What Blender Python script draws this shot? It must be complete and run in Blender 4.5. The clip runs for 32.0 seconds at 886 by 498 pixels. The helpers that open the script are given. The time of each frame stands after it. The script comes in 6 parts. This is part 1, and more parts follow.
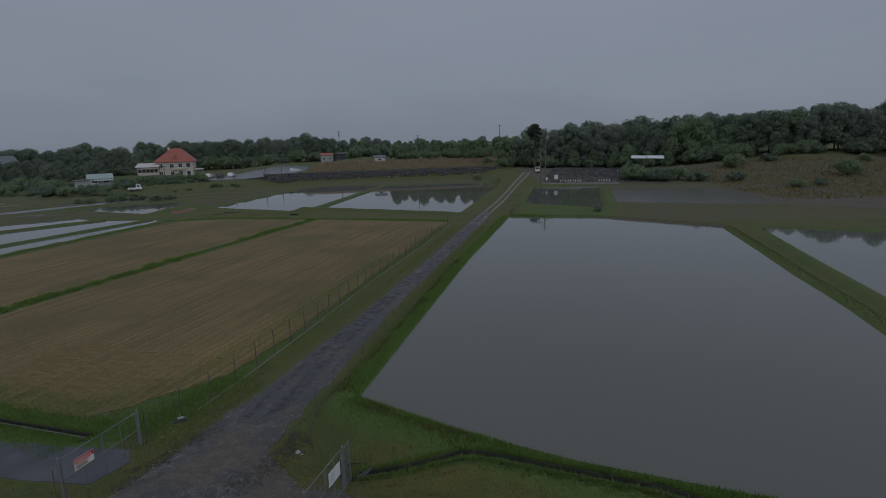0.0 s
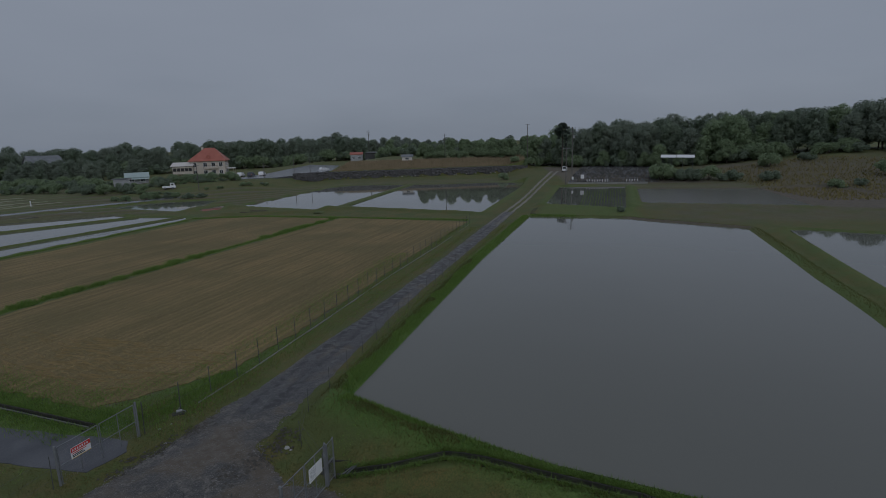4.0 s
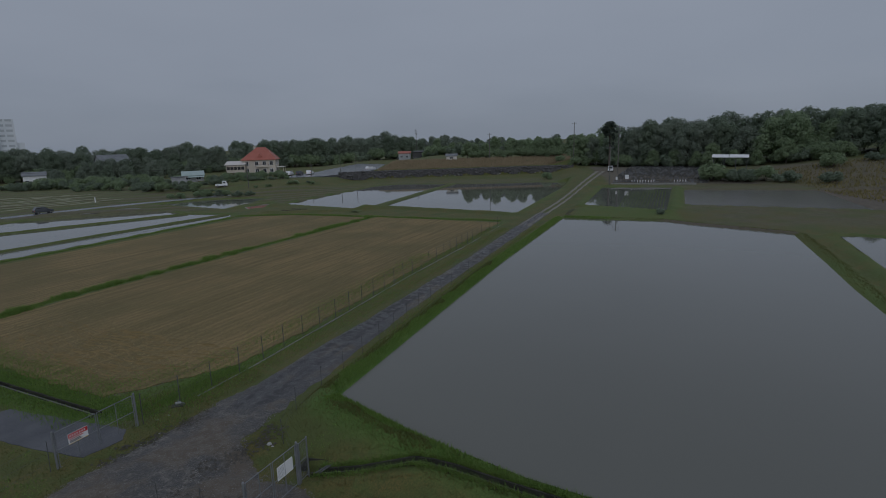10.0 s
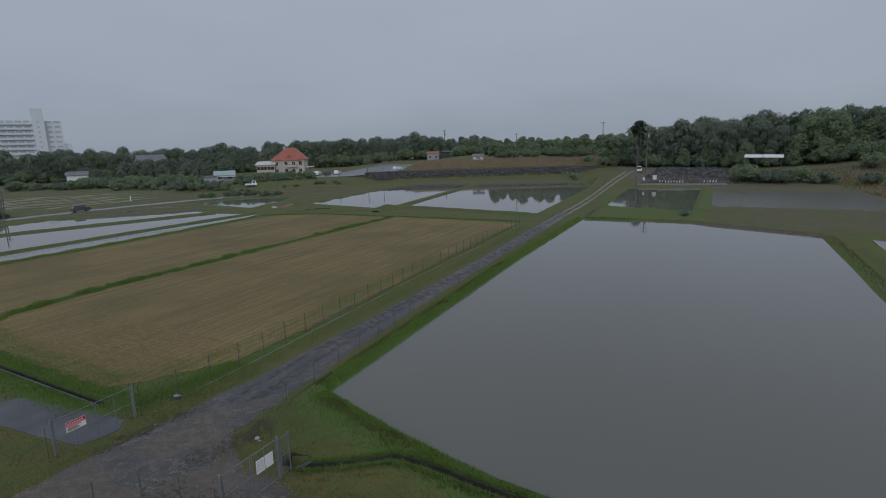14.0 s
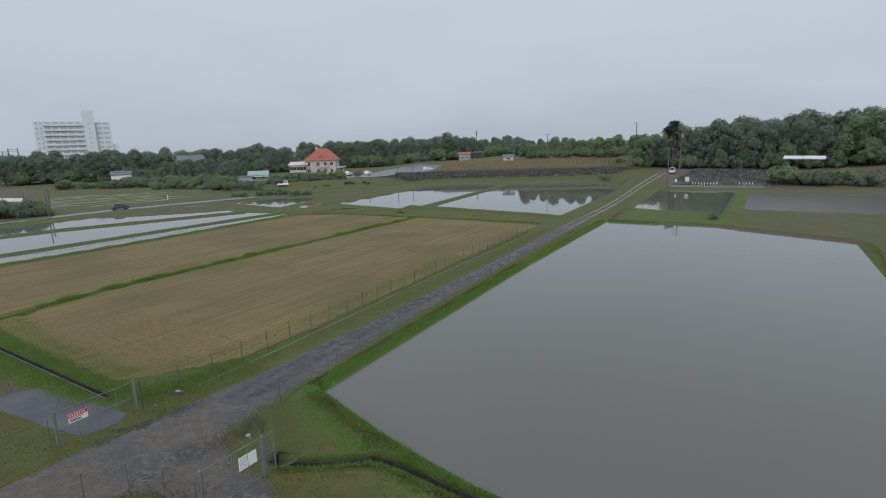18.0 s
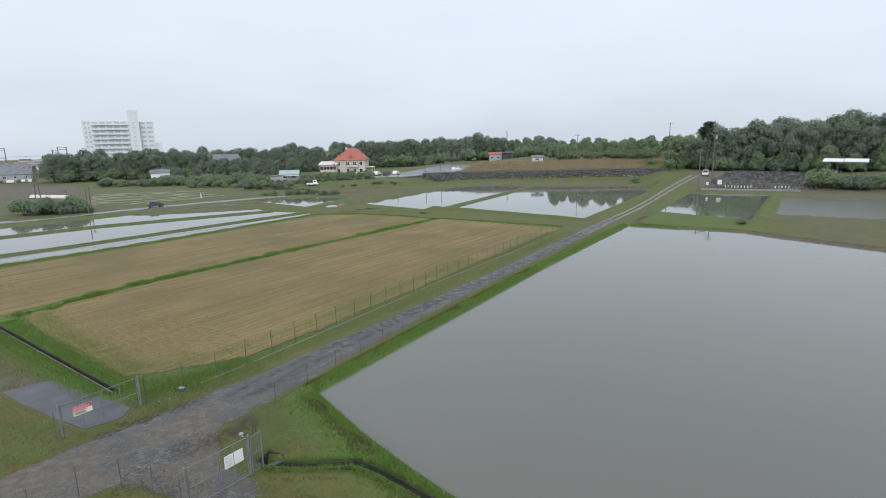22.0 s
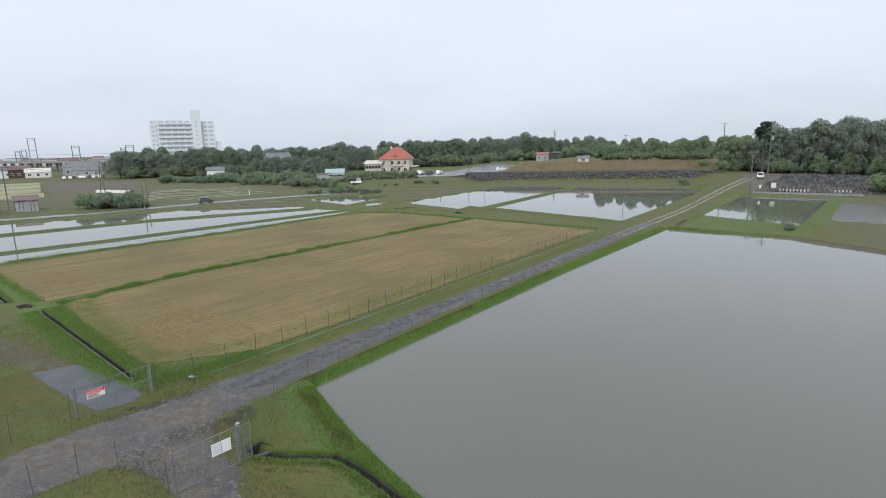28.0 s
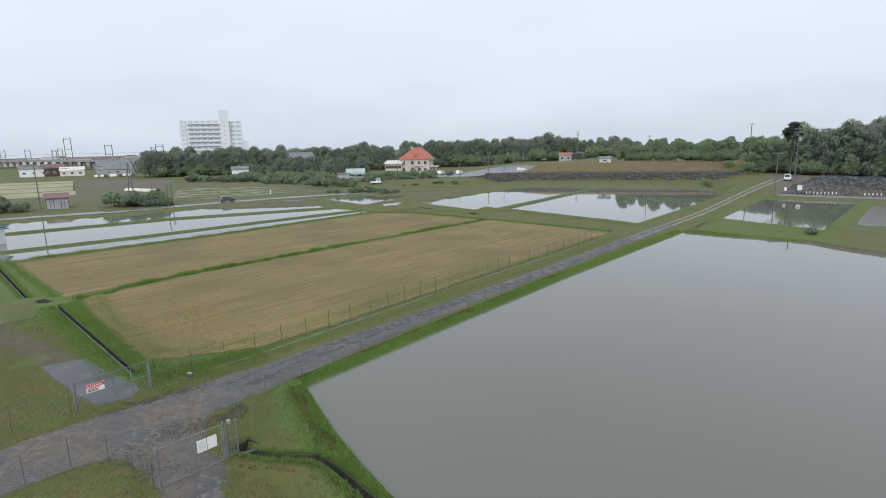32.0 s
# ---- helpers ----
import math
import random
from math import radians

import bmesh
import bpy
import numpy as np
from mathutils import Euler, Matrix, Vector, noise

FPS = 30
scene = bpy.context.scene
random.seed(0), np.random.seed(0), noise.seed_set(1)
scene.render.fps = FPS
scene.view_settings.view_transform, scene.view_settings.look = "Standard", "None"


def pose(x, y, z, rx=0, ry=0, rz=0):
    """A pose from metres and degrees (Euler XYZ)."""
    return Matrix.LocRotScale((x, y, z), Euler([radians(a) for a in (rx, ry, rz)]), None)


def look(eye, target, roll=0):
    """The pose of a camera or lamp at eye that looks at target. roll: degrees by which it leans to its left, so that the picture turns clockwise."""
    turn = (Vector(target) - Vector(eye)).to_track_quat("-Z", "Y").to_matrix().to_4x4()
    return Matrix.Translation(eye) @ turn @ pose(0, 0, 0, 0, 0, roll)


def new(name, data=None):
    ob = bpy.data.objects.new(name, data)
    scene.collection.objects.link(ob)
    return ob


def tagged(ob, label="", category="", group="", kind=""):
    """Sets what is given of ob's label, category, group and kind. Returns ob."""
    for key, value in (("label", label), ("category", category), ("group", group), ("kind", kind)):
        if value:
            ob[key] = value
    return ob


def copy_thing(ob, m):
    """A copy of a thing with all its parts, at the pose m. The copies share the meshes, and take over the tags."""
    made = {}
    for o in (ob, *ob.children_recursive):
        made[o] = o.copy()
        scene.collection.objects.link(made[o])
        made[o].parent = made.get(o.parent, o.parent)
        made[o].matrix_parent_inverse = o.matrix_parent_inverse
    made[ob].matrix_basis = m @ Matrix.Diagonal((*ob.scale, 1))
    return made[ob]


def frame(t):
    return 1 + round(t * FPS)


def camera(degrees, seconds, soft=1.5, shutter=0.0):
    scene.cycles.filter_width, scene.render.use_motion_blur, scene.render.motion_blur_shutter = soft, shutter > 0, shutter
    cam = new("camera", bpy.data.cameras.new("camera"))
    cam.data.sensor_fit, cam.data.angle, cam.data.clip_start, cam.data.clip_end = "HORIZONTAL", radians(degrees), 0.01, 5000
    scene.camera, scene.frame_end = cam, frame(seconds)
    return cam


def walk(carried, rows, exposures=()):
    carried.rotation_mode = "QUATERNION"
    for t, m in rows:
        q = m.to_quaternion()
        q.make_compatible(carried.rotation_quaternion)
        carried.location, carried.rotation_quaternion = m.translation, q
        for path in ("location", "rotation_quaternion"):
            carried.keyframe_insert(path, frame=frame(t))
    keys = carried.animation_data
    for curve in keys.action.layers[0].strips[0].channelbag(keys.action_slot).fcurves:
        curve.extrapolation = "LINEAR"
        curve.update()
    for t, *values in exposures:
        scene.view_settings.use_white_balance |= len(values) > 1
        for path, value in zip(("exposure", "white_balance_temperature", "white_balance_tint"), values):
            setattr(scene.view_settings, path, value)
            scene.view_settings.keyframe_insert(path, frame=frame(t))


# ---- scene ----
cam = camera(79.7, 32.0, soft=0.95)
PATH = [
    (0, (0.0, 0.0, 12.403), (-0.069, 1.96, 12.008), -1.5),
    (0.5, (0.196, 0.034, 12.434), (0.113, 1.993, 12.039), -1.5),
    (1, (0.374, 0.058, 12.461), (0.275, 2.016, 12.066), -1.5),
    (1.5, (0.56, 0.068, 12.47), (0.447, 2.026, 12.074), -1.5),
    (2, (0.779, 0.073, 12.459), (0.653, 2.03, 12.064), -1.6),
    (2.5, (1.019, 0.076, 12.434), (0.879, 2.032, 12.039), -1.6),
    (3, (1.259, 0.084, 12.406), (1.104, 2.039, 12.011), -1.6),
    (3.5, (1.489, 0.103, 12.396), (1.319, 2.056, 12.001), -1.6),
    (5.5, (2.371, 0.22, 12.453), (2.15, 2.168, 12.059), -1.6),
    (6, (2.596, 0.246, 12.471), (2.364, 2.193, 12.077), -1.6),
    (6.5, (2.835, 0.274, 12.485), (2.591, 2.219, 12.091), -1.6),
    (7, (3.09, 0.305, 12.487), (2.829, 2.248, 12.093), -1.6),
    (7.5, (3.348, 0.335, 12.478), (3.067, 2.275, 12.083), -1.6),
    (8, (3.601, 0.372, 12.474), (3.297, 2.309, 12.079), -1.6),
    (8.5, (3.844, 0.419, 12.488), (3.519, 2.353, 12.093), -1.7),
    (9, (4.087, 0.471, 12.513), (3.743, 2.401, 12.118), -1.7),
    (9.5, (4.328, 0.532, 12.547), (3.969, 2.459, 12.152), -1.7),
    (10, (4.567, 0.598, 12.574), (4.195, 2.523, 12.179), -1.7),
    (10.5, (4.811, 0.656, 12.579), (4.425, 2.579, 12.184), -1.7),
    (11, (5.056, 0.693, 12.554), (4.656, 2.612, 12.159), -1.7),
    (11.5, (5.29, 0.72, 12.518), (4.874, 2.635, 12.122), -1.7),
    (12, (5.518, 0.752, 12.501), (5.089, 2.665, 12.105), -1.8),
    (12.5, (5.744, 0.795, 12.501), (5.301, 2.705, 12.106), -1.8),
    (13, (5.974, 0.846, 12.501), (5.518, 2.753, 12.108), -1.8),
    (13.5, (6.21, 0.912, 12.506), (5.742, 2.816, 12.114), -1.8),
    (14, (6.438, 0.981, 12.509), (5.953, 2.882, 12.118), -1.8),
    (14.5, (6.66, 1.047, 12.503), (6.158, 2.943, 12.113), -1.8),
    (16.5, (7.604, 1.333, 12.475), (7.043, 3.213, 12.086), -1.8),
    (17, (7.832, 1.411, 12.492), (7.256, 3.286, 12.103), -1.8),
    (17.5, (8.057, 1.492, 12.529), (7.465, 3.363, 12.142), -1.8),
    (18, (8.284, 1.573, 12.58), (7.677, 3.439, 12.194), -1.8),
    (18.5, (8.512, 1.655, 12.643), (7.89, 3.516, 12.257), -1.8),
    (19, (8.731, 1.744, 12.722), (8.095, 3.601, 12.337), -1.8),
    (19.5, (8.939, 1.838, 12.805), (8.288, 3.689, 12.421), -1.8),
    (20, (9.147, 1.922, 12.863), (8.481, 3.769, 12.48), -1.7),
    (20.5, (9.36, 1.992, 12.882), (8.68, 3.834, 12.499), -1.7),
    (21, (9.576, 2.054, 12.872), (8.882, 3.89, 12.488), -1.7),
    (21.5, (9.797, 2.111, 12.844), (9.089, 3.942, 12.459), -1.6),
    (22, (10.016, 2.182, 12.824), (9.296, 4.008, 12.44), -1.6),
    (22.5, (10.225, 2.281, 12.837), (9.492, 4.102, 12.452), -1.6),
    (23, (10.425, 2.39, 12.867), (9.68, 4.206, 12.484), -1.6),
    (23.5, (10.63, 2.487, 12.888), (9.873, 4.297, 12.505), -1.6),
    (24, (10.842, 2.569, 12.897), (10.071, 4.374, 12.513), -1.6),
    (24.5, (11.049, 2.643, 12.9), (10.263, 4.442, 12.517), -1.5),
    (25, (11.245, 2.72, 12.906), (10.442, 4.511, 12.523), -1.5),
    (25.5, (11.428, 2.8, 12.912), (10.608, 4.583, 12.53), -1.5),
    (26, (11.608, 2.89, 12.914), (10.771, 4.666, 12.532), -1.4),
    (26.5, (11.788, 2.975, 12.897), (10.937, 4.744, 12.516), -1.4),
    (28.5, (12.511, 3.299, 12.808), (11.615, 5.046, 12.427), -1.3),
    (29, (12.679, 3.385, 12.812), (11.774, 5.127, 12.432), -1.3),
    (29.5, (12.851, 3.478, 12.829), (11.936, 5.216, 12.449), -1.3),
    (30, (13.037, 3.578, 12.845), (12.113, 5.311, 12.465), -1.2),
    (30.5, (13.227, 3.682, 12.865), (12.293, 5.41, 12.485), -1.2),
    (31, (13.413, 3.78, 12.887), (12.469, 5.502, 12.507), -1.2),
    (31.5, (13.603, 3.88, 12.906), (12.648, 5.595, 12.526), -1.2),
    (32, (13.799, 3.98, 12.918), (12.834, 5.691, 12.538), -1.2),
]
walk(cam, [(t, look(eye, target, roll)) for t, eye, target, roll in PATH],
     exposures=[(0, -1.74, 5900, 12), (9, -1.66, 5900, 12), (12, -1.46, 5930, 12), (14, -1.13, 6000, 12), (16.5, -0.80, 6150, 11), (19, -0.31, 6250, 10), (21, -0.03, 6300, 10), (23, 0.05, 6330, 10), (32, 0.05, 6330, 10)])

# ---- light ----
world = bpy.data.worlds.new("overcast")
scene.world = world
world.use_nodes = True
wn, wl = world.node_tree.nodes, world.node_tree.links
wn.clear()
w_out, w_bg = wn.new("ShaderNodeOutputWorld"), wn.new("ShaderNodeBackground")
w_sky = wn.new("ShaderNodeTexSky")
w_sky.sky_type, w_sky.sun_disc = "NISHITA", False
w_sky.sun_elevation, w_sky.sun_rotation = radians(48), radians(200)
w_co, w_sep, w_ramp = wn.new("ShaderNodeTexCoord"), wn.new("ShaderNodeSeparateXYZ"), wn.new("ShaderNodeValToRGB")
w_noise, w_mix, w_add = wn.new("ShaderNodeTexNoise"), wn.new("ShaderNodeMix"), wn.new("ShaderNodeMath")
w_noise.inputs["Scale"].default_value, w_noise.inputs["Detail"].default_value = 2.2, 5.0
w_map = wn.new("ShaderNodeMapping")
w_map.inputs["Scale"].default_value = (1.0, 1.0, 3.5)
wl.new(w_co.outputs["Generated"], w_map.inputs["Vector"])
wl.new(w_map.outputs["Vector"], w_noise.inputs["Vector"])
wl.new(w_co.outputs["Generated"], w_sep.inputs[0])
w_add.operation = "MULTIPLY_ADD"
w_add.inputs[1].default_value = 0.26
wl.new(w_noise.outputs["Fac"], w_add.inputs[0])
wl.new(w_sep.outputs["Z"], w_add.inputs[2])
wl.new(w_add.outputs[0], w_ramp.inputs[0])
w_ramp.color_ramp.elements[0].position, w_ramp.color_ramp.elements[0].color = 0.12, (0.59, 0.648, 0.722, 1)
w_ramp.color_ramp.elements[1].position, w_ramp.color_ramp.elements[1].color = 0.48, (0.835, 0.89, 0.965, 1)
w_e = w_ramp.color_ramp.elements.new(0.23)
w_e.color = (0.712, 0.765, 0.84, 1)
w_mix.data_type = "RGBA"
w_mix.inputs["Factor"].default_value = 0.992
wl.new(w_sky.outputs[0], w_mix.inputs["A"])
wl.new(w_ramp.outputs[0], w_mix.inputs["B"])
wl.new(w_mix.outputs["Result"], w_bg.inputs["Color"])
w_bg.inputs["Strength"].default_value = 1.0
wl.new(w_bg.outputs[0], w_out.inputs["Surface"])
sun = new("sun", bpy.data.lights.new("sun", "SUN"))
sun.data.energy, sun.data.angle, sun.data.color = 1.4, radians(40), (1.0, 0.98, 0.95)
sun.matrix_world = look((20, -40, 52), (-20, 60, 0))


# ---- helpers of this scene ----
def ss(v, a, b):
    u = np.clip((v - a) / (b - a), 0, 1)
    return u * u * (3 - 2 * u)


def fast(name, verts, faces, mat, parent=None, smooth=False):
    """One mesh object from arrays; faces all have the same number of corners."""
    verts, faces = np.asarray(verts, np.float32), np.asarray(faces, np.int32)
    me = bpy.data.meshes.new(name)
    n = faces.shape[1]
    me.vertices.add(len(verts))
    me.vertices.foreach_set("co", verts.ravel())
    me.loops.add(faces.size)
    me.loops.foreach_set("vertex_index", faces.ravel())
    me.polygons.add(len(faces))
    me.polygons.foreach_set("loop_start", np.arange(0, faces.size, n, dtype=np.int32))
    me.polygons.foreach_set("loop_total", np.full(len(faces), n, np.int32))
    if smooth:
        me.polygons.foreach_set("use_smooth", np.ones(len(faces), bool))
    me.update(calc_edges=True)
    me.validate()
    if mat:
        me.materials.append(mat)
    ob = new(name, me)
    if parent:
        ob.parent = parent
    return ob


def thing(name, label, category, at=(0, 0, 0), turn=0.0, group="", kind=""):
    ob = new(name)
    ob.matrix_world = pose(*at, 0, 0, turn)
    ob.empty_display_size = 0.2
    return tagged(ob, label, category, group, kind)


def part(name, bm, mat, parent, label=""):
    me = bpy.data.meshes.new(name)
    bm.to_mesh(me)
    bm.free()
    me.materials.append(mat)
    ob = new(name, me)
    ob.parent = parent
    if label:
        ob["label"] = label
    return ob


def add_box(bm, lo, hi, bevel=0.0):
    lo, hi = Vector(lo), Vector(hi)
    made = bmesh.ops.create_cube(bm, size=1.0, matrix=Matrix.Translation((lo + hi) / 2) @ Matrix.Diagonal((*(hi - lo), 1)))
    if bevel:
        edges = list({e for v in made["verts"] for e in v.link_edges})
        bmesh.ops.bevel(bm, geom=edges, offset=bevel, segments=1, affect="EDGES")
    return bm


def box(lo, hi, bevel=0.0):
    return add_box(bmesh.new(), lo, hi, bevel)


def add_rod(bm, a, b, r, r2=None, sides=8):
    a, b = Vector(a), Vector(b)
    d = b - a
    m = Matrix.Translation((a + b) / 2) @ d.to_track_quat("Z", "Y").to_matrix().to_4x4()
    bmesh.ops.create_cone(bm, cap_ends=True, segments=sides, radius1=r, radius2=r if r2 is None else r2, depth=d.length, matrix=m)
    return bm


def rod(a, b, r, r2=None, sides=8):
    return add_rod(bmesh.new(), a, b, r, r2, sides)


def prism(pts, lo, hi):
    """An upright prism over a polygon of (x, y)."""
    bm = bmesh.new()
    low = [bm.verts.new((x, y, lo)) for x, y in pts]
    top = [bm.verts.new((x, y, hi)) for x, y in pts]
    n = len(pts)
    bm.faces.new(top), bm.faces.new(low[::-1])
    for i in range(n):
        bm.faces.new((low[i], low[(i + 1) % n], top[(i + 1) % n], top[i]))
    bmesh.ops.recalc_face_normals(bm, faces=bm.faces)
    return bm


def solid(verts, faces):
    bm = bmesh.new()
    vs = [bm.verts.new(v) for v in verts]
    for fc in faces:
        bm.faces.new([vs[i] for i in fc])
    bmesh.ops.recalc_face_normals(bm, faces=bm.faces)
    return bm


# ---- materials ----
def material(name, a, b, scale=2.0, fine=40.0, rough=0.8, bump=0.3, metal=0.0, island=0.0, thin=0.0, spec=0.5, fine_amount=0.35):
    """Two colours mixed by coarse and fine noise in metres, with relief."""
    m = bpy.data.materials.new(name)
    m.use_nodes = True
    n, l = m.node_tree.nodes, m.node_tree.links
    p = n["Principled BSDF"]
    co, n1, n2 = n.new("ShaderNodeNewGeometry"), n.new("ShaderNodeTexNoise"), n.new("ShaderNodeTexNoise")
    tc = n.new("ShaderNodeTexCoord")
    n1.inputs["Scale"].default_value, n1.inputs["Detail"].default_value = scale, 4.0
    n2.inputs["Scale"].default_value, n2.inputs["Detail"].default_value = fine, 3.0
    l.new(co.outputs["Position"], n1.inputs["Vector"])
    l.new(tc.outputs["Object"], n2.inputs["Vector"])
    f = n.new("ShaderNodeMix")
    f.inputs["Factor"].default_value = fine_amount
    l.new(n1.outputs["Fac"], f.inputs["A"])
    l.new(n2.outputs["Fac"], f.inputs["B"])
    stretch = n.new("ShaderNodeMapRange")
    stretch.inputs["From Min"].default_value, stretch.inputs["From Max"].default_value = 0.32, 0.68
    l.new(f.outputs["Result"], stretch.inputs["Value"])
    fac = stretch.outputs["Result"]
    if island:
        mi = n.new("ShaderNodeMix")
        mi.inputs["Factor"].default_value = island
        l.new(fac, mi.inputs["A"])
        l.new(co.outputs["Random Per Island"], mi.inputs["B"])
        fac = mi.outputs["Result"]
    mix = n.new("ShaderNodeMix")
    mix.data_type = "RGBA"
    mix.inputs["A"].default_value, mix.inputs["B"].default_value = (*a, 1), (*b, 1)
    l.new(fac, mix.inputs["Factor"])
    l.new(mix.outputs["Result"], p.inputs["Base Color"])
    p.inputs["Roughness"].default_value, p.inputs["Metallic"].default_value = rough, metal
    p.inputs["Specular IOR Level"].default_value = spec
    if bump:
        bp = n.new("ShaderNodeBump")
        bp.inputs["Strength"].default_value, bp.inputs["Distance"].default_value = bump, 0.02
        l.new(n2.outputs["Fac"], bp.inputs["Height"])
        l.new(bp.outputs["Normal"], p.inputs["Normal"])
    if thin:
        t, ms = n.new("ShaderNodeBsdfTranslucent"), n.new("ShaderNodeMixShader")
        ms.inputs[0].default_value = thin
        l.new(mix.outputs["Result"], t.inputs["Color"])
        l.new(p.outputs[0], ms.inputs[1])
        l.new(t.outputs[0], ms.inputs[2])
        l.new(ms.outputs[0], n["Material Output"].inputs["Surface"])
    return m


def water_material(name, deep, clear, rough=0.03):
    m = bpy.data.materials.new(name)
    m.use_nodes = True
    n, l = m.node_tree.nodes, m.node_tree.links
    p = n["Principled BSDF"]
    geo, n1, n2 = n.new("ShaderNodeNewGeometry"), n.new("ShaderNodeTexNoise"), n.new("ShaderNodeTexNoise")
    n1.inputs["Scale"].default_value, n1.inputs["Detail"].default_value = 0.07, 3.0
    n2.inputs["Scale"].default_value, n2.inputs["Detail"].default_value = 1.3, 2.0
    l.new(geo.outputs["Position"], n1.inputs["Vector"])
    l.new(geo.outputs["Position"], n2.inputs["Vector"])
    mix = n.new("ShaderNodeMix")
    mix.data_type = "RGBA"
    mix.inputs["A"].default_value, mix.inputs["B"].default_value = (*deep, 1), (*clear, 1)
    l.new(n1.outputs["Fac"], mix.inputs["Factor"])
    l.new(mix.outputs["Result"], p.inputs["Base Color"])
    p.inputs["Roughness"].default_value, p.inputs["IOR"].default_value = rough, 1.33
    bp = n.new("ShaderNodeBump")
    bp.inputs["Strength"].default_value, bp.inputs["Distance"].default_value = 0.06, 0.01
    l.new(n2.outputs["Fac"], bp.inputs["Height"])
    l.new(bp.outputs["Normal"], p.inputs["Normal"])
    return m


def ground_material():
    """Grass and earth: an attribute says how lush the grass is, another how much earth shows."""
    m = bpy.data.materials.new("grass_and_earth")
    m.use_nodes = True
    n, l = m.node_tree.nodes, m.node_tree.links
    p = n["Principled BSDF"]
    geo = n.new("ShaderNodeNewGeometry")

    def noise_at(scale, detail=4.0):
        x = n.new("ShaderNodeTexNoise")
        x.inputs["Scale"].default_value, x.inputs["Detail"].default_value = scale, detail
        l.new(geo.outputs["Position"], x.inputs["Vector"])
        return x.outputs["Fac"]

    def mixed(fac, a, b):
        x = n.new("ShaderNodeMix")
        x.data_type = "RGBA"
        if isinstance(fac, float):
            x.inputs["Factor"].default_value = fac
        else:
            l.new(fac, x.inputs["Factor"])
        for socket, v in (("A", a), ("B", b)):
            if isinstance(v, tuple):
                x.inputs[socket].default_value = (*v, 1)
            else:
                l.new(v, x.inputs[socket])
        return x.outputs["Result"]

    def stretched(v, a, b):
        x = n.new("ShaderNodeMapRange")
        x.inputs["From Min"].default_value, x.inputs["From Max"].default_value = a, b
        l.new(v, x.inputs["Value"])
        return x.outputs["Result"]

    def attribute(name):
        x = n.new("ShaderNodeAttribute")
        x.attribute_name = name
        return x.outputs["Fac"]

    coarse, middle, fine = noise_at(0.22, 6.0), noise_at(1.6, 6.0), noise_at(16.0, 4.0)
    dry = mixed(stretched(coarse, 0.38, 0.56), (0.102, 0.119, 0.030), (0.188, 0.132, 0.043))
    dry = mixed(stretched(middle, 0.42, 0.66), dry, (0.102, 0.128, 0.032))
    dry = mixed(stretched(fine, 0.3, 0.7), dry, (0.074, 0.082, 0.025))
    lush = mixed(stretched(middle, 0.35, 0.65), (0.078, 0.152, 0.025), (0.122, 0.190, 0.042))
    lush = mixed(stretched(fine, 0.4, 0.75), lush, (0.060, 0.125, 0.018))
    grass = mixed(attribute("lush"), dry, lush)
    earth = mixed(stretched(middle, 0.35, 0.65), (0.105, 0.086, 0.064), (0.200, 0.160, 0.118))
    earth = mixed(stretched(fine, 0.35, 0.7), earth, (0.105, 0.094, 0.078))
    l.new(mixed(attribute("earth"), grass, earth), p.inputs["Base Color"])
    p.inputs["Roughness"].default_value = 0.9
    bp = n.new("ShaderNodeBump")
    bp.inputs["Strength"].default_value, bp.inputs["Distance"].default_value = 0.6, 0.04
    l.new(fine, bp.inputs["Height"])
    l.new(bp.outputs["Normal"], p.inputs["Normal"])
    return m


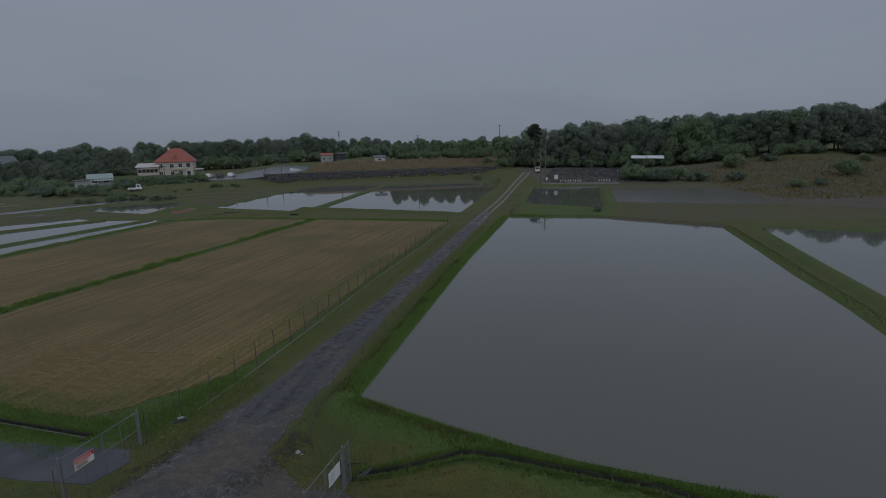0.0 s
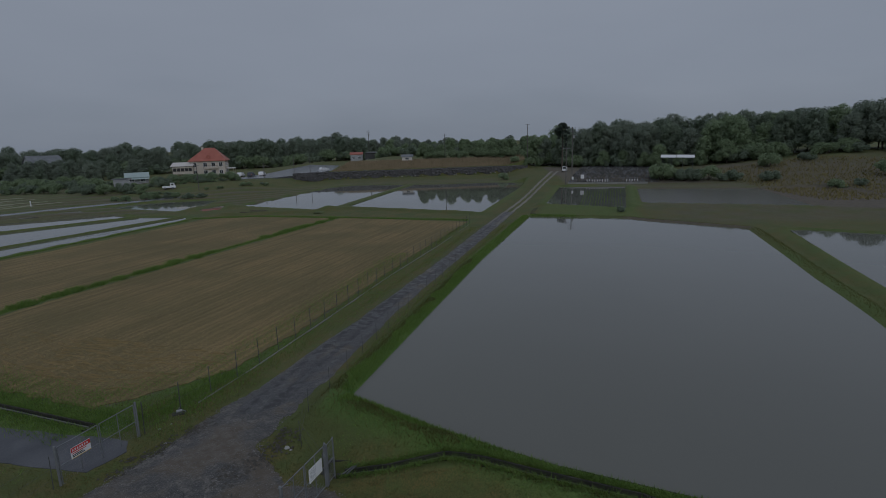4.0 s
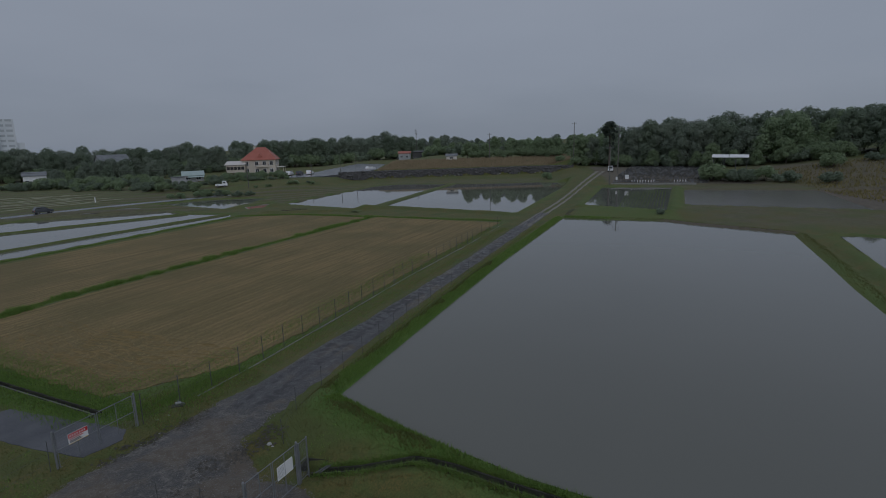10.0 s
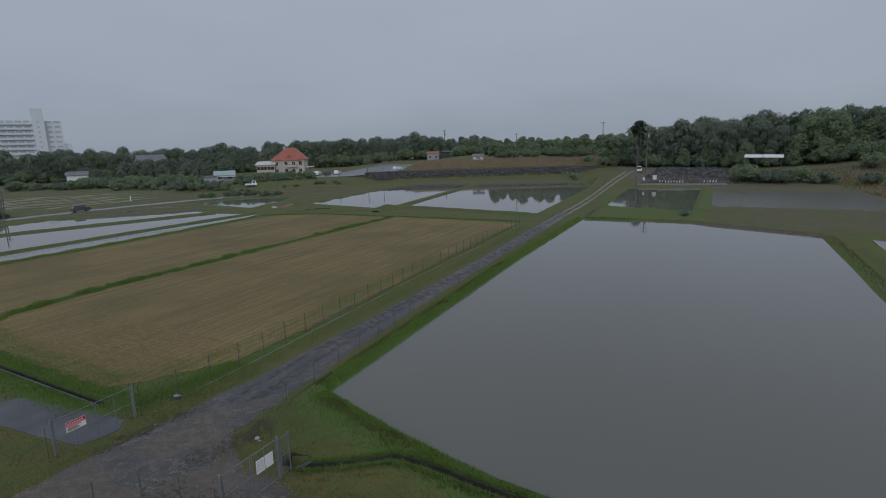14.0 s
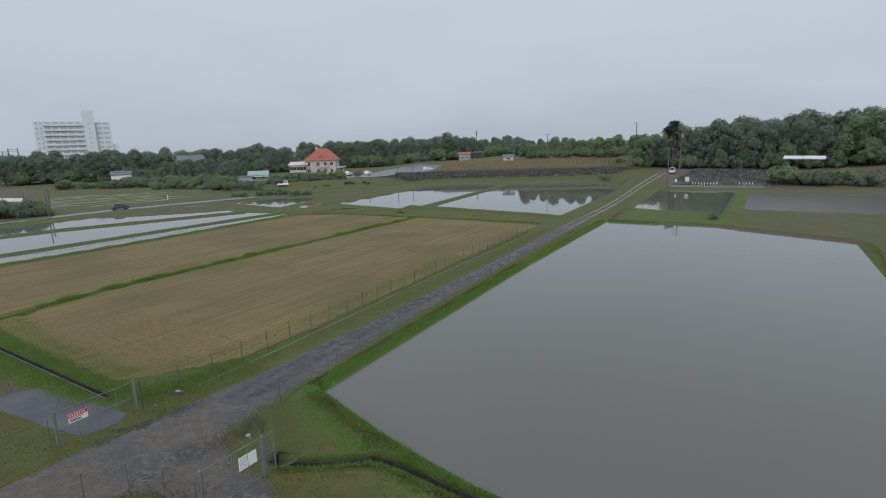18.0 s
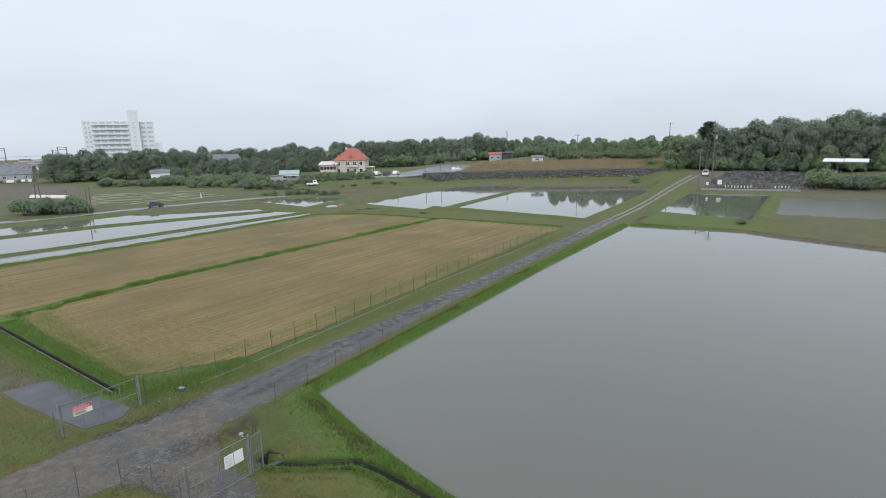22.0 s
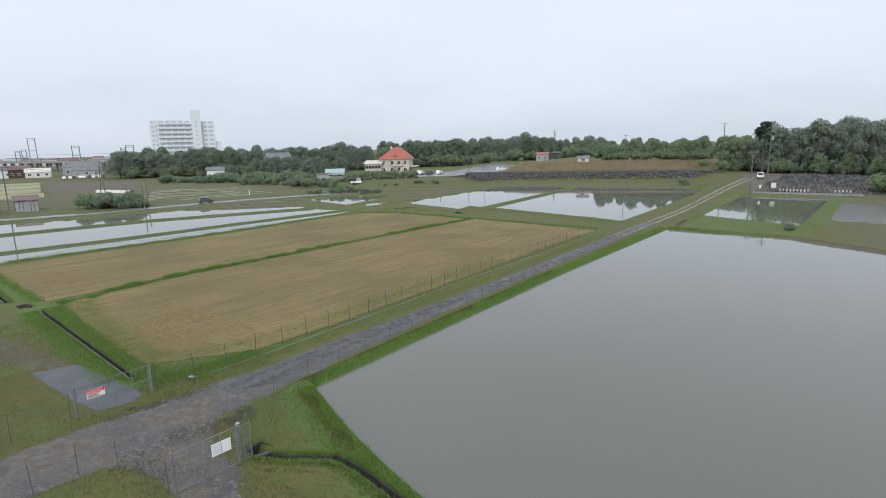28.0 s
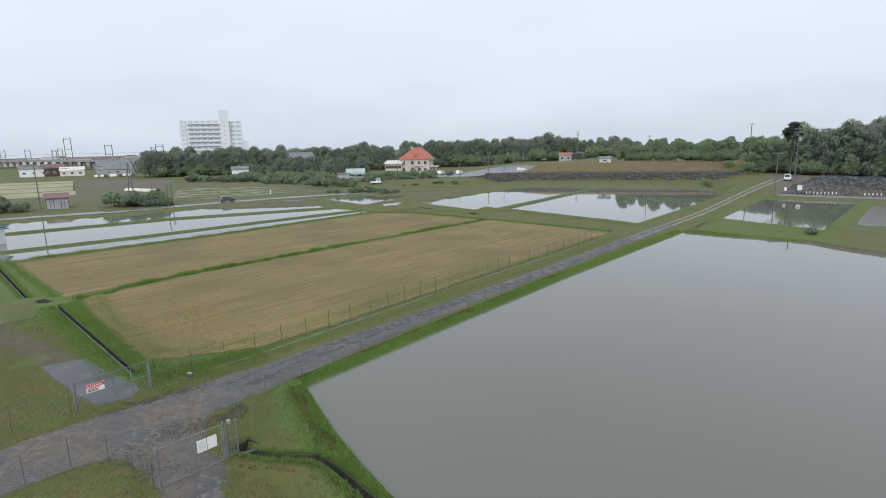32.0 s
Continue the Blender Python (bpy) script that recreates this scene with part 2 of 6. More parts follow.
def stubble_material():
    """Harvested straw rows that run along the field."""
    m = bpy.data.materials.new("straw_stubble")
    m.use_nodes = True
    n, l = m.node_tree.nodes, m.node_tree.links
    p = n["Principled BSDF"]
    geo, turn = n.new("ShaderNodeNewGeometry"), n.new("ShaderNodeMapping")
    turn.inputs["Rotation"].default_value = (0, 0, radians(13))
    l.new(geo.outputs["Position"], turn.inputs["Vector"])
    rows, wide = n.new("ShaderNodeTexNoise"), n.new("ShaderNodeTexNoise")
    long_way = n.new("ShaderNodeMapping")
    long_way.inputs["Scale"].default_value = (2.2, 0.05, 1)
    sway, push = n.new("ShaderNodeTexNoise"), n.new("ShaderNodeVectorMath")
    sway.inputs["Scale"].default_value, sway.inputs["Detail"].default_value = 0.16, 3.0
    l.new(geo.outputs["Position"], sway.inputs["Vector"])
    push.operation = "MULTIPLY_ADD"
    push.inputs[1].default_value = (0.5, 0.5, 0)
    l.new(sway.outputs["Color"], push.inputs[0])
    l.new(turn.outputs[0], push.inputs[2])
    l.new(push.outputs[0], long_way.inputs["Vector"])
    l.new(long_way.outputs[0], rows.inputs["Vector"])
    rows.inputs["Scale"].default_value, rows.inputs["Detail"].default_value = 1.0, 4.0
    wide.inputs["Scale"].default_value, wide.inputs["Detail"].default_value = 0.12, 5.0
    grain = n.new("ShaderNodeTexNoise")
    grain.inputs["Scale"].default_value, grain.inputs["Detail"].default_value = 9.0, 5.0
    l.new(geo.outputs["Position"], wide.inputs["Vector"])
    l.new(geo.outputs["Position"], grain.inputs["Vector"])

    def mixed(fac, lo, hi, a, b):
        r, x = n.new("ShaderNodeMapRange"), n.new("ShaderNodeMix")
        r.inputs["From Min"].default_value, r.inputs["From Max"].default_value = lo, hi
        l.new(fac, r.inputs["Value"])
        x.data_type = "RGBA"
        l.new(r.outputs["Result"], x.inputs["Factor"])
        for socket, v in (("A", a), ("B", b)):
            if isinstance(v, tuple):
                x.inputs[socket].default_value = (*v, 1)
            else:
                l.new(v, x.inputs[socket])
        return x.outputs["Result"]

    straw = mixed(wide.outputs["Fac"], 0.38, 0.62, (0.200, 0.160, 0.062), (0.315, 0.226, 0.094))
    straw = mixed(rows.outputs["Fac"], 0.32, 0.56, (0.165, 0.128, 0.048), straw)
    drills = n.new("ShaderNodeTexWave")
    drills.wave_type, drills.bands_direction = "BANDS", "X"
    drills.inputs["Scale"].default_value, drills.inputs["Distortion"].default_value = 0.5, 3.0
    drills.inputs["Detail"].default_value, drills.inputs["Detail Scale"].default_value = 3.0, 2.5
    l.new(push.outputs[0], drills.inputs["Vector"])
    straw = mixed(drills.outputs["Fac"], -1.1, 0.8, (0.128, 0.098, 0.036), straw)
    straw = mixed(grain.outputs["Fac"], 0.48, 0.72, straw, (0.095, 0.070, 0.034))
    l.new(straw, p.inputs["Base Color"])
    p.inputs["Roughness"].default_value = 0.92
    bp = n.new("ShaderNodeBump")
    bp.inputs["Strength"].default_value, bp.inputs["Distance"].default_value = 0.8, 0.05
    l.new(grain.outputs["Fac"], bp.inputs["Height"])
    l.new(bp.outputs["Normal"], p.inputs["Normal"])
    return m


def gravel_material(name, grey, pale, mud, muddy, grit=20.0, lanes=0.0):
    m = bpy.data.materials.new(name)
    m.use_nodes = True
    n, l = m.node_tree.nodes, m.node_tree.links
    p = n["Principled BSDF"]
    geo = n.new("ShaderNodeNewGeometry")

    def tex(kind, scale):
        x = n.new(kind)
        x.inputs["Scale"].default_value = scale
        l.new(geo.outputs["Position"], x.inputs["Vector"])
        return x

    def mixed(fac, lo, hi, a, b):
        r, x = n.new("ShaderNodeMapRange"), n.new("ShaderNodeMix")
        r.inputs["From Min"].default_value, r.inputs["From Max"].default_value = lo, hi
        l.new(fac, r.inputs["Value"])
        x.data_type = "RGBA"
        l.new(r.outputs["Result"], x.inputs["Factor"])
        for socket, v in (("A", a), ("B", b)):
            if isinstance(v, tuple):
                x.inputs[socket].default_value = (*v, 1)
            else:
                l.new(v, x.inputs[socket])
        return x.outputs["Result"], r.outputs["Result"]

    patch, middle, stones = tex("ShaderNodeTexNoise", 0.45), tex("ShaderNodeTexNoise", 2.4), tex("ShaderNodeTexVoronoi", grit)
    patch.inputs["Detail"].default_value = middle.inputs["Detail"].default_value = 6.0
    col, _ = mixed(stones.outputs["Color"], 0.2, 0.9, grey, pale)
    col, _ = mixed(middle.outputs["Fac"], 0.42, 0.62, tuple(v * 0.62 for v in grey), col)
    col, _ = mixed(patch.outputs["Fac"], muddy, muddy + 0.10, col, mud)
    if lanes:
        # wet ruts worn along the road
        turn, ruts, sway = n.new("ShaderNodeMapping"), n.new("ShaderNodeTexNoise"), n.new("ShaderNodeMapping")
        turn.inputs["Rotation"].default_value, sway.inputs["Scale"].default_value = (0, 0, radians(lanes)), (1.5, 0.035, 1)
        l.new(geo.outputs["Position"], turn.inputs["Vector"])
        l.new(turn.outputs[0], sway.inputs["Vector"])
        l.new(sway.outputs[0], ruts.inputs["Vector"])
        ruts.inputs["Scale"].default_value, ruts.inputs["Detail"].default_value = 1.0, 3.0
        col, _ = mixed(ruts.outputs["Fac"], 0.40, 0.58, tuple(v * 0.72 for v in grey), col)
    l.new(col, p.inputs["Base Color"])
    rr = n.new("ShaderNodeMapRange")
    rr.inputs["From Min"].default_value, rr.inputs["From Max"].default_value = 0.42, 0.6
    rr.inputs["To Min"].default_value, rr.inputs["To Max"].default_value = 0.38, 0.85
    l.new(middle.outputs["Fac"], rr.inputs["Value"])
    l.new(rr.outputs["Result"], p.inputs["Roughness"])
    bp = n.new("ShaderNodeBump")
    bp.inputs["Strength"].default_value, bp.inputs["Distance"].default_value = 0.8, 0.03
    l.new(stones.outputs["Distance"], bp.inputs["Height"])
    l.new(bp.outputs["Normal"], p.inputs["Normal"])
    return m


GROUND = ground_material()
STUBBLE = stubble_material()
WATER = water_material("still_muddy_water", (0.147, 0.148, 0.128), (0.172, 0.172, 0.150))
SILT_WATER = water_material("thin_silty_water", (0.115, 0.108, 0.092), (0.150, 0.140, 0.120), 0.24)
GRAVEL = gravel_material("wet_gravel", (0.090, 0.089, 0.091), (0.212, 0.206, 0.200), (0.132, 0.114, 0.090), 0.54, 15.0, 11.3)
YARD_GRAVEL = gravel_material("muddy_gravel", (0.090, 0.086, 0.081), (0.225, 0.209, 0.188), (0.122, 0.101, 0.077), 0.45, 13.0)
TRACK = material("pale_gravel", (0.16, 0.145, 0.12), (0.30, 0.28, 0.24), 0.4, 12, 0.85, 0.8)
ASPHALT = material("wet_asphalt", (0.085, 0.088, 0.095), (0.135, 0.138, 0.146), 0.3, 30, 0.25, 0.1)
WETSLAB = material("wet_concrete", (0.050, 0.053, 0.063), (0.112, 0.114, 0.124), 0.8, 14, 0.5, 0.3, fine_amount=0.3)
# grey concrete for one lip of the left drains, lighter than the channel
LIP_CONCRETE = material("grey_lip_concrete", (0.085, 0.090, 0.075), (0.155, 0.155, 0.14), 1.2, 25, 0.85, 0.4)
FURROW_SHINE = material("painted_furrow_shine", (0.185, 0.190, 0.110), (0.330, 0.325, 0.235), 0.12, 8, 0.85, 0.3)
CONCRETE = material("weathered_concrete", (0.20, 0.20, 0.19), (0.34, 0.335, 0.32), 1.2, 25, 0.85, 0.4)
# panes far paler than glass: mist and sky shine are put into the colour
PANEGLASS = material("haze_paled_window_glass", (0.44, 0.47, 0.50), (0.52, 0.55, 0.58), 0.2, 3, 0.12, 0.0)
# near-black concrete shared by drain walls, floors, pits, sluice and pump pad
DITCHMAT = material("dark_channel_concrete", (0.022, 0.023, 0.018), (0.070, 0.068, 0.055), 1.5, 20, 0.7, 0.5)
STEEL = material("galvanised_steel", (0.18, 0.19, 0.20), (0.27, 0.28, 0.295), 2, 60, 0.55, 0.05, metal=0.4)
DARKPOST = material("dull_steel_post", (0.075, 0.08, 0.08), (0.15, 0.15, 0.15), 3, 40, 0.6, 0.1, metal=0.3)
WHITE = material("white_paint", (0.70, 0.71, 0.72), (0.82, 0.82, 0.82), 1.2, 20, 0.5, 0.05)
RED = material("red_sign_paint", (0.50, 0.025, 0.025), (0.60, 0.04, 0.035), 1.2, 20, 0.45, 0.0)
BLACK = material("black_sign_paint", (0.03, 0.03, 0.03), (0.06, 0.06, 0.06), 1.2, 20, 0.5, 0.0)
YELLOW = material("yellow_sign_paint", (0.65, 0.45, 0.03), (0.75, 0.52, 0.06), 1.2, 20, 0.5, 0.0)
BARK = material("bark", (0.05, 0.04, 0.03), (0.12, 0.10, 0.08), 1, 12, 0.9, 0.8)
WOODPOLE = material("weathered_pole", (0.10, 0.095, 0.085), (0.19, 0.18, 0.165), 1, 15, 0.85, 0.4)
# broadleaf greens lightened and greyed: mist haze is put into their base colours
LEAF = [
    material("mist_paled_deep_green_leaves", (0.180, 0.232, 0.165), (0.255, 0.310, 0.215), 0.10, 3, 0.45, 0.0, island=0.25, thin=0.5),
    material("mist_paled_fresh_green_leaves", (0.220, 0.295, 0.165), (0.310, 0.385, 0.220), 0.10, 3, 0.45, 0.0, island=0.25, thin=0.5),
    material("mist_paled_grey_green_leaves", (0.205, 0.250, 0.190), (0.285, 0.330, 0.250), 0.10, 3, 0.45, 0.0, island=0.25, thin=0.5),
    material("cedar_needles", (0.060, 0.080, 0.066), (0.100, 0.125, 0.095), 0.15, 3, 0.7, 0.0, island=0.5, thin=0.2),
]
BLADE = material("grass_blades", (0.095, 0.182, 0.028), (0.218, 0.318, 0.070), 0.6, 3, 0.6, 0.0, island=0.6, thin=0.35)
DRYBLADE = material("dry_grass_blades", (0.165, 0.150, 0.046), (0.280, 0.232, 0.098), 0.4, 3, 0.7, 0.0, island=0.6, thin=0.3)
MEADOWBLADE = material("olive_meadow_blades", (0.084, 0.097, 0.020), (0.132, 0.130, 0.032), 0.35, 3, 0.7, 0.0, island=0.35, thin=0.3)
BROWNBLADE = material("browned_grass_blades", (0.108, 0.092, 0.026), (0.155, 0.128, 0.038), 0.35, 3, 0.7, 0.0, island=0.35, thin=0.3)
REED = material("dry_tan_grass", (0.25, 0.195, 0.115), (0.40, 0.32, 0.21), 0.2, 3, 0.85, 0.0, island=0.5, thin=0.2)
STRAW = material("loose_straw", (0.27, 0.205, 0.085), (0.42, 0.32, 0.16), 0.6, 3, 0.8, 0.0, island=0.7)
REDTILE = material("red_roof_tiles", (0.34, 0.105, 0.075), (0.45, 0.155, 0.11), 0.5, 6, 0.6, 0.4)
CREAM = material("cream_render", (0.50, 0.45, 0.38), (0.60, 0.54, 0.46), 0.4, 10, 0.85, 0.2)
CANOPY = material("pale_roof_sheet", (0.62, 0.58, 0.54), (0.74, 0.70, 0.65), 0.5, 8, 0.5, 0.1)
# pale render lightened further, with mist haze in its colour
TOWERWALL = material("haze_paled_tower_render", (0.64, 0.675, 0.71), (0.72, 0.75, 0.78), 0.1, 4, 0.85, 0.1)
GLASSDARK = material("dark_window_glass", (0.03, 0.035, 0.04), (0.06, 0.065, 0.07), 1, 10, 0.08, 0.0)
DARKWOOD = material("dark_timber", (0.05, 0.035, 0.025), (0.10, 0.07, 0.05), 1, 15, 0.8, 0.3)
GREENROOF = material("pale_green_roof_sheet", (0.33, 0.42, 0.40), (0.42, 0.50, 0.48), 0.6, 8, 0.5, 0.1)
GREYWALL = material("grey_board_wall", (0.28, 0.29, 0.30), (0.42, 0.43, 0.44), 0.8, 12, 0.8, 0.2)
BROWNROOF = material("rust_brown_roof_sheet", (0.15, 0.085, 0.085), (0.22, 0.13, 0.125), 0.8, 8, 0.6, 0.1)
BLUEROOF = material("turquoise_roof_sheet", (0.06, 0.33, 0.37), (0.10, 0.42, 0.46), 0.8, 8, 0.5, 0.1)
GREYTILE = material("grey_roof_tiles", (0.13, 0.14, 0.15), (0.24, 0.25, 0.26), 0.6, 6, 0.7, 0.3)
STONE = material("dark_retaining_stone", (0.060, 0.060, 0.062), (0.150, 0.145, 0.145), 0.5, 4, 0.9, 0.6, island=0.5)
PALESTONE = material("pale_rubble", (0.22, 0.22, 0.21), (0.42, 0.42, 0.40), 0.8, 6, 0.9, 0.5, island=0.4)
CARWHITE = material("white_car_paint", (0.72, 0.73, 0.74), (0.80, 0.80, 0.81), 1, 10, 0.25, 0.0)
CARGREY = material("dark_grey_car_paint", (0.06, 0.065, 0.075), (0.09, 0.095, 0.10), 1, 10, 0.25, 0.0)
RUBBER = material("tyre_rubber", (0.015, 0.015, 0.016), (0.03, 0.03, 0.03), 2, 20, 0.8, 0.1)
BLACKFILM = material("black_plant_pots", (0.050, 0.052, 0.055), (0.125, 0.128, 0.125), 0.8, 8, 0.6, 0.3, island=0.5)
CROP = material("pale_crop_field", (0.27, 0.26, 0.15), (0.37, 0.34, 0.205), 0.12, 1.2, 0.9, 0.3)
MUD = material("wet_paddy_mud", (0.050, 0.045, 0.036), (0.085, 0.075, 0.060), 0.15, 3, 0.45, 0.4)

# ---- plan: roads, ponds, fields (x, y in metres) ----
POND_BIG = [(-4.8, 22.5), (-2.4, 35), (0.6, 50.4), (7.4, 80.5), (20.8, 77.2), (23.2, 74.6), (32.8, 67.2), (29.3, 52), (27.2, 43.4), (26.1, 38), (25.2, 34), (23.9, 29.2), (18.2, 10), (9.8, 15.3), (4.0, 17.4), (1.8, 18.5), (-0.6, 19.8)]
POND_EAST = [(37.2, 66.6), (48.3, 60.9), (78, 46), (60, 2), (22.3, 8.5), (29.6, 36.6), (32.3, 47.7)]
POND_RIGHT_FAR = [(11.4, 96.2), (18.3, 131.5), (33.4, 129.5), (23.6, 88.4)]
POND_MID = [(-51.0, 107), (-44.5, 154), (-39, 158.5), (-13, 156.5), (3.0, 159), (11.4, 156), (9.6, 142), (-0.2, 91.2), (-24.5, 102.0), (-29.4, 97.6)]
POND_HOUSE = [(-88.6, 112.4), (-84, 119.5), (-64.5, 124.5), (-61.6, 112), (-62.4, 106), (-60.4, 100.9)]
POND_HOUSE_SMALL = [(-59.4, 103.2), (-57.6, 112.4), (-54.6, 109.5), (-53.2, 101.6), (-55, 100.6)]
STRIPS = [(-63.9, 32.9), (-61.2, 45), (-58.9, 53.5), (-55.9, 68.2), (-51.9, 89.2), (-55.0, 92.6), (-65.0, 93.4), (-72, 97.5), (-92.5, 84), (-97, 68), (-104.5, 57), (-113, 42), (-95, 37), (-72, 35.2)]
DIKES = [([(-72.4, 34.5), (-66.3, 52), (-61.4, 71), (-55.0, 92.4)], 0.24, 0.33), ([(-92.6, 41.5), (-82.4, 67.4), (-64.2, 93.2)], 0.20, 0.36), ([(-29.5, 92.6), (-28.4, 99.5), (-22.0, 157)], 0.75, 0.54)]
PUDDLE_TERRACE = [(27.8, 95.2), (33.6, 121.5), (58, 117.5), (52, 87.6), (40, 92.0)]
FIELD_1 = [(-36.3, 27.7), (-34.9, 38), (-31.0, 54), (-23.3, 86.4), (-2.0, 80.0), (-6.7, 57), (-10.9, 33), (-12.7, 26.2), (-17.3, 21.6), (-22.8, 23.3), (-28, 24.6)]
FIELD_2 = [(-60.0, 32.2), (-38.0, 27.2), (-36.3, 38), (-32.4, 54), (-24.7, 86), (-39.8, 89.2), (-48.0, 87.0), (-48.5, 82.5), (-52.0, 64.1), (-55.1, 50.6), (-57.6, 42.5)]
ROAD_L = [(-11.7, 17.6), (-10.3, 24), (-7.7, 34.2), (-3.8, 52.5), (0.5, 75.3), (3.4, 89.4), (10.2, 122), (16.4, 153), (20.4, 177)]
ROAD_R = [(-7.6, 20.4), (-6.5, 25.5), (-5.0, 36.2), (-1.6, 53.5), (2.9, 75.6), (5.6, 89.6), (12.4, 122), (19.4, 153), (24.0, 177)]
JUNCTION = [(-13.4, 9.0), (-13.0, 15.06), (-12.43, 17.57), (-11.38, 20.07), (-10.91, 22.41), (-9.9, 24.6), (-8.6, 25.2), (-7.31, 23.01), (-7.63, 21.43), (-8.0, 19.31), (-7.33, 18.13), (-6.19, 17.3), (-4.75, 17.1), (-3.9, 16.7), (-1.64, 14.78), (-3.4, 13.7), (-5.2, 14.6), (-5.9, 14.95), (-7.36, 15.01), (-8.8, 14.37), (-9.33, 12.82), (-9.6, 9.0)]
SLAB = [(-22.0, 18.15), (-21.5, 19.4), (-20.9, 20.05), (-17.2, 19.6), (-13.6, 19.2), (-13.15, 18.4), (-13.75, 16.95), (-16.6, 17.2), (-17.3, 17.35)]
WEST_LANE = [(-150, -14), (-122, 38), (-110.5, 60), (-105, 69), (-102, 79), (-98.5, 90), (-94, 101), (-88, 112), (-78, 128)]
# water level of each pond
PONDS = [("big", POND_BIG, 1.0), ("east", POND_EAST, 1.0), ("right", POND_RIGHT_FAR, 1.0), ("terrace", PUDDLE_TERRACE, 1.0), ("mid", POND_MID, 0.3), ("house", POND_HOUSE, 0.0), ("small", POND_HOUSE_SMALL, 0.0), ("strips", STRIPS, 0.10)]


def poly_distance(px, py, poly, closed=True):
    """Distance to the outline, negative inside."""
    best, inside = np.full(px.shape, 1e9), np.zeros(px.shape, bool)
    pts = poly + poly[:1] if closed else poly
    for (ax, ay), (bx, by) in zip(pts[:-1], pts[1:]):
        dx, dy = bx - ax, by - ay
        u = np.clip(((px - ax) * dx + (py - ay) * dy) / (dx * dx + dy * dy), 0, 1)
        best = np.minimum(best, np.hypot(px - ax - u * dx, py - ay - u * dy))
        if closed and dy:
            cross = ((ay > py) != (by > py)) & (px < (bx - ax) * (py - ay) / dy + ax)
            inside ^= cross
    return np.where(inside, -best, best) if closed else best


ROAD_POLY = ROAD_L + ROAD_R[::-1]
# the drain beside the gate climbs from the pit to the top of the bank: x, y, brim
DRAIN_RIGHT = [(-4.05, 17.95, 0.12), (-2.2, 17.75, 0.55), (-0.15, 17.98, 0.98), (0.5, 17.9, 1.0), (1.36, 17.69, 1.0), (2.82, 17.15, 0.99), (4.71, 16.5, 0.98), (6.47, 15.9, 0.97), (11, 13.2, 0.95), (17, 8.7, 0.9)]
DITCH_RIGHT = [(x, y) for x, y, _ in DRAIN_RIGHT]
DRAIN_PIT = (-4.4, 18.3)
DITCH_LEFT = [(-36.0, 25.55), (-16.2, 20.3)]
DITCH_LEFT_FAR = [(-62, 31.2), (-41.0, 25.5)]


def hollow(x, y):
    """How far the turning area sinks towards the two gates."""
    return 0.44 * np.exp(-((x + 4.6) ** 2 + (y - 16.3) ** 2) / 11.5) + 0.17 * np.exp(-((x + 13.8) ** 2 + (y - 18) ** 2) / 8)


def base_height(x, y):
    z = 0.42 + 0 * x - hollow(x, y)
    z = z - 0.28 * ss(-x, 48, 62)
    z = z + 0.75 * ss(x, 6, 14) * ss(y, 78, 92)
    z = z + 1.3 * ss(y, 128, 150) * ss(x, 6, 18)
    # raised ground behind the retaining wall, and the house's mound
    along_wall = 173.5 + (x + 61) * 0.237
    z = z + (0.6 * ss(y - along_wall, -14, -2) + 2.7 * ss(y - along_wall, 0.3, 1.2) + 2.0 * ss(y - along_wall, 3, 26)) * ss(x, -60, -53) * ss(-x, -17, -13)
    z = z + 2.4 * ss(y, 128, 158) * ss(x, -125, -100) * ss(-x, 55, 70)
    # wooded rise to the right
    z = z + 5.0 * ss(x, 48, 105) * ss(y, 95, 150) + 3.0 * ss(y, 196, 232) * ss(x, 10, 60)
    z = z + 0.05 * np.sin(x * 0.9 + 1.3 * np.sin(y * 0.31)) * np.sin(y * 0.7)
    return z


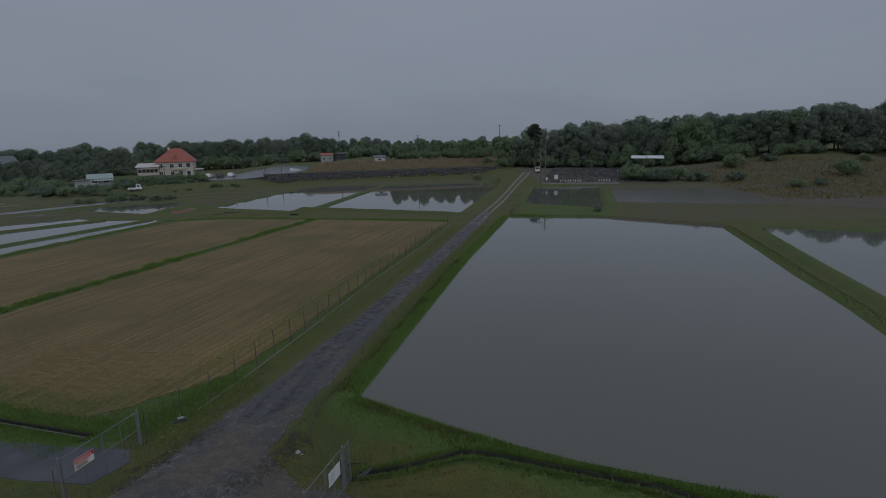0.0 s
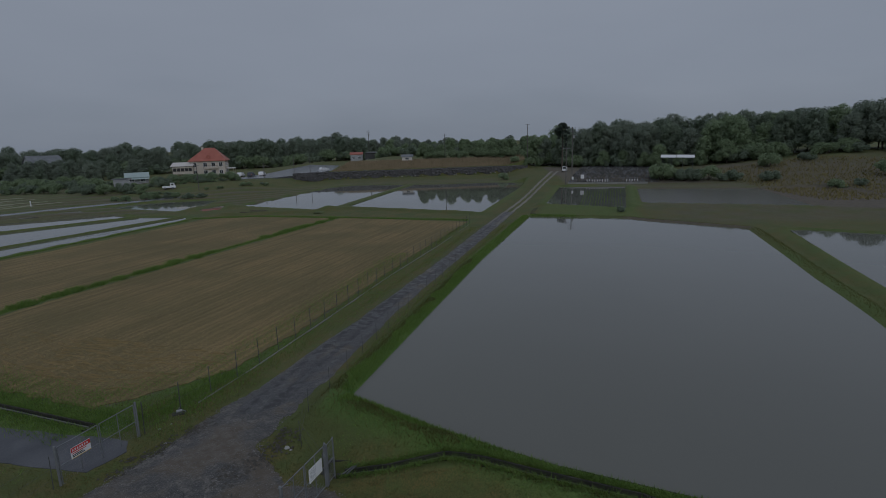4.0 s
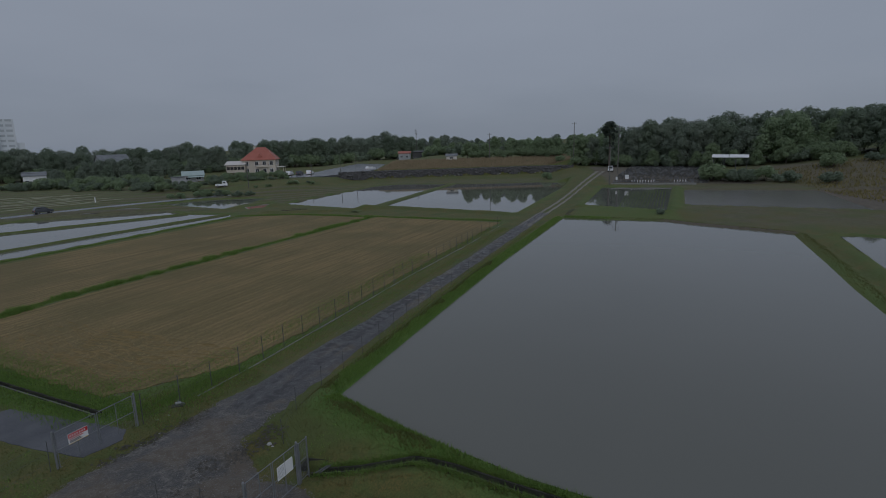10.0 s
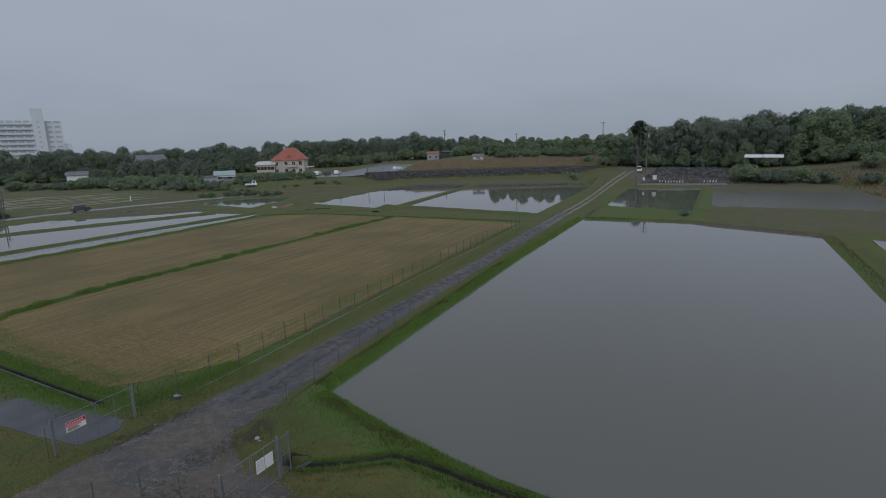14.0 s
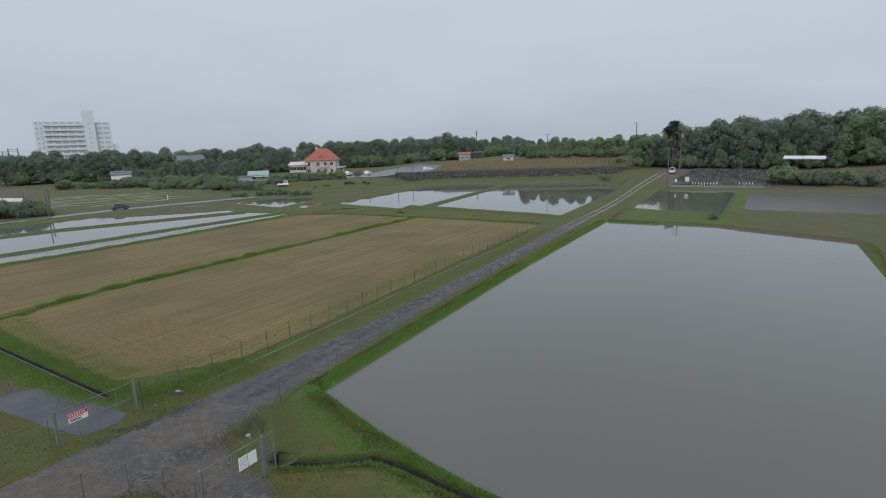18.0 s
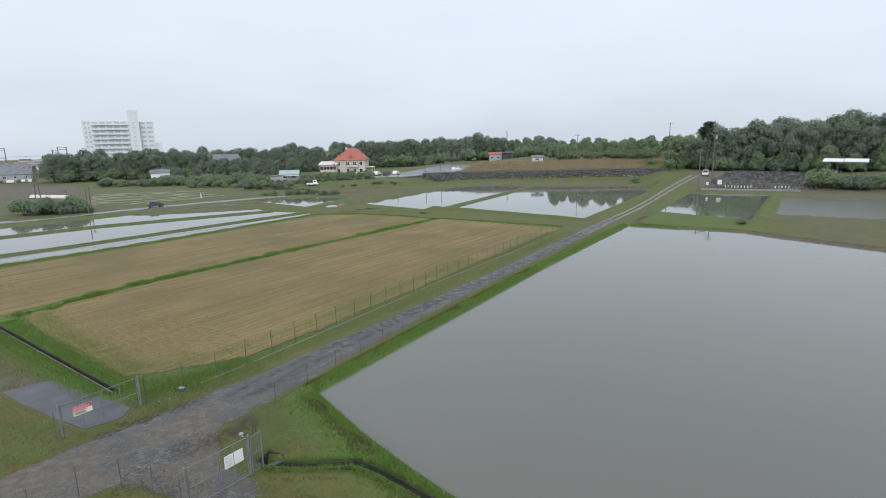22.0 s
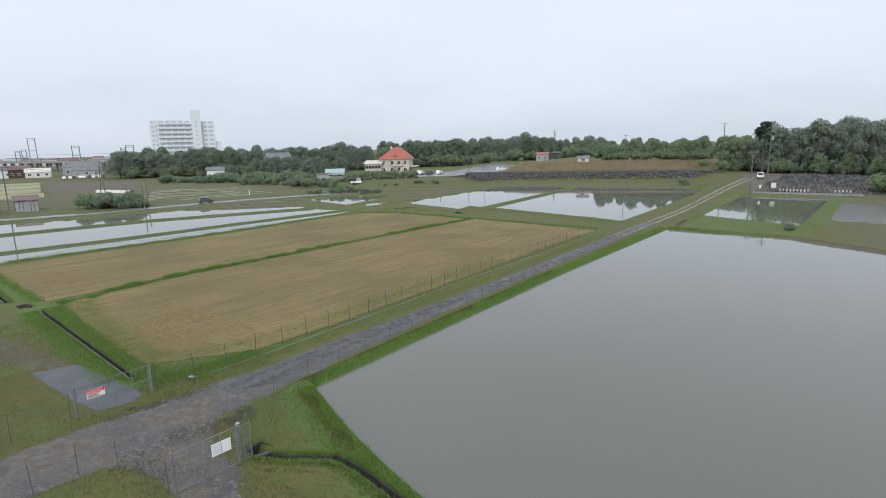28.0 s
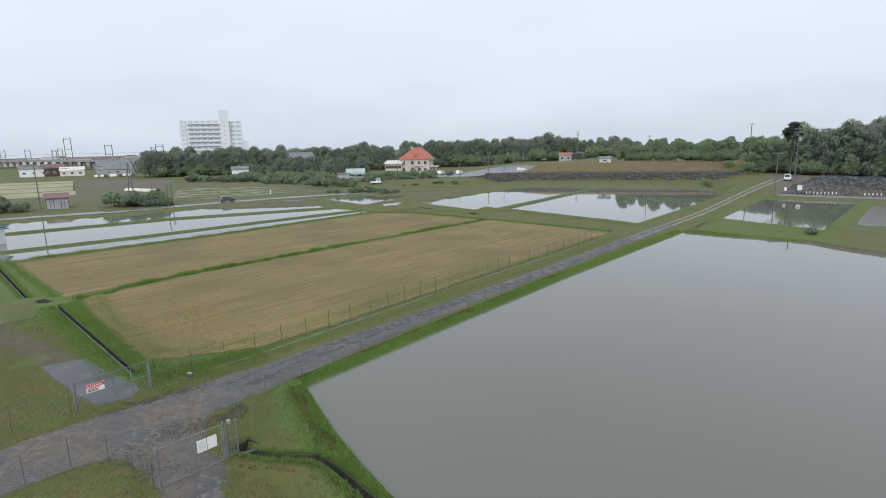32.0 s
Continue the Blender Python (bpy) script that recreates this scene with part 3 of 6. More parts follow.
def terrain(x, y):
    """Height, lushness and bare earth of the ground."""
    z, lush, earth = base_height(x, y), np.full(x.shape, 0.12), np.zeros(x.shape)
    # the corner bank beside the gate, and the verge along the big pond
    bank = poly_distance(x, y, POND_BIG)
    z = np.where(bank > 0, np.maximum(z, 1.22 - 0.45 * np.maximum(bank - 0.9, 0)), z)
    for name, poly, level in PONDS:
        d = poly_distance(x, y, poly)
        if name != "big":
            z = np.where((d > 0) & (d < 3), np.maximum(z, level + 0.25 - 0.35 * np.maximum(d - 0.8, 0)), z)
        steep = 0.45 if name == "big" else 0.55
        z = np.where(d < -0.9, level - 0.9 * steep, z)
        z = np.where((d >= -0.9) & (d < 0.5), level + steep * d, z)
        grown = (1.0 - 0.5 * ss(y, 50, 75) - 0.45 * ss(x, 14, 22)) if name == "big" else 0.40
        lush = np.maximum(lush, grown * (1 - ss(d, 0.9, 2.4)))
    lush = np.maximum(lush, 0.95 * (1 - ss(poly_distance(x, y, DITCH_LEFT, False), 0.8, 2.2)) * (y > 19))
    lush = np.maximum(lush, 0.7 * (1 - ss(poly_distance(x, y, DITCH_LEFT_FAR, False), 0.8, 2.2)))
    for poly in (FIELD_1, FIELD_2):
        d = poly_distance(x, y, poly)
        z = np.where(d < 0.3, 0.40, z)
        lush = np.maximum(lush, (0.8 - 0.35 * ss(y, 28, 36)) * (1 - ss(d, 0.5, 1.8)))
        earth = np.maximum(earth, 1.0 * (d < 0))
    d = poly_distance(x, y, ROAD_POLY)
    level = 0.41 + 0.14 * ss(y, 20, 28) + 1.55 * ss(y, 100, 158)
    z = np.where(d < 1.0, level + (z - level) * ss(d, 0.0, 1.0), z)
    lush = np.where(d < 1.2, np.minimum(lush, 0.35), lush)
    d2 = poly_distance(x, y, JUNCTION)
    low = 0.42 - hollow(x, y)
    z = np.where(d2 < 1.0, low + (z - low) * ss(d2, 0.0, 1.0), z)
    d3 = poly_distance(x, y, SLAB)
    z = np.where(d3 < 0.8, 0.42 + (z - 0.42) * ss(d3, 0.0, 0.8), z)
    brim = np.interp(x, [p[0] for p in DRAIN_RIGHT], [p[2] for p in DRAIN_RIGHT])
    for line, rim in ((DITCH_RIGHT, brim), (DITCH_LEFT, 0.40), (DITCH_LEFT_FAR, 0.40)):
        d = poly_distance(x, y, line, False)
        z = np.where(d < 0.9, rim + (np.maximum(z, rim - 0.12) - rim) * ss(d, 0.35, 0.9), z)
        z = np.where(d < 0.20, rim - 0.6, z)
    z = np.where((np.abs(x + 38.2) < 0.45) & (np.abs(y - 25.5) < 0.40), -0.15, z)
    z = np.where((np.abs(x - DRAIN_PIT[0]) < 0.42) & (np.abs(y - DRAIN_PIT[1]) < 0.42), -0.55, z)
    track = poly_distance(x, y, [(-60, 26.5), (-35.5, 20.4), (-28, 19.6), (-22, 19.1)], False)
    earth = np.maximum(earth, 0.75 * (1 - ss(track, 0.5, 1.3)))
    earth = np.maximum(earth, 0.3 * ss(y, 140, 150) * ss(-y, -176, -168) * ss(x, -52, -36) * ss(-x, -14, 0))
    earth = np.maximum(earth, (0.40 + 0.25 * np.sin(0.8 * x + 2 * np.sin(0.5 * y)) * np.sin(1.1 * y + 0.2 * x)) * ss(x, 24, 30) * ss(y, 72, 80) * ss(-y, -150, -140))
    wedge = poly_distance(x, y, [(20.8, 77.4), (23.2, 74.6), (33.2, 67.4), (34.2, 69.4), (25.5, 76.6)])
    earth = np.maximum(earth, 1 - ss(wedge, 0.0, 0.8))
    lush = np.where(wedge < 0.8, 0.0, lush)
    earth = np.maximum(earth, 0.5 * ss(-x, 110, 125) * ss(y, 60, 90) * ss(-y, -118, -104))
    # long terraced strips beyond the lane and below the house
    v = -0.5 * (x - 14) + 0.87 * (y - 4)
    band = 0.25 + 0.75 * ss(np.sin(v * 0.74 + 0.9 * np.sin(x * 0.035) + 0.5 * np.sin(v * 0.21)), 0.25, 0.85)
    dry_land = ss(np.minimum(poly_distance(x, y, POND_HOUSE), poly_distance(x, y, POND_HOUSE_SMALL)), 0.6, 2.0)
    far = dry_land * ss(v, 122, 127) * ss(-v, -232, -215) * ss(-x, 78, 92)
    earth = np.maximum(earth, far * (0.18 + 0.8 * (band - 0.25)) * (1 - 0.75 * ss(x, -110, -80)))
    lush = np.where(far > 0.2, 0.30 * (1.25 - band), lush)
    z = z + 0.35 * far * (1 - band)
    v2 = -0.45 * (x - 14) + 0.89 * (y - 4)
    band2 = ss(np.sin(v2 * 0.95), -0.3, 0.5)
    near_house = dry_land * ss(v2, 116, 122) * ss(-v2, -166, -156) * ss(-x, 40, 52) * ss(x, -110, -95)
    earth = np.maximum(earth, near_house * 0.65 * band2 * band2)
    z = z + 0.25 * near_house * band2
    terrace = poly_distance(x, y, [(28.2, 96.0), (34.6, 123), (72, 116), (70, 80), (42, 92.8)])
    z = np.where(terrace < 0, 0.93, z)
    earth = np.maximum(earth, 0.95 * (terrace < 0))
    puddle = poly_distance(x, y, PUDDLE_TERRACE)
    z = np.where(puddle < 0.4, 0.97 + 0.12 * np.maximum(puddle, -1.5), z)
    band3 = 0.5 + 0.5 * np.sin(y * 0.55 + 0.03 * x)
    earth = np.maximum(earth, 0.5 * band3 * ss(x, 34, 44) * ss(y, 66, 80) * ss(-y, -150, -140))
    brown = poly_distance(x, y, [(-193, 108), (-159, 116), (-220, 157), (-271, 147)])
    earth = np.maximum(earth, 1 - ss(brown, 0.0, 3.0))
    slope = ss(x, 55, 66) * ss(y, 92, 104) * ss(-(y + 0.95 * (x - 62)), -176, -160)
    earth = np.maximum(earth, 0.75 * slope)
    yard = ss(x, 19, 21) * ss(-x, -56, -52) * ss(y + 0.12 * (x - 21), 134.5, 136) * ss(-y, -200, -194)
    earth = np.maximum(earth, 0.9 * yard)
    between_paddies = poly_distance(x, y, [(25.3, 90.5), (34.0, 127.5)], False)
    lush = np.maximum(lush, 0.5 * (1 - ss(between_paddies, 0.8, 1.8)))
    earth = np.where(between_paddies < 1.8, earth * ss(between_paddies, 0.9, 1.8), earth)
    z = z + 0.25 * (1 - ss(between_paddies, 0.5, 1.6))
    before_right = poly_distance(x, y, [(8.5, 82.5), (24, 78.8), (24.5, 87.6), (11.2, 95)])
    lush = np.maximum(lush, 0.5 * (1 - ss(before_right, -0.5, 1.0)) * ss(poly_distance(x, y, ROAD_POLY), 0.6, 1.6))
    # low ridge before the middle paddies, humps where the dikes meet it
    ridge = poly_distance(x, y, [(-47, 92.2), (-31, 95.4), (-25.5, 99.6), (-2.0, 89.8)], False)
    z = z + 0.35 * (1 - ss(ridge, 0.3, 1.5))
    for hx, hy in ((-28.6, 96.6), (-58.3, 101.3), (-51.9, 104.2)):
        z = z + 0.5 * np.exp(-((x - hx) ** 2 + (y - hy) ** 2) / 3.0)
    lane = poly_distance(x, y, WEST_LANE, False)
    z = np.where(lane < 3.2, 0.45 + (z - 0.45) * ss(lane, 1.8, 3.2), z)
    return z, lush, earth


def height(x, y):
    return float(terrain(np.array([float(x)]), np.array([float(y)]))[0][0])


def ragged(poly, step, amount, seed):
    """The polygon with its edges broken into short uneven pieces."""
    out, r = [], np.random.default_rng(seed)
    for (ax, ay), (bx, by) in zip(poly, poly[1:] + poly[:1]):
        ln = math.dist((ax, ay), (bx, by))
        k = max(1, int(ln / step))
        for i in range(k):
            u = i / k
            x, y = ax + (bx - ax) * u, ay + (by - ay) * u
            w = noise.noise(Vector((x * 0.8, y * 0.8, seed))) * amount * 1.6 + r.normal() * amount * 0.22
            out.append((x - (by - ay) / ln * w, y + (bx - ax) / ln * w))
    return out


# ---- ground ----
def spaced(*runs):
    out = [runs[0][0]]
    for a, b, step in runs:
        out += list(np.linspace(a, b, max(2, int(round((b - a) / step)) + 1))[1:])
    return np.array(out)


gx = spaced((-2500, -500, 400), (-500, -240, 20), (-240, -160, 3), (-160, -95, 2), (-95, -38, 0.9), (-38, -15, 0.6), (-15, 12, 0.33), (12, 34, 0.7), (34, 70, 1.5), (70, 170, 5), (170, 500, 40), (500, 2500, 400))
gy = spaced((-2500, -300, 400), (-300, -40, 30), (-40, 6, 3), (6, 32, 0.33), (32, 92, 0.75), (92, 160, 0.85), (160, 215, 1.5), (215, 260, 5), (260, 600, 30), (600, 2500, 400))
GX, GY = np.meshgrid(gx, gy)
GZ, LUSH, EARTH = terrain(GX, GY)
nx, ny = len(gx), len(gy)
idx = np.arange(nx * ny).reshape(ny, nx)
quads = np.stack([idx[:-1, :-1], idx[:-1, 1:], idx[1:, 1:], idx[1:, :-1]], -1).reshape(-1, 4)
ground = fast("ground", np.stack([GX, GY, GZ], -1).reshape(-1, 3), quads, GROUND, smooth=True)
for key, values in (("lush", LUSH), ("earth", EARTH)):
    layer = ground.data.attributes.new(key, "FLOAT", "POINT")
    layer.data.foreach_set("value", values.astype(np.float32).ravel())
tagged(ground, "damp meadow ground with green and yellowed grass", "ground", kind="structure")


def sheet(name, poly, z, mat, label, category, kind="structure", thick=0.0):
    """A flat polygon, or a slab of some thickness whose top is at z."""
    bm = prism(poly, z - max(thick, 0.03), z)
    me = bpy.data.meshes.new(name)
    bm.to_mesh(me)
    bm.free()
    me.materials.append(mat)
    return tagged(new(name, me), label, category, kind=kind)


def draped(name, poly, lift, mat, label, category, step=0.3):
    """A polygon cut along a grid and laid over the ground."""
    bm = bmesh.new()
    bm.faces.new([bm.verts.new((x, y, 0)) for x, y in poly])
    bmesh.ops.triangulate(bm, faces=bm.faces[:])
    xs, ys = [p[0] for p in poly], [p[1] for p in poly]
    for axis, a, b in ((0, min(xs), max(xs)), (1, min(ys), max(ys))):
        for i in range(1, int((b - a) / step)):
            co, no = Vector((0, 0, 0)), Vector((0, 0, 0))
            co[axis], no[axis] = a + i * step, 1.0
            bmesh.ops.bisect_plane(bm, geom=bm.verts[:] + bm.edges[:] + bm.faces[:], plane_co=co, plane_no=no, dist=1e-5)
    px, py = np.array([v.co.x for v in bm.verts]), np.array([v.co.y for v in bm.verts])
    pz = terrain(px, py)[0]
    edge = poly_distance(px, py, poly)
    for v, zz, e in zip(bm.verts, pz, edge):
        v.co.z = zz + lift * min(1.0, 0.3 - e * 4)
    bmesh.ops.recalc_face_normals(bm, faces=bm.faces)
    me = bpy.data.meshes.new(name)
    bm.to_mesh(me)
    bm.free()
    for p in me.polygons:
        p.use_smooth = True
    if me.polygons[0].normal.z < 0:
        me.flip_normals()
    me.materials.append(mat)
    return tagged(new(name, me), label, category, kind="structure")


POND_LABELS = {"big": "broad flooded paddy with still grey-brown water", "terrace": "shallow flooded paddy with dark muddy water"}
for name, poly, level in PONDS:
    sheet("water_" + name, poly, level, SILT_WATER if name == "terrace" else WATER, POND_LABELS.get(name, "flooded rice paddy with still water mirroring the sky"), "water")


for line, half, top in DIKES:
    dike = thing("dike", "low straight earth dike with short grass between the paddies", "dike", kind="structure")
    for (ax, ay), (bx, by) in zip(line[:-1], line[1:]):
        k = int(math.dist((ax, ay), (bx, by)) / 1.2)
        ux, uy = (bx - ax) / math.dist((ax, ay), (bx, by)), (by - ay) / math.dist((ax, ay), (bx, by))
        vs = []
        for i in range(k + 1):
            x, y = ax + (bx - ax) * i / k, ay + (by - ay) * i / k
            wob = noise.noise(Vector((x * 0.4, y * 0.4, 2.0)))
            for s, dz in ((-half - 0.35, -0.7), (-half, 0.0), (0.0, 0.05), (half, 0.0), (half + 0.35, -0.7)):
                vs.append((x - uy * (s + 0.10 * wob), y + ux * (s + 0.10 * wob), top + dz + 0.05 * wob))
        q = np.arange((k + 1) * 5).reshape(k + 1, 5)
        seg = fast("dike_stretch", vs, np.stack([q[:-1, 1:], q[:-1, :-1], q[1:, :-1], q[1:, 1:]], -1).reshape(-1, 4), GROUND, dike, True)
        for key, value in (("lush", 0.5), ("earth", 0.2)):
            seg.data.attributes.new(key, "FLOAT", "POINT").data.foreach_set("value", np.full(len(vs), value, np.float32))


def strip(name, left, right, lift, mat, label, category, crown=0.04, n=6, step=0.8, sink=0.0):
    """A road surface between two edges, following the ground."""
    def walk_along(line, k):
        seg = [0.0]
        for a, b in zip(line[:-1], line[1:]):
            seg.append(seg[-1] + math.dist(a, b))
        u = np.linspace(0, seg[-1], k)
        return np.stack([np.interp(u, seg, [q[0] for q in line]), np.interp(u, seg, [q[1] for q in line])], -1)
    k = int(sum(math.dist(a, b) for a, b in zip(left[:-1], left[1:])) / step)
    a, b = walk_along(left, k), walk_along(right, k)
    rows = [a + (b - a) * i / n for i in range(n + 1)]
    p = np.stack(rows, 1)
    w = np.sin(np.arange(k) * 0.7) * 0.07 + np.sin(np.arange(k) * 1.9) * 0.05
    p[:, 0, 0] += w
    p[:, -1, 0] += w[::-1]
    z = terrain(p[..., 0], p[..., 1])[0] + lift
    z[:, 0] -= 0.06
    z[:, -1] -= 0.06
    z += crown * np.sin(np.linspace(0, math.pi, n + 1))[None, :]
    z -= sink * np.clip(1 - np.arange(k) / 6.0, 0, 1)[:, None]
    v = np.concatenate([p, z[..., None]], -1).reshape(-1, 3)
    q = np.arange(k * (n + 1)).reshape(k, n + 1)
    fcs = np.stack([q[:-1, :-1], q[:-1, 1:], q[1:, 1:], q[1:, :-1]], -1).reshape(-1, 4)
    return tagged(fast(name, v, fcs, mat, smooth=True), label, category, kind="structure")


def between(a, b, u):
    return [(p[0] + (q[0] - p[0]) * u, p[1] + (q[1] - p[1]) * u) for p, q in zip(a, b)]


strip("road", ROAD_L[:6], ROAD_R[:6], 0.03, GRAVEL, "wet grey gravel farm road between the paddies", "road", sink=0.09)
for u0, u1 in ((0.10, 0.36), (0.64, 0.90)):
    strip("wheel_track", between(ROAD_L, ROAD_R, u0)[4:], between(ROAD_L, ROAD_R, u1)[4:], 0.055, TRACK, "pale gravel wheel track worn into the farm road", "road", 0.01, 3)
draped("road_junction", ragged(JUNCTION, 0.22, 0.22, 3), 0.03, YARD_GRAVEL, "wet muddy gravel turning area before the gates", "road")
sheet("concrete_apron", ragged(SLAB, 0.3, 0.06, 4), 0.436, WETSLAB, "wet concrete apron under the gate", "pavement", thick=0.2)
sheet("stubble_field_1", ragged(FIELD_1, 0.4, 0.22, 5), 0.44, STUBBLE, "harvested field of tan straw stubble", "field")
sheet("stubble_field_2", ragged(FIELD_2, 0.4, 0.22, 6), 0.44, STUBBLE, "harvested field of tan straw stubble", "field")
lane_l = [(x - 1.9, y + 0.7) for x, y in WEST_LANE]
lane_r = [(x + 1.9, y - 0.7) for x, y in WEST_LANE]
strip("lane", lane_l, lane_r, 0.04, ASPHALT, "wet asphalt lane beside the paddies", "road", step=3)
# pale strips: the sky's shine on wet furrows is put into their colour
for k in range(13):
    u = k / 12
    a, b = (-119.5 - 33.3 * u, 92.7 + 24.7 * u), (-101.0 - 33 * u + 3 * math.sin(k * 2.1), 113.5 + 21.5 * u + 4 * math.sin(k * 2.1))
    strip("furrow", [a, b], [(a[0] - 0.5, a[1] + 0.35), (b[0] - 0.5, b[1] + 0.35)], 0.07 + 0.05 * (k % 2), FURROW_SHINE, "pale raised strip painted for sky shine on a wet furrow in the far fields", "ridge", step=2)

# ---- trees ----
rng = np.random.default_rng(7)


def leaf_cloud(seed, clumps, spread, per, size):
    """Many small leaf quads in clumps round the given centres."""
    r = np.random.default_rng(seed)
    c = np.repeat(np.asarray(clumps, float), per, 0)
    rad = np.repeat(spread, per) if np.ndim(spread) else np.full(len(c), spread)
    d = r.normal(size=(len(c), 3))
    d /= np.linalg.norm(d, axis=1)[:, None]
    p = c + d * (rad * r.random(len(c)) ** 0.45)[:, None] * np.array([1, 1, 0.75])
    a = r.normal(size=(len(c), 3)) * np.array([1, 1, 0.45])
    a /= np.linalg.norm(a, axis=1)[:, None]
    b = np.cross(a, r.normal(size=(len(c), 3)) * np.array([0.6, 0.6, 1.1]) + np.array([0, 0, 0.6]))
    b /= np.linalg.norm(b, axis=1)[:, None]
    s = (size * (0.6 + 0.8 * r.random(len(c))))[:, None]
    v = np.stack([p - a * s, p + b * s * 0.55, p + a * s, p - b * s * 0.55], 1).reshape(-1, 3)
    return v, np.arange(len(v)).reshape(-1, 4)


def leaf_shell(seed, lobes, n, size):
    """Leaves that clothe rounded lobes (x, y, z, radius), facing outwards, uneven, with gaps."""
    r = np.random.default_rng(seed)
    lob = np.asarray(lobes, float)
    k = r.choice(len(lob), n, p=lob[:, 3] ** 2 / (lob[:, 3] ** 2).sum())
    d = r.normal(size=(n, 3))
    d /= np.linalg.norm(d, axis=1)[:, None]
    bumps = r.normal(size=(len(lob), 7, 3))
    bumps /= np.linalg.norm(bumps, axis=2)[:, :, None]
    swell = np.clip(np.einsum("ijk,ik->ij", bumps[k], d), 0, 1).max(axis=1) ** 3
    rad = lob[k, 3] * (0.66 + 0.30 * swell + 0.16 * r.normal(size=n))
    p = lob[k, :3] + d * rad[:, None] * np.array([1, 1, 0.85])
    deep = (np.linalg.norm((p[:, None, :] - lob[None, :, :3]) / np.array([1, 1, 0.85]), axis=2) / lob[None, :, 3]).min(axis=1)
    keep = deep > 0.52
    p, d = p[keep], d[keep]
    nrm = d + r.normal(size=d.shape) * 0.45 + np.array([0, 0, 0.25])
    nrm /= np.linalg.norm(nrm, axis=1)[:, None]
    a = np.cross(nrm, r.normal(size=d.shape))
    a /= np.linalg.norm(a, axis=1)[:, None]
    b = np.cross(nrm, a)
    s = (size * (0.6 + 0.8 * r.random(len(p))))[:, None]
    v = np.stack([p - a * s, p + b * s * 0.55, p + a * s, p - b * s * 0.55], 1).reshape(-1, 3)
    return v, np.arange(len(v)).reshape(-1, 4)


def tree_model(seed, h, r, leaf, bare=0.18, leaves=7600, size=0.25):
    """trunk with limbs, crown of leafy lobes; stands at the origin."""
    q = np.random.default_rng(seed)
    tree = thing("tree", "broadleaf tree with an uneven leafy crown", "tree", group="woodland trees")
    bm = rod((0, 0, -0.4), (0.15, 0.1, h * 0.55), 0.028 * h * 0.6, 0.012 * h, 7)
    add_rod(bm, (0.15, 0.1, h * 0.53), (0.3, 0.0, h * 0.88), 0.012 * h, 0.02, 6)
    lobes = []
    for i in range(19):
        u = (i + 0.5) / 19
        an = i * 2.4 + q.random() * 0.7
        out = r * (0.74 - 0.44 * max(0.0, u - 0.25) / 0.75) * (0.75 + 0.4 * q.random())
        lobes.append((math.cos(an) * out, math.sin(an) * out, h * (0.20 + 0.64 * u), r * (0.30 + 0.15 * q.random()) * (1.1 - 0.35 * u)))
    lobes.append((0.2 * r * q.normal() * 0.5, 0.1 * r, h * 0.84, h * 0.15))
    lobes.append((0.0, 0.0, h * 0.52, r * 0.5))
    for x, y, z, lr in lobes[::2]:
        add_rod(bm, (0.1, 0.05, h * (bare + 0.12 * q.random())), (x * 0.8, y * 0.8, z), 0.008 * h, 0.02, 5)
    part("trunk", bm, BARK, tree)
    v, fcs = leaf_shell(seed, lobes, leaves, size)
    fast("crown", v, fcs, leaf, tree)
    return tree


def bush_model(seed, h, r, leaf, name="bush", label="rounded leafy bush", leaves=2600, size=0.15):
    q = np.random.default_rng(seed)
    b = thing(name, label, "bush", group="bushes beside the fields")
    bm = bmesh.new()
    lobes = []
    for i in range(13):
        an, u = i * 2.4 + q.random(), q.random()
        rr = r * (0.15 + 0.65 * u)
        c = (math.cos(an) * rr, math.sin(an) * rr, h * (0.22 + 0.52 * q.random() * (1.15 - 0.6 * u)))
        lobes.append((*c, h * (0.22 + 0.10 * q.random())))
        add_rod(bm, (0.05 * i % 0.2, 0, -0.1), c, 0.03, 0.01, 5)
    part("stem", bm, BARK, b)
    v, fcs = leaf_shell(seed, lobes, leaves, size)
    fast("foliage", v, fcs, leaf, b)
    return b


def planted(model, used, x, y, s, turn, label="", sz=None):
    m = Matrix.LocRotScale((x, y, height(x, y) - 0.05), Euler((0, 0, turn)), None)
    if not used[0]:
        ob, used[0] = model, True
        ob.matrix_world = m
    else:
        ob = copy_thing(model, m)
    ob.scale = (s, s, sz or s)
    if label:
        ob["label"] = label
    return ob


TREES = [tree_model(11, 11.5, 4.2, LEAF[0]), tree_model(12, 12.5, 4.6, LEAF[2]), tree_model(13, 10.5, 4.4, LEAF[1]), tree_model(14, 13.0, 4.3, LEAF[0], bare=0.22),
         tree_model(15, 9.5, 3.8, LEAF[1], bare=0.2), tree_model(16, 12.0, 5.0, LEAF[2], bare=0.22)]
USED = [[False] for _ in TREES]
TREE_LABEL = ["dark green broadleaf tree in the wood", "grey-green broadleaf tree in the wood", "fresh green broadleaf tree in the wood", "tall dark green broadleaf tree in the wood",
              "small fresh green broadleaf tree", "wide grey-green broadleaf tree in the wood"]


def plant(x, y, top=None, kinds=(0, 1, 2, 3, 5), low=0.0):
    """One tree whose top reaches the height top."""
    k = int(rng.choice(kinds))
    h = (11.5, 12.5, 10.5, 13.0, 9.5, 12.0)[k]
    s = ((top - height(x, y)) / h if top else 1.0) * (0.90 + 0.16 * rng.random())
    planted(TREES[k], USED[k], x, y, max(0.35, s), rng.random() * 6.28, TREE_LABEL[k], max(0.35, s) * (0.95 + 0.1 * rng.random()))


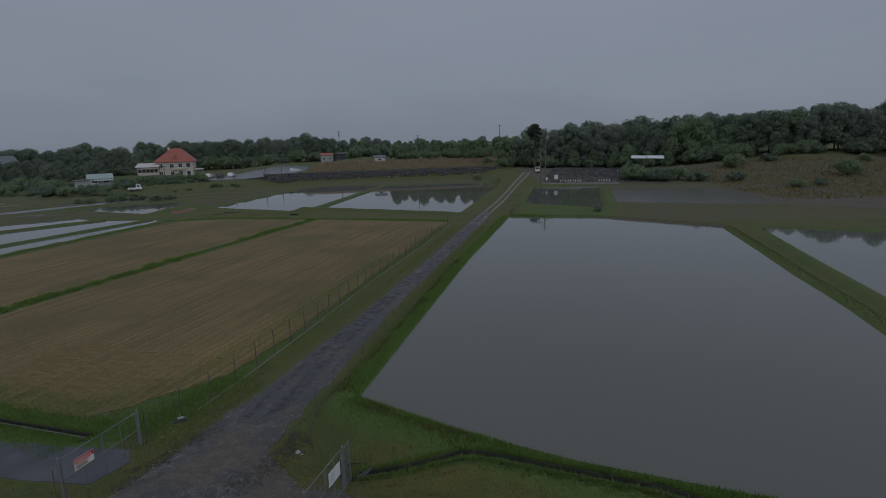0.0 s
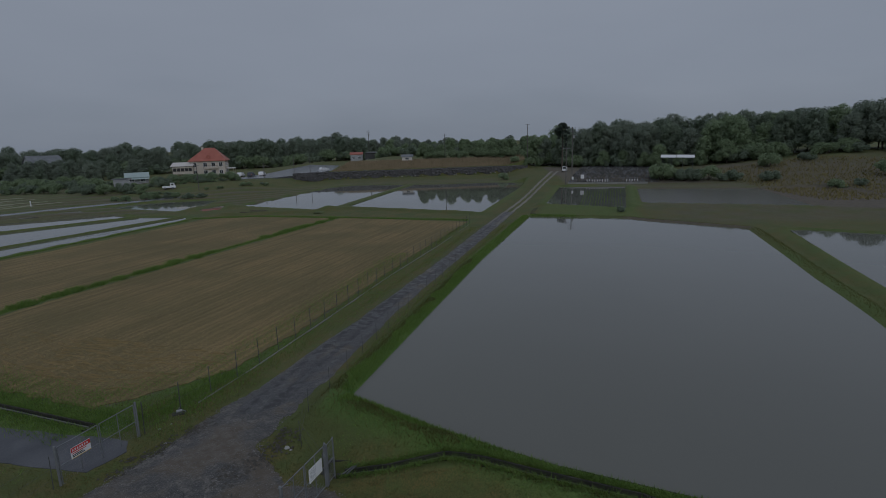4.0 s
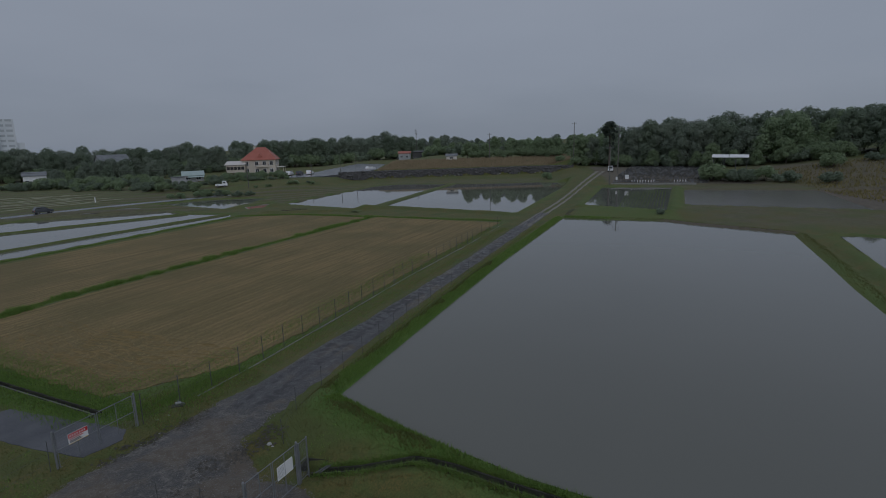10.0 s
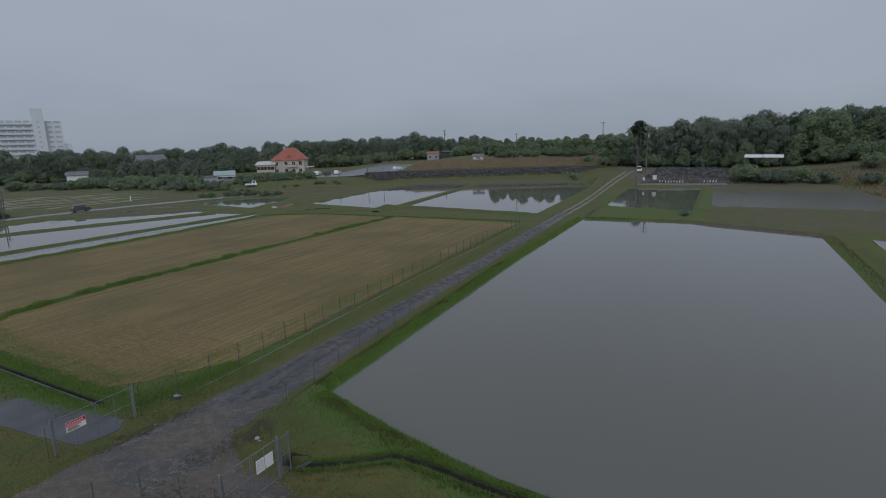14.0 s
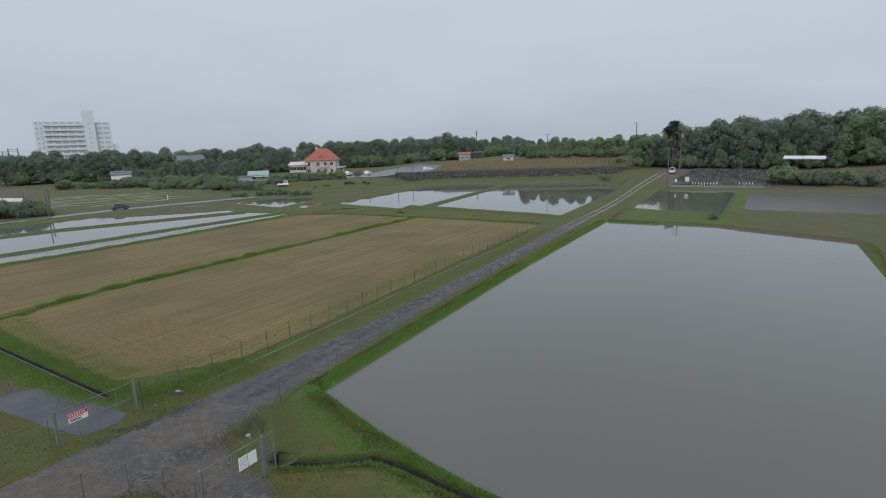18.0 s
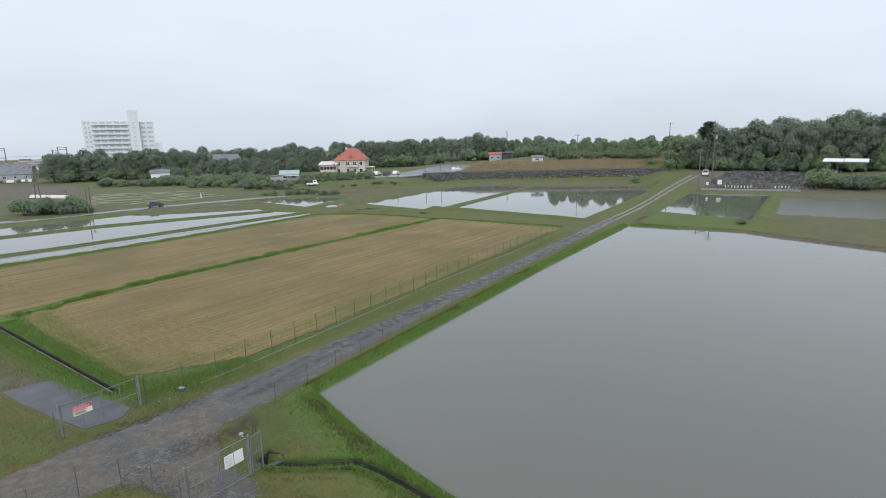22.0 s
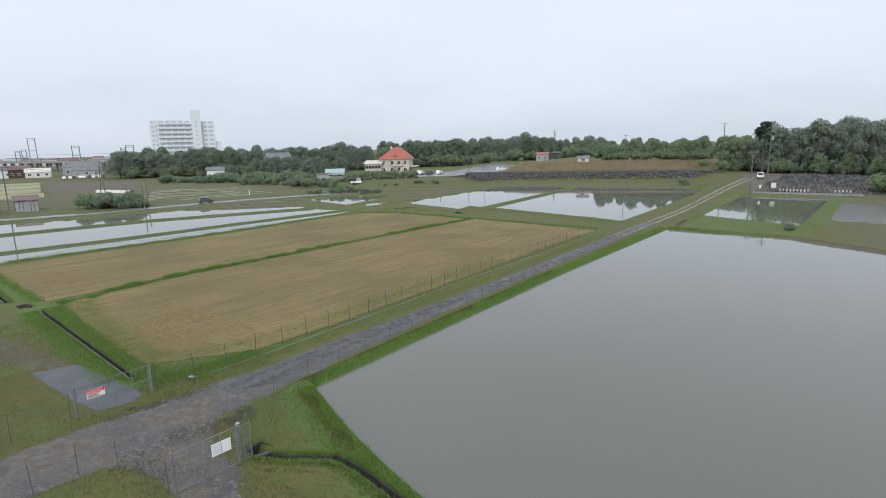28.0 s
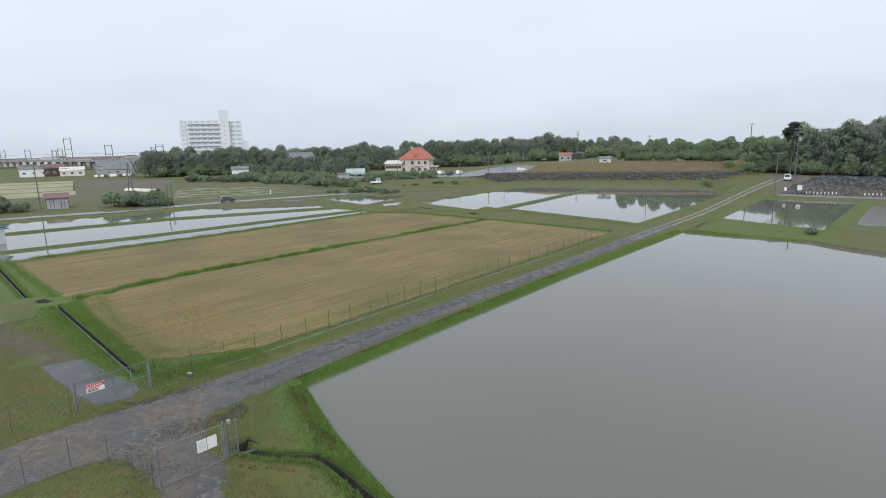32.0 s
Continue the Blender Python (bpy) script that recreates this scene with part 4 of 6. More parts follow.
def wood(line, rows, step, gap, top0, top1, kinds, seed):
    """Rows of trees behind a front line, tops between two heights along it."""
    q = np.random.default_rng(seed)
    seg = [0.0]
    for a, b in zip(line[:-1], line[1:]):
        seg.append(seg[-1] + math.dist(a, b))
    for r in range(rows):
        u = step * 0.5 * (r % 2)
        while u < seg[-1]:
            x, y = np.interp(u, seg, [p[0] for p in line]), np.interp(u, seg, [p[1] for p in line])
            d = math.hypot(x - 8, y - 2)
            x, y = x + (x - 8) / d * gap * r + q.normal() * 0.8, y + (y - 2) / d * gap * r + q.normal() * 0.8
            t = top0 + (top1 - top0) * u / seg[-1]
            plant(float(x), float(y), t + q.normal() * 0.8 - (1.5 if r == 0 else 0.0), kinds)
            u += step * (0.85 + 0.3 * q.random())


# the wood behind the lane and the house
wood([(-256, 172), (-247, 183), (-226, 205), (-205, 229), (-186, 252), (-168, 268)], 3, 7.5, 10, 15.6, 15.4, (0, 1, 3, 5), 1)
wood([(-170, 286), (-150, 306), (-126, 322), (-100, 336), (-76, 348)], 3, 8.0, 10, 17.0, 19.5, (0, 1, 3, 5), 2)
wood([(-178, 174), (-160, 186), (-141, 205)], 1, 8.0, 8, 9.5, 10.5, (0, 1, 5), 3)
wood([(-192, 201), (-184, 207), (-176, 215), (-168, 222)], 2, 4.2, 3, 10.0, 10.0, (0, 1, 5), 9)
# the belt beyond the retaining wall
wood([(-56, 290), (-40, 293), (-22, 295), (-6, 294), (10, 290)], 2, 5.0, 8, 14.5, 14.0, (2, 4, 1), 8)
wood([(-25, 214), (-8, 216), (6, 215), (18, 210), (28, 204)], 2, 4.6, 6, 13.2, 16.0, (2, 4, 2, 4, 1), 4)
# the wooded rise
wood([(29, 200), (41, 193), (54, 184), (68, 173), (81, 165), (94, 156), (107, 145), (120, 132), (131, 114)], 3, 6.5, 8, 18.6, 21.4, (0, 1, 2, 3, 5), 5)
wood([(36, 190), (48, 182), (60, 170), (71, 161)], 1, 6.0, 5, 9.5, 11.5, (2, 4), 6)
# far belts; their mist is only painted into the paled leaf colours
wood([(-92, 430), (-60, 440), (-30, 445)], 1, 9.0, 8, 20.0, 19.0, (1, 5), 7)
cedar = thing("tree", "tall dark cedar with a bare trunk and rounded crown", "tree")
qc = np.random.default_rng(31)
bm = rod((0, 0, -0.4), (0.1, 0.05, 8.0), 0.26, 0.18, 8)
add_rod(bm, (0.1, 0.05, 7.9), (0.0, 0.1, 14.2), 0.18, 0.04, 7)
tufts_at, tuft_size = [], []
for k in range(46):
    u = qc.random()
    an, rr = qc.random() * 6.28, 1.75 * math.sin(math.pi * (0.16 + 0.80 * u)) ** 0.7 * (0.45 + 0.6 * qc.random())
    tufts_at.append((math.cos(an) * rr, math.sin(an) * rr, 10.6 + 4.0 * u))
    tuft_size.append(0.45 + 0.25 * qc.random())
    if k % 3 == 0:
        add_rod(bm, (0.05, 0.08, 9.6 + 3.6 * u), tufts_at[-1], 0.05, 0.02, 5)
for k in range(12):
    an, zz = qc.random() * 6.28, 5.5 + 5.0 * qc.random()
    add_rod(bm, (0.1, 0.05, zz), (math.cos(an) * 1.1, math.sin(an) * 1.1, zz + 0.3), 0.04, 0.015, 5)
    tufts_at.append((math.cos(an) * 1.1, math.sin(an) * 1.1, zz + 0.3))
    tuft_size.append(0.3)
part("trunk", bm, BARK, cedar)
fast("crown", *leaf_cloud(31, tufts_at, np.array(tuft_size), 90, 0.20), LEAF[3], cedar)
cedar.matrix_world = pose(25.2, 182, height(25.2, 182))
cedar.scale = (1.2, 1.2, (17.4 - height(25.2, 182)) / 14.8)

BUSHES = [bush_model(41, 2.6, 2.2, LEAF[1]), bush_model(42, 2.2, 2.4, LEAF[0]), bush_model(43, 1.0, 1.0, LEAF[0], size=0.07)]
B_USED = [[False] for _ in BUSHES]


def shrub(x, y, s, k, label):
    planted(BUSHES[k], B_USED[k], x, y, s, rng.random() * 6.28, label)


for x, y, s, k in ((-117.5, 76.5, 1.6, 0), (-113, 78.5, 1.6, 1), (-109.8, 80.2, 1.5, 1), (-106.9, 82.4, 1.0, 0), (-115.2, 79.5, 1.7, 1), (-111.0, 83.0, 1.5, 0), (-131, 57, 1.5, 0), (-134, 52, 1.6, 1), (-129, 62, 1.1, 1), (-136, 60, 1.8, 1)):
    shrub(x, y, s, k, "leafy green bush beside the lane")
for x, y, s, k in ((43.4, 136.4, 1.8, 0), (46.0, 136.6, 1.2, 0), (48.6, 135.8, 1.5, 1), (51.0, 135.6, 1.4, 1), (54.4, 135.2, 1.5, 0), (58, 132, 1.3, 1), (64, 126, 1.2, 1)):
    shrub(x, y, s, k, "green bush in front of the open shelter")
for x, y, s, k in ((5.5, 168.5, 0.9, 0), (-99.5, 139, 1.3, 1), (-94, 138, 1.0, 0), (-92, 146, 1.2, 1), (-104, 137, 1.2, 0), (-86, 154, 1.0, 1), (-110, 139, 1.5, 1), (-77, 158, 0.9, 0)):
    shrub(x, y, s, k, "green bush on the slope below the house")
shrub(22.2, 85.8, 1.0, 2, "small dark bush on the paddy bank")


def thicket(line, step, s0, s1, seed, label, kinds=(0, 1)):
    q = np.random.default_rng(seed)
    for a, b in zip(line[:-1], line[1:]):
        for k in range(int(math.dist(a, b) / step)):
            u = (k + q.random()) * step / math.dist(a, b)
            shrub(a[0] + (b[0] - a[0]) * u + q.normal(), a[1] + (b[1] - a[1]) * u + q.normal(), s0 + (s1 - s0) * q.random(), int(q.choice(kinds)), label)


thicket([(27, 195), (41, 188), (56, 178), (71, 165), (86, 155), (101, 144), (116, 128)], 4.0, 1.2, 2.2, 71, "undergrowth bush at the edge of the wood")
thicket([(-26, 211), (-6, 213), (8, 212), (20, 206), (30, 199)], 3.4, 1.2, 1.9, 72, "light green bush at the edge of the wood", (0,))
thicket([(11, 195), (17, 191)], 2.4, 0.9, 1.2, 85, "light green bush at the end of the retaining wall", (0,))
thicket([(-192, 150), (-180, 160), (-166, 172), (-150, 188)], 2.4, 0.9, 1.7, 73, "scrub bush at the edge of the fields")
thicket([(-254, 169), (-246, 179), (-226, 201), (-205, 225), (-186, 248), (-166, 266)], 5.0, 2.2, 3.2, 77, "dense undergrowth at the foot of the wood")
thicket([(-172, 280), (-150, 300), (-126, 316), (-100, 330), (-74, 342)], 5.5, 2.4, 3.4, 78, "dense undergrowth at the foot of the wood")
thicket([(-58, 284), (-30, 288), (10, 284)], 4.5, 2.0, 3.0, 79, "dense light green undergrowth at the foot of the wood")
thicket([(-146, 146), (-136, 150), (-126, 152), (-118, 154)], 2.6, 0.8, 1.4, 74, "scrub bush at the edge of the fields")
thicket([(-172, 150), (-152, 162), (-136, 168), (-120, 171)], 2.4, 0.9, 1.7, 75, "scrub bush at the edge of the fields")

thicket([(-99, 152), (-92, 154), (-84, 160)], 1.5, 0.6, 1.1, 80, "low scrub bush on the slope below the house")
thicket([(-101, 163), (-98, 164), (-92, 165), (-80, 170)], 1.7, 0.6, 1.0, 81, "low scrub bush below the house wall")
thicket([(-124, 146), (-112, 147), (-100, 147), (-84, 153), (-76, 160)], 1.9, 0.3, 0.6, 82, "low scrub bush on the slope below the house")
thicket([(-120, 149), (-104, 141), (-92, 136), (-80, 133)], 2.0, 0.25, 0.55, 84, "low scrub bush on the terraces below the house")
thicket([(-90, 121.5), (-80, 125.5), (-66, 128.5)], 2.4, 0.5, 0.9, 83, "low scrub bush behind the small paddy")
thicket([(-78, 140), (-70, 146), (-62, 152)], 2.4, 0.25, 0.5, 86, "low scrub bush on the terraces below the house")

q6 = np.random.default_rng(76)
for k in range(10):
    x, y = q6.uniform(58, 118), q6.uniform(96, 150)
    if 118 < y + 0.95 * (x - 62) < 172:
        shrub(x, y, 0.7 + 0.9 * q6.random(), int(q6.choice((0, 1))), "scrub bush on the slope below the wood")

# ---- grass ----
def blades(name, pts, h, w, mat, label, lean=0.35, parent=None, seed=3, base=None):
    r = np.random.default_rng(seed)
    n = len(pts)
    z = terrain(pts[:, 0], pts[:, 1])[0] if base is None else np.full(n, base)
    a = r.random(n) * 6.28
    hh = h * (0.5 + 0.8 * r.random(n))
    side = np.stack([np.cos(a), np.sin(a), 0 * a], -1) * (w * (0.6 + 0.8 * r.random(n)))[:, None]
    tip = np.stack([r.normal(size=n) * lean * hh, r.normal(size=n) * lean * hh, hh], -1)
    p = np.stack([pts[:, 0], pts[:, 1], z - 0.02], -1)
    v = np.stack([p - side, p + side, p + tip], 1).reshape(-1, 3)
    return tagged(fast(name, v, np.arange(3 * n).reshape(-1, 3), mat), label, "grass", kind="stuff")


def near_line(line, n, width, seed, closed=False, offset=0.0):
    """Points scattered along a line; offset moves them to its left."""
    r = np.random.default_rng(seed)
    pts = np.array(line + line[:1] if closed else line, float)
    d = np.diff(pts, axis=0)
    ln = np.hypot(d[:, 0], d[:, 1])
    i = r.choice(len(ln), n, p=ln / ln.sum())
    p = pts[i] + d[i] * r.random(n)[:, None]
    nrm = np.stack([-d[i, 1], d[i, 0]], -1) / ln[i][:, None]
    return p + nrm * (offset + r.normal(size=n) * width)[:, None]


def outside(p, poly, margin=0.0):
    return p[poly_distance(p[:, 0], p[:, 1], poly) > margin]


POND_NEAR = [(17, 10), (9.8, 15.3), (4.0, 17.4), (1.8, 18.5), (-0.6, 19.8), (-4.8, 22.5), (-2.4, 35), (0.6, 50.4)]
g = outside(near_line(POND_NEAR, 42000, 0.45, 21, offset=0.55), POND_BIG, 0.02)
far_up = poly_distance(g[:, 0], g[:, 1], POND_BIG) + 0.8 * np.array([noise.noise(Vector((x * 0.5, y * 0.5, 6.1))) for x, y in g])
blades("bank_grass", g[far_up < 0.75], 0.16, 0.015, BLADE, "lush green grass on the paddy bank")
blades("bank_olive_grass", g[far_up >= 0.75], 0.11, 0.014, MEADOWBLADE, "shorter olive grass on the crown of the paddy bank", 0.6, seed=14)
g = outside(near_line([(0.6, 50.4), (7.4, 80.5), (14, 79)], 8000, 0.4, 22, offset=0.5), POND_BIG, 0.02)
blades("bank_grass_far", g, 0.16, 0.03, BLADE, "green grass on the paddy bank")
g = outside(near_line([(14, 79), (20.8, 77.2), (23.2, 74.6), (32.8, 67.2), (29.3, 52), (27.2, 43.4), (25.2, 34), (23.9, 29.2), (18.2, 10)], 9000, 0.6, 47, offset=1.0), POND_BIG, 0.1)
blades("bank_dry_grass", g, 0.12, 0.02, MEADOWBLADE, "olive and yellowed grass on the paddy bank")
g = np.concatenate([near_line(DITCH_LEFT, 11000, 0.45, 23, offset=0.9), near_line([(-16.2, 20.3), (-13.2, 21.5), (-12.2, 26)], 7000, 0.7, 24, offset=0.2), near_line(DITCH_LEFT, 6000, 0.4, 29, offset=-0.9)])
g = outside(g, FIELD_1, -0.3)
blades("ditch_grass", g, 0.17, 0.015, BLADE, "tall lush grass along the ditch")
g = near_line([(-36.4, 27.3), (-36.0, 38), (-32.1, 54), (-24.2, 86.2)], 11000, 0.30, 25)
blades("divider_grass", g, 0.20, 0.022, BLADE, "tall grass between the stubble fields")
r0 = np.random.default_rng(26)
tufts = near_line([(-36.4, 27.3), (-36.0, 38), (-32.1, 54), (-24.4, 86.2)], 46, 0.25, 27)
g = np.repeat(tufts, 220, 0) + r0.normal(size=(46 * 220, 2)) * 0.30
blades("divider_tufts", g, 0.34, 0.03, BLADE, "taller tufts of green weeds between the stubble fields", 0.5)
g = np.concatenate([near_line([(-50.5, 88), (-39.8, 89.9), (-25, 87), (-2, 81.6)], 9000, 0.4, 28), near_line([(-63, 33), (-38.8, 26.8)], 2500, 0.3, 30), near_line([(-62.6, 35), (-59.4, 46), (-56.9, 54), (-53.8, 68), (-50.2, 86)], 7000, 0.35, 48)])
blades("field_edge_grass", g, 0.22, 0.024, BLADE, "green grass along the field edge")
g = near_line([(-12.7, 19.5), (-11.0, 29.8), (-8.6, 44), (-3.0, 75)], 9000, 0.45, 31, offset=-0.2)
blades("fence_grass", g[::2], 0.15, 0.016, BLADE, "short grass along the fence")
blades("fence_dry_grass", g[1::2], 0.14, 0.016, DRYBLADE, "yellowed short grass along the fence", seed=7)
g = np.concatenate([near_line([(-17.3, 22.2), (-13.6, 26.2), (-11.9, 33), (-7.6, 57)], 9000, 0.7, 43, offset=0.55), near_line([(-35.6, 28.2), (-28, 25.2), (-22.8, 23.9), (-17.3, 22.2)], 6000, 0.6, 44, offset=0.3)])
blades("field_margin_grass", g, 0.11, 0.016, BLADE, "thin young grass growing into the stubble's margin", 0.6, base=0.44)
g = outside(near_line([(-13.6, 23.4), (-12.3, 26.2), (-11.3, 33), (-7.4, 57), (-2.6, 80)], 14000, 0.35, 49), FIELD_1, 0.0)
blades("fence_side_grass", g, 0.12, 0.016, BLADE, "short green grass between the stubble and the fence", 0.6, seed=12)
left_verge, right_verge = [(-11.2, 24.5), (-8.9, 34.2), (-5.0, 52.5), (-0.7, 75.3)], [(-6.0, 24.5), (-4.3, 36.2), (-0.9, 53.5), (3.5, 75.6)]
g = np.concatenate([near_line(left_verge, 9000, 0.45, 61), near_line(right_verge, 8000, 0.35, 62)])
g = outside(outside(g, ROAD_POLY, 0.05), POND_BIG, 0.1)
blades("verge_grass", g[::2], 0.11, 0.02, BLADE, "short green grass on the road's verge", 0.6)
blades("verge_dry_grass", g[1::2], 0.10, 0.02, DRYBLADE, "short yellowed grass on the road's verge", 0.6, seed=6)
r1 = np.random.default_rng(33)
g = np.stack([r1.uniform(-34, 14, 130000), r1.uniform(9, 25, 130000)], -1)
for poly in (JUNCTION, SLAB, ROAD_POLY, POND_BIG, FIELD_1):
    g = outside(g, poly, 0.1)
patch = np.array([noise.noise(Vector((x * 0.33, y * 0.33, 1.7))) + 0.4 * noise.noise(Vector((x * 1.4, y * 1.4, 4.2))) for x, y in g])
blades("meadow_grass", g[patch > 0.30], 0.10, 0.014, BLADE, "short damp meadow grass by the gates", 0.6)
blades("meadow_brown_grass", g[patch <= -0.28], 0.09, 0.014, BROWNBLADE, "browned grass blades by the gates", 0.6, seed=8)
blades("meadow_dry_grass", g[(patch <= 0.30) & (patch > -0.28)], 0.09, 0.014, MEADOWBLADE, "olive and yellowed grass blades by the gates", 0.6, seed=5)
g = np.concatenate([near_line(DITCH_RIGHT, 9000, 0.10, 37, offset=0.29), near_line(DITCH_RIGHT, 7000, 0.10, 38, offset=-0.30), near_line(DITCH_LEFT, 9000, 0.09, 39, offset=0.27), near_line(DITCH_LEFT, 3500, 0.08, 40, offset=-0.36), near_line(DITCH_LEFT_FAR, 6000, 0.1, 41, offset=0.36), near_line(DITCH_LEFT_FAR, 2500, 0.1, 42, offset=-0.42)])
blades("drain_grass", g, 0.16, 0.012, BLADE, "grass overhanging the drain", 0.7)
g = np.stack([r1.uniform(58, 112, 9000), r1.uniform(95, 150, 9000)], -1)
g = g[(g[:, 1] + 0.95 * (g[:, 0] - 62) < 170)]
blades("slope_grass", g, 0.5, 0.12, DRYBLADE, "rough dry grass on the slope below the wood", 0.4)
seed_rows = []
for k in range(26):
    u0 = (k + 0.5) / 26
    if u0 < 0.42:
        continue
    x0, y0, x1, y1 = 11.9 + 11.4 * u0, 96.2 - 7.2 * u0, 17.4 + 14.2 * u0, 126.4
    n = 160
    tt = r1.random(n) * (0.55 + 0.4 * u0)
    seed_rows.append(np.stack([x0 + (x1 - x0) * tt, y0 + (y1 - y0) * tt], -1))
blades("rice_seedlings", np.concatenate(seed_rows), 0.20, 0.03, BLADE, "thin rows of young rice standing in the water", 0.3, base=0.98)
g = np.stack([r1.uniform(-52, 14, 26000), r1.uniform(1.5, 26, 26000)], -1)
g[:, 1] += 174 + (g[:, 0] + 61) * 0.237
blades("dry_reeds", g, 0.75, 0.07, REED, "band of tall dry tan grass above the retaining wall", 0.25)
g = np.stack([r1.uniform(-38, -3, 46000), r1.uniform(21, 60, 46000)], -1)
g = g[poly_distance(g[:, 0], g[:, 1], FIELD_1) < -0.25]
blades("loose_straw", g, 0.05, 0.024, STRAW, "loose straw lying in rows on the stubble", 2.2, base=0.44)

RAKED = material("raked_straw", (0.150, 0.112, 0.042), (0.275, 0.196, 0.080), 1.5, 9, 0.9, 0.3, island=0.6)


def swaths(name, centre, turn, n, length, spread, seed):
    """Low uneven ridges of raked straw that curve round a field's corner."""
    r = np.random.default_rng(seed)
    vs, fcs = [], []
    for _ in range(n):
        u, w = r.normal() * spread[0], r.uniform(-1, 1) * spread[1]
        an = turn + 0.09 * r.normal() + 0.03 * u
        ca, sa = math.cos(turn), math.sin(turn)
        x, y = centre[0] + u * ca - w * sa, centre[1] + u * sa + w * ca
        k, ln, wide, tall = 8, length * (0.4 + r.random()), 0.03 + 0.045 * r.random(), 0.02 + 0.035 * r.random()
        if poly_distance(np.array([x]), np.array([y]), FIELD_1 if centre[0] > -36 else FIELD_2)[0] > -1.6:
            continue
        first = len(vs)
        for i in range(k + 1):
            f = i / k
            bend = 0.07 * math.sin(f * 3 + u) + 0.015 * r.normal()
            px, py = x + math.cos(an) * ln * (f - 0.5) - math.sin(an) * bend, y + math.sin(an) * ln * (f - 0.5) + math.cos(an) * bend
            t = math.sin(math.pi * min(max(f, 0.03), 0.97)) ** 0.5
            for s, h in ((-1, -0.01), (-0.4, 0.8), (0.35, 1.0), (1, -0.01)):
                vs.append((px - math.sin(an) * s * wide * t, py + math.cos(an) * s * wide * t, 0.442 + tall * h * t * (0.7 + 0.6 * r.random())))
        for i in range(k):
            for j in range(3):
                a = first + i * 4 + j
                fcs.append((a, a + 4, a + 5, a + 1))
    return tagged(fast(name, vs, fcs, RAKED), "low curved swaths of raked straw on the stubble", "straw", kind="stuff")


swaths("straw_swaths", (-22.0, 27.2), radians(-14), 460, 0.9, (4.6, 3.2), 51)
swaths("straw_swaths_far", (-47.5, 31.5), radians(-12), 260, 1.2, (4.5, 2.6), 52)

PEBBLE = material("grey_gravel_stones", (0.06, 0.057, 0.053), (0.30, 0.29, 0.275), 1, 10, 0.8, 0.1, island=0.7)


def pebbles(name, pts, s, mat, label, seed):
    r = np.random.default_rng(seed)
    n = len(pts)
    z = terrain(pts[:, 0], pts[:, 1])[0] + 0.022
    size = s * (0.5 + r.random(n) ** 2 * 1.6)
    base = np.array([(1, 0, 0), (-0.5, 0.87, 0), (-0.5, -0.87, 0), (0.1, 0, 0.75)])
    a = r.random(n) * 6.28
    co, si = np.cos(a)[:, None], np.sin(a)[:, None]
    v = np.stack([base[None, :, 0] * co - base[None, :, 1] * si, base[None, :, 0] * si + base[None, :, 1] * co, np.repeat(base[None, :, 2], n, 0)], -1) * size[:, None, None]
    v += np.stack([pts[:, 0], pts[:, 1], z], -1)[:, None, :]
    fcs = (np.arange(n)[:, None, None] * 4 + np.array([(0, 1, 3), (1, 2, 3), (2, 0, 3)])[None]).reshape(-1, 3)
    return tagged(fast(name, v.reshape(-1, 3), fcs, mat), label, "gravel", kind="stuff")


g = np.stack([r1.uniform(-14, -3, 34000), r1.uniform(9, 22, 34000)], -1)
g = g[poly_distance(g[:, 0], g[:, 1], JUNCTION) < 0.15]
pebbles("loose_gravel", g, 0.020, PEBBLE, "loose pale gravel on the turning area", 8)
g = near_line([(-9.3, 20), (-6.1, 35), (-2.7, 53), (2.0, 75)], 5000, 0.7, 35)
pebbles("road_gravel", g, 0.022, PEBBLE, "loose gravel on the farm road", 9)
clods = np.concatenate([near_line([(-8.6, 16.6), (-7.4, 18.6), (-7.0, 20.5)], 420, 0.35, 36), near_line([(-12.6, 16.6), (-12.3, 18.4), (-10.6, 21)], 260, 0.25, 45), near_line([(-8.9, 15.2), (-5.5, 15.4)], 200, 0.5, 46)])
pebbles("mud_clods", clods, 0.05, MUD, "dark clods of mud on the turning area", 10)

# ---- drains ----
def channel(name, line, w, depth, top, label):
    """A U-shaped concrete drain along a line."""
    d = thing(name, label, "drain", kind="structure")
    for k, (a, b) in enumerate(zip(line[:-1], line[1:])):
        u = Vector((b[0] - a[0], b[1] - a[1])).normalized()
        nrm = Vector((-u.y, u.x))
        e = 0.05 if k else 0.0
        for s in (1, -1):
            out = w + (0.05 if s > 0 else 0.08)
            q = [Vector(a) - u * e + nrm * s * w, Vector(b) + u * 0.05 + nrm * s * w, Vector(b) + u * 0.05 + nrm * s * out, Vector(a) - u * e + nrm * s * out]
            part("channel_wall", prism([(p.x, p.y) for p in q], top - depth - 0.15, top - 0.004 * k + (0.01 if s < 0 else -0.002)), DITCHMAT if s > 0 else LIP_CONCRETE, d)
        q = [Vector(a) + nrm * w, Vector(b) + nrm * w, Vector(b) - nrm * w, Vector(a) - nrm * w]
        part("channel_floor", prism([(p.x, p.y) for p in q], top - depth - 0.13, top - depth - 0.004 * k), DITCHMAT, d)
    return d


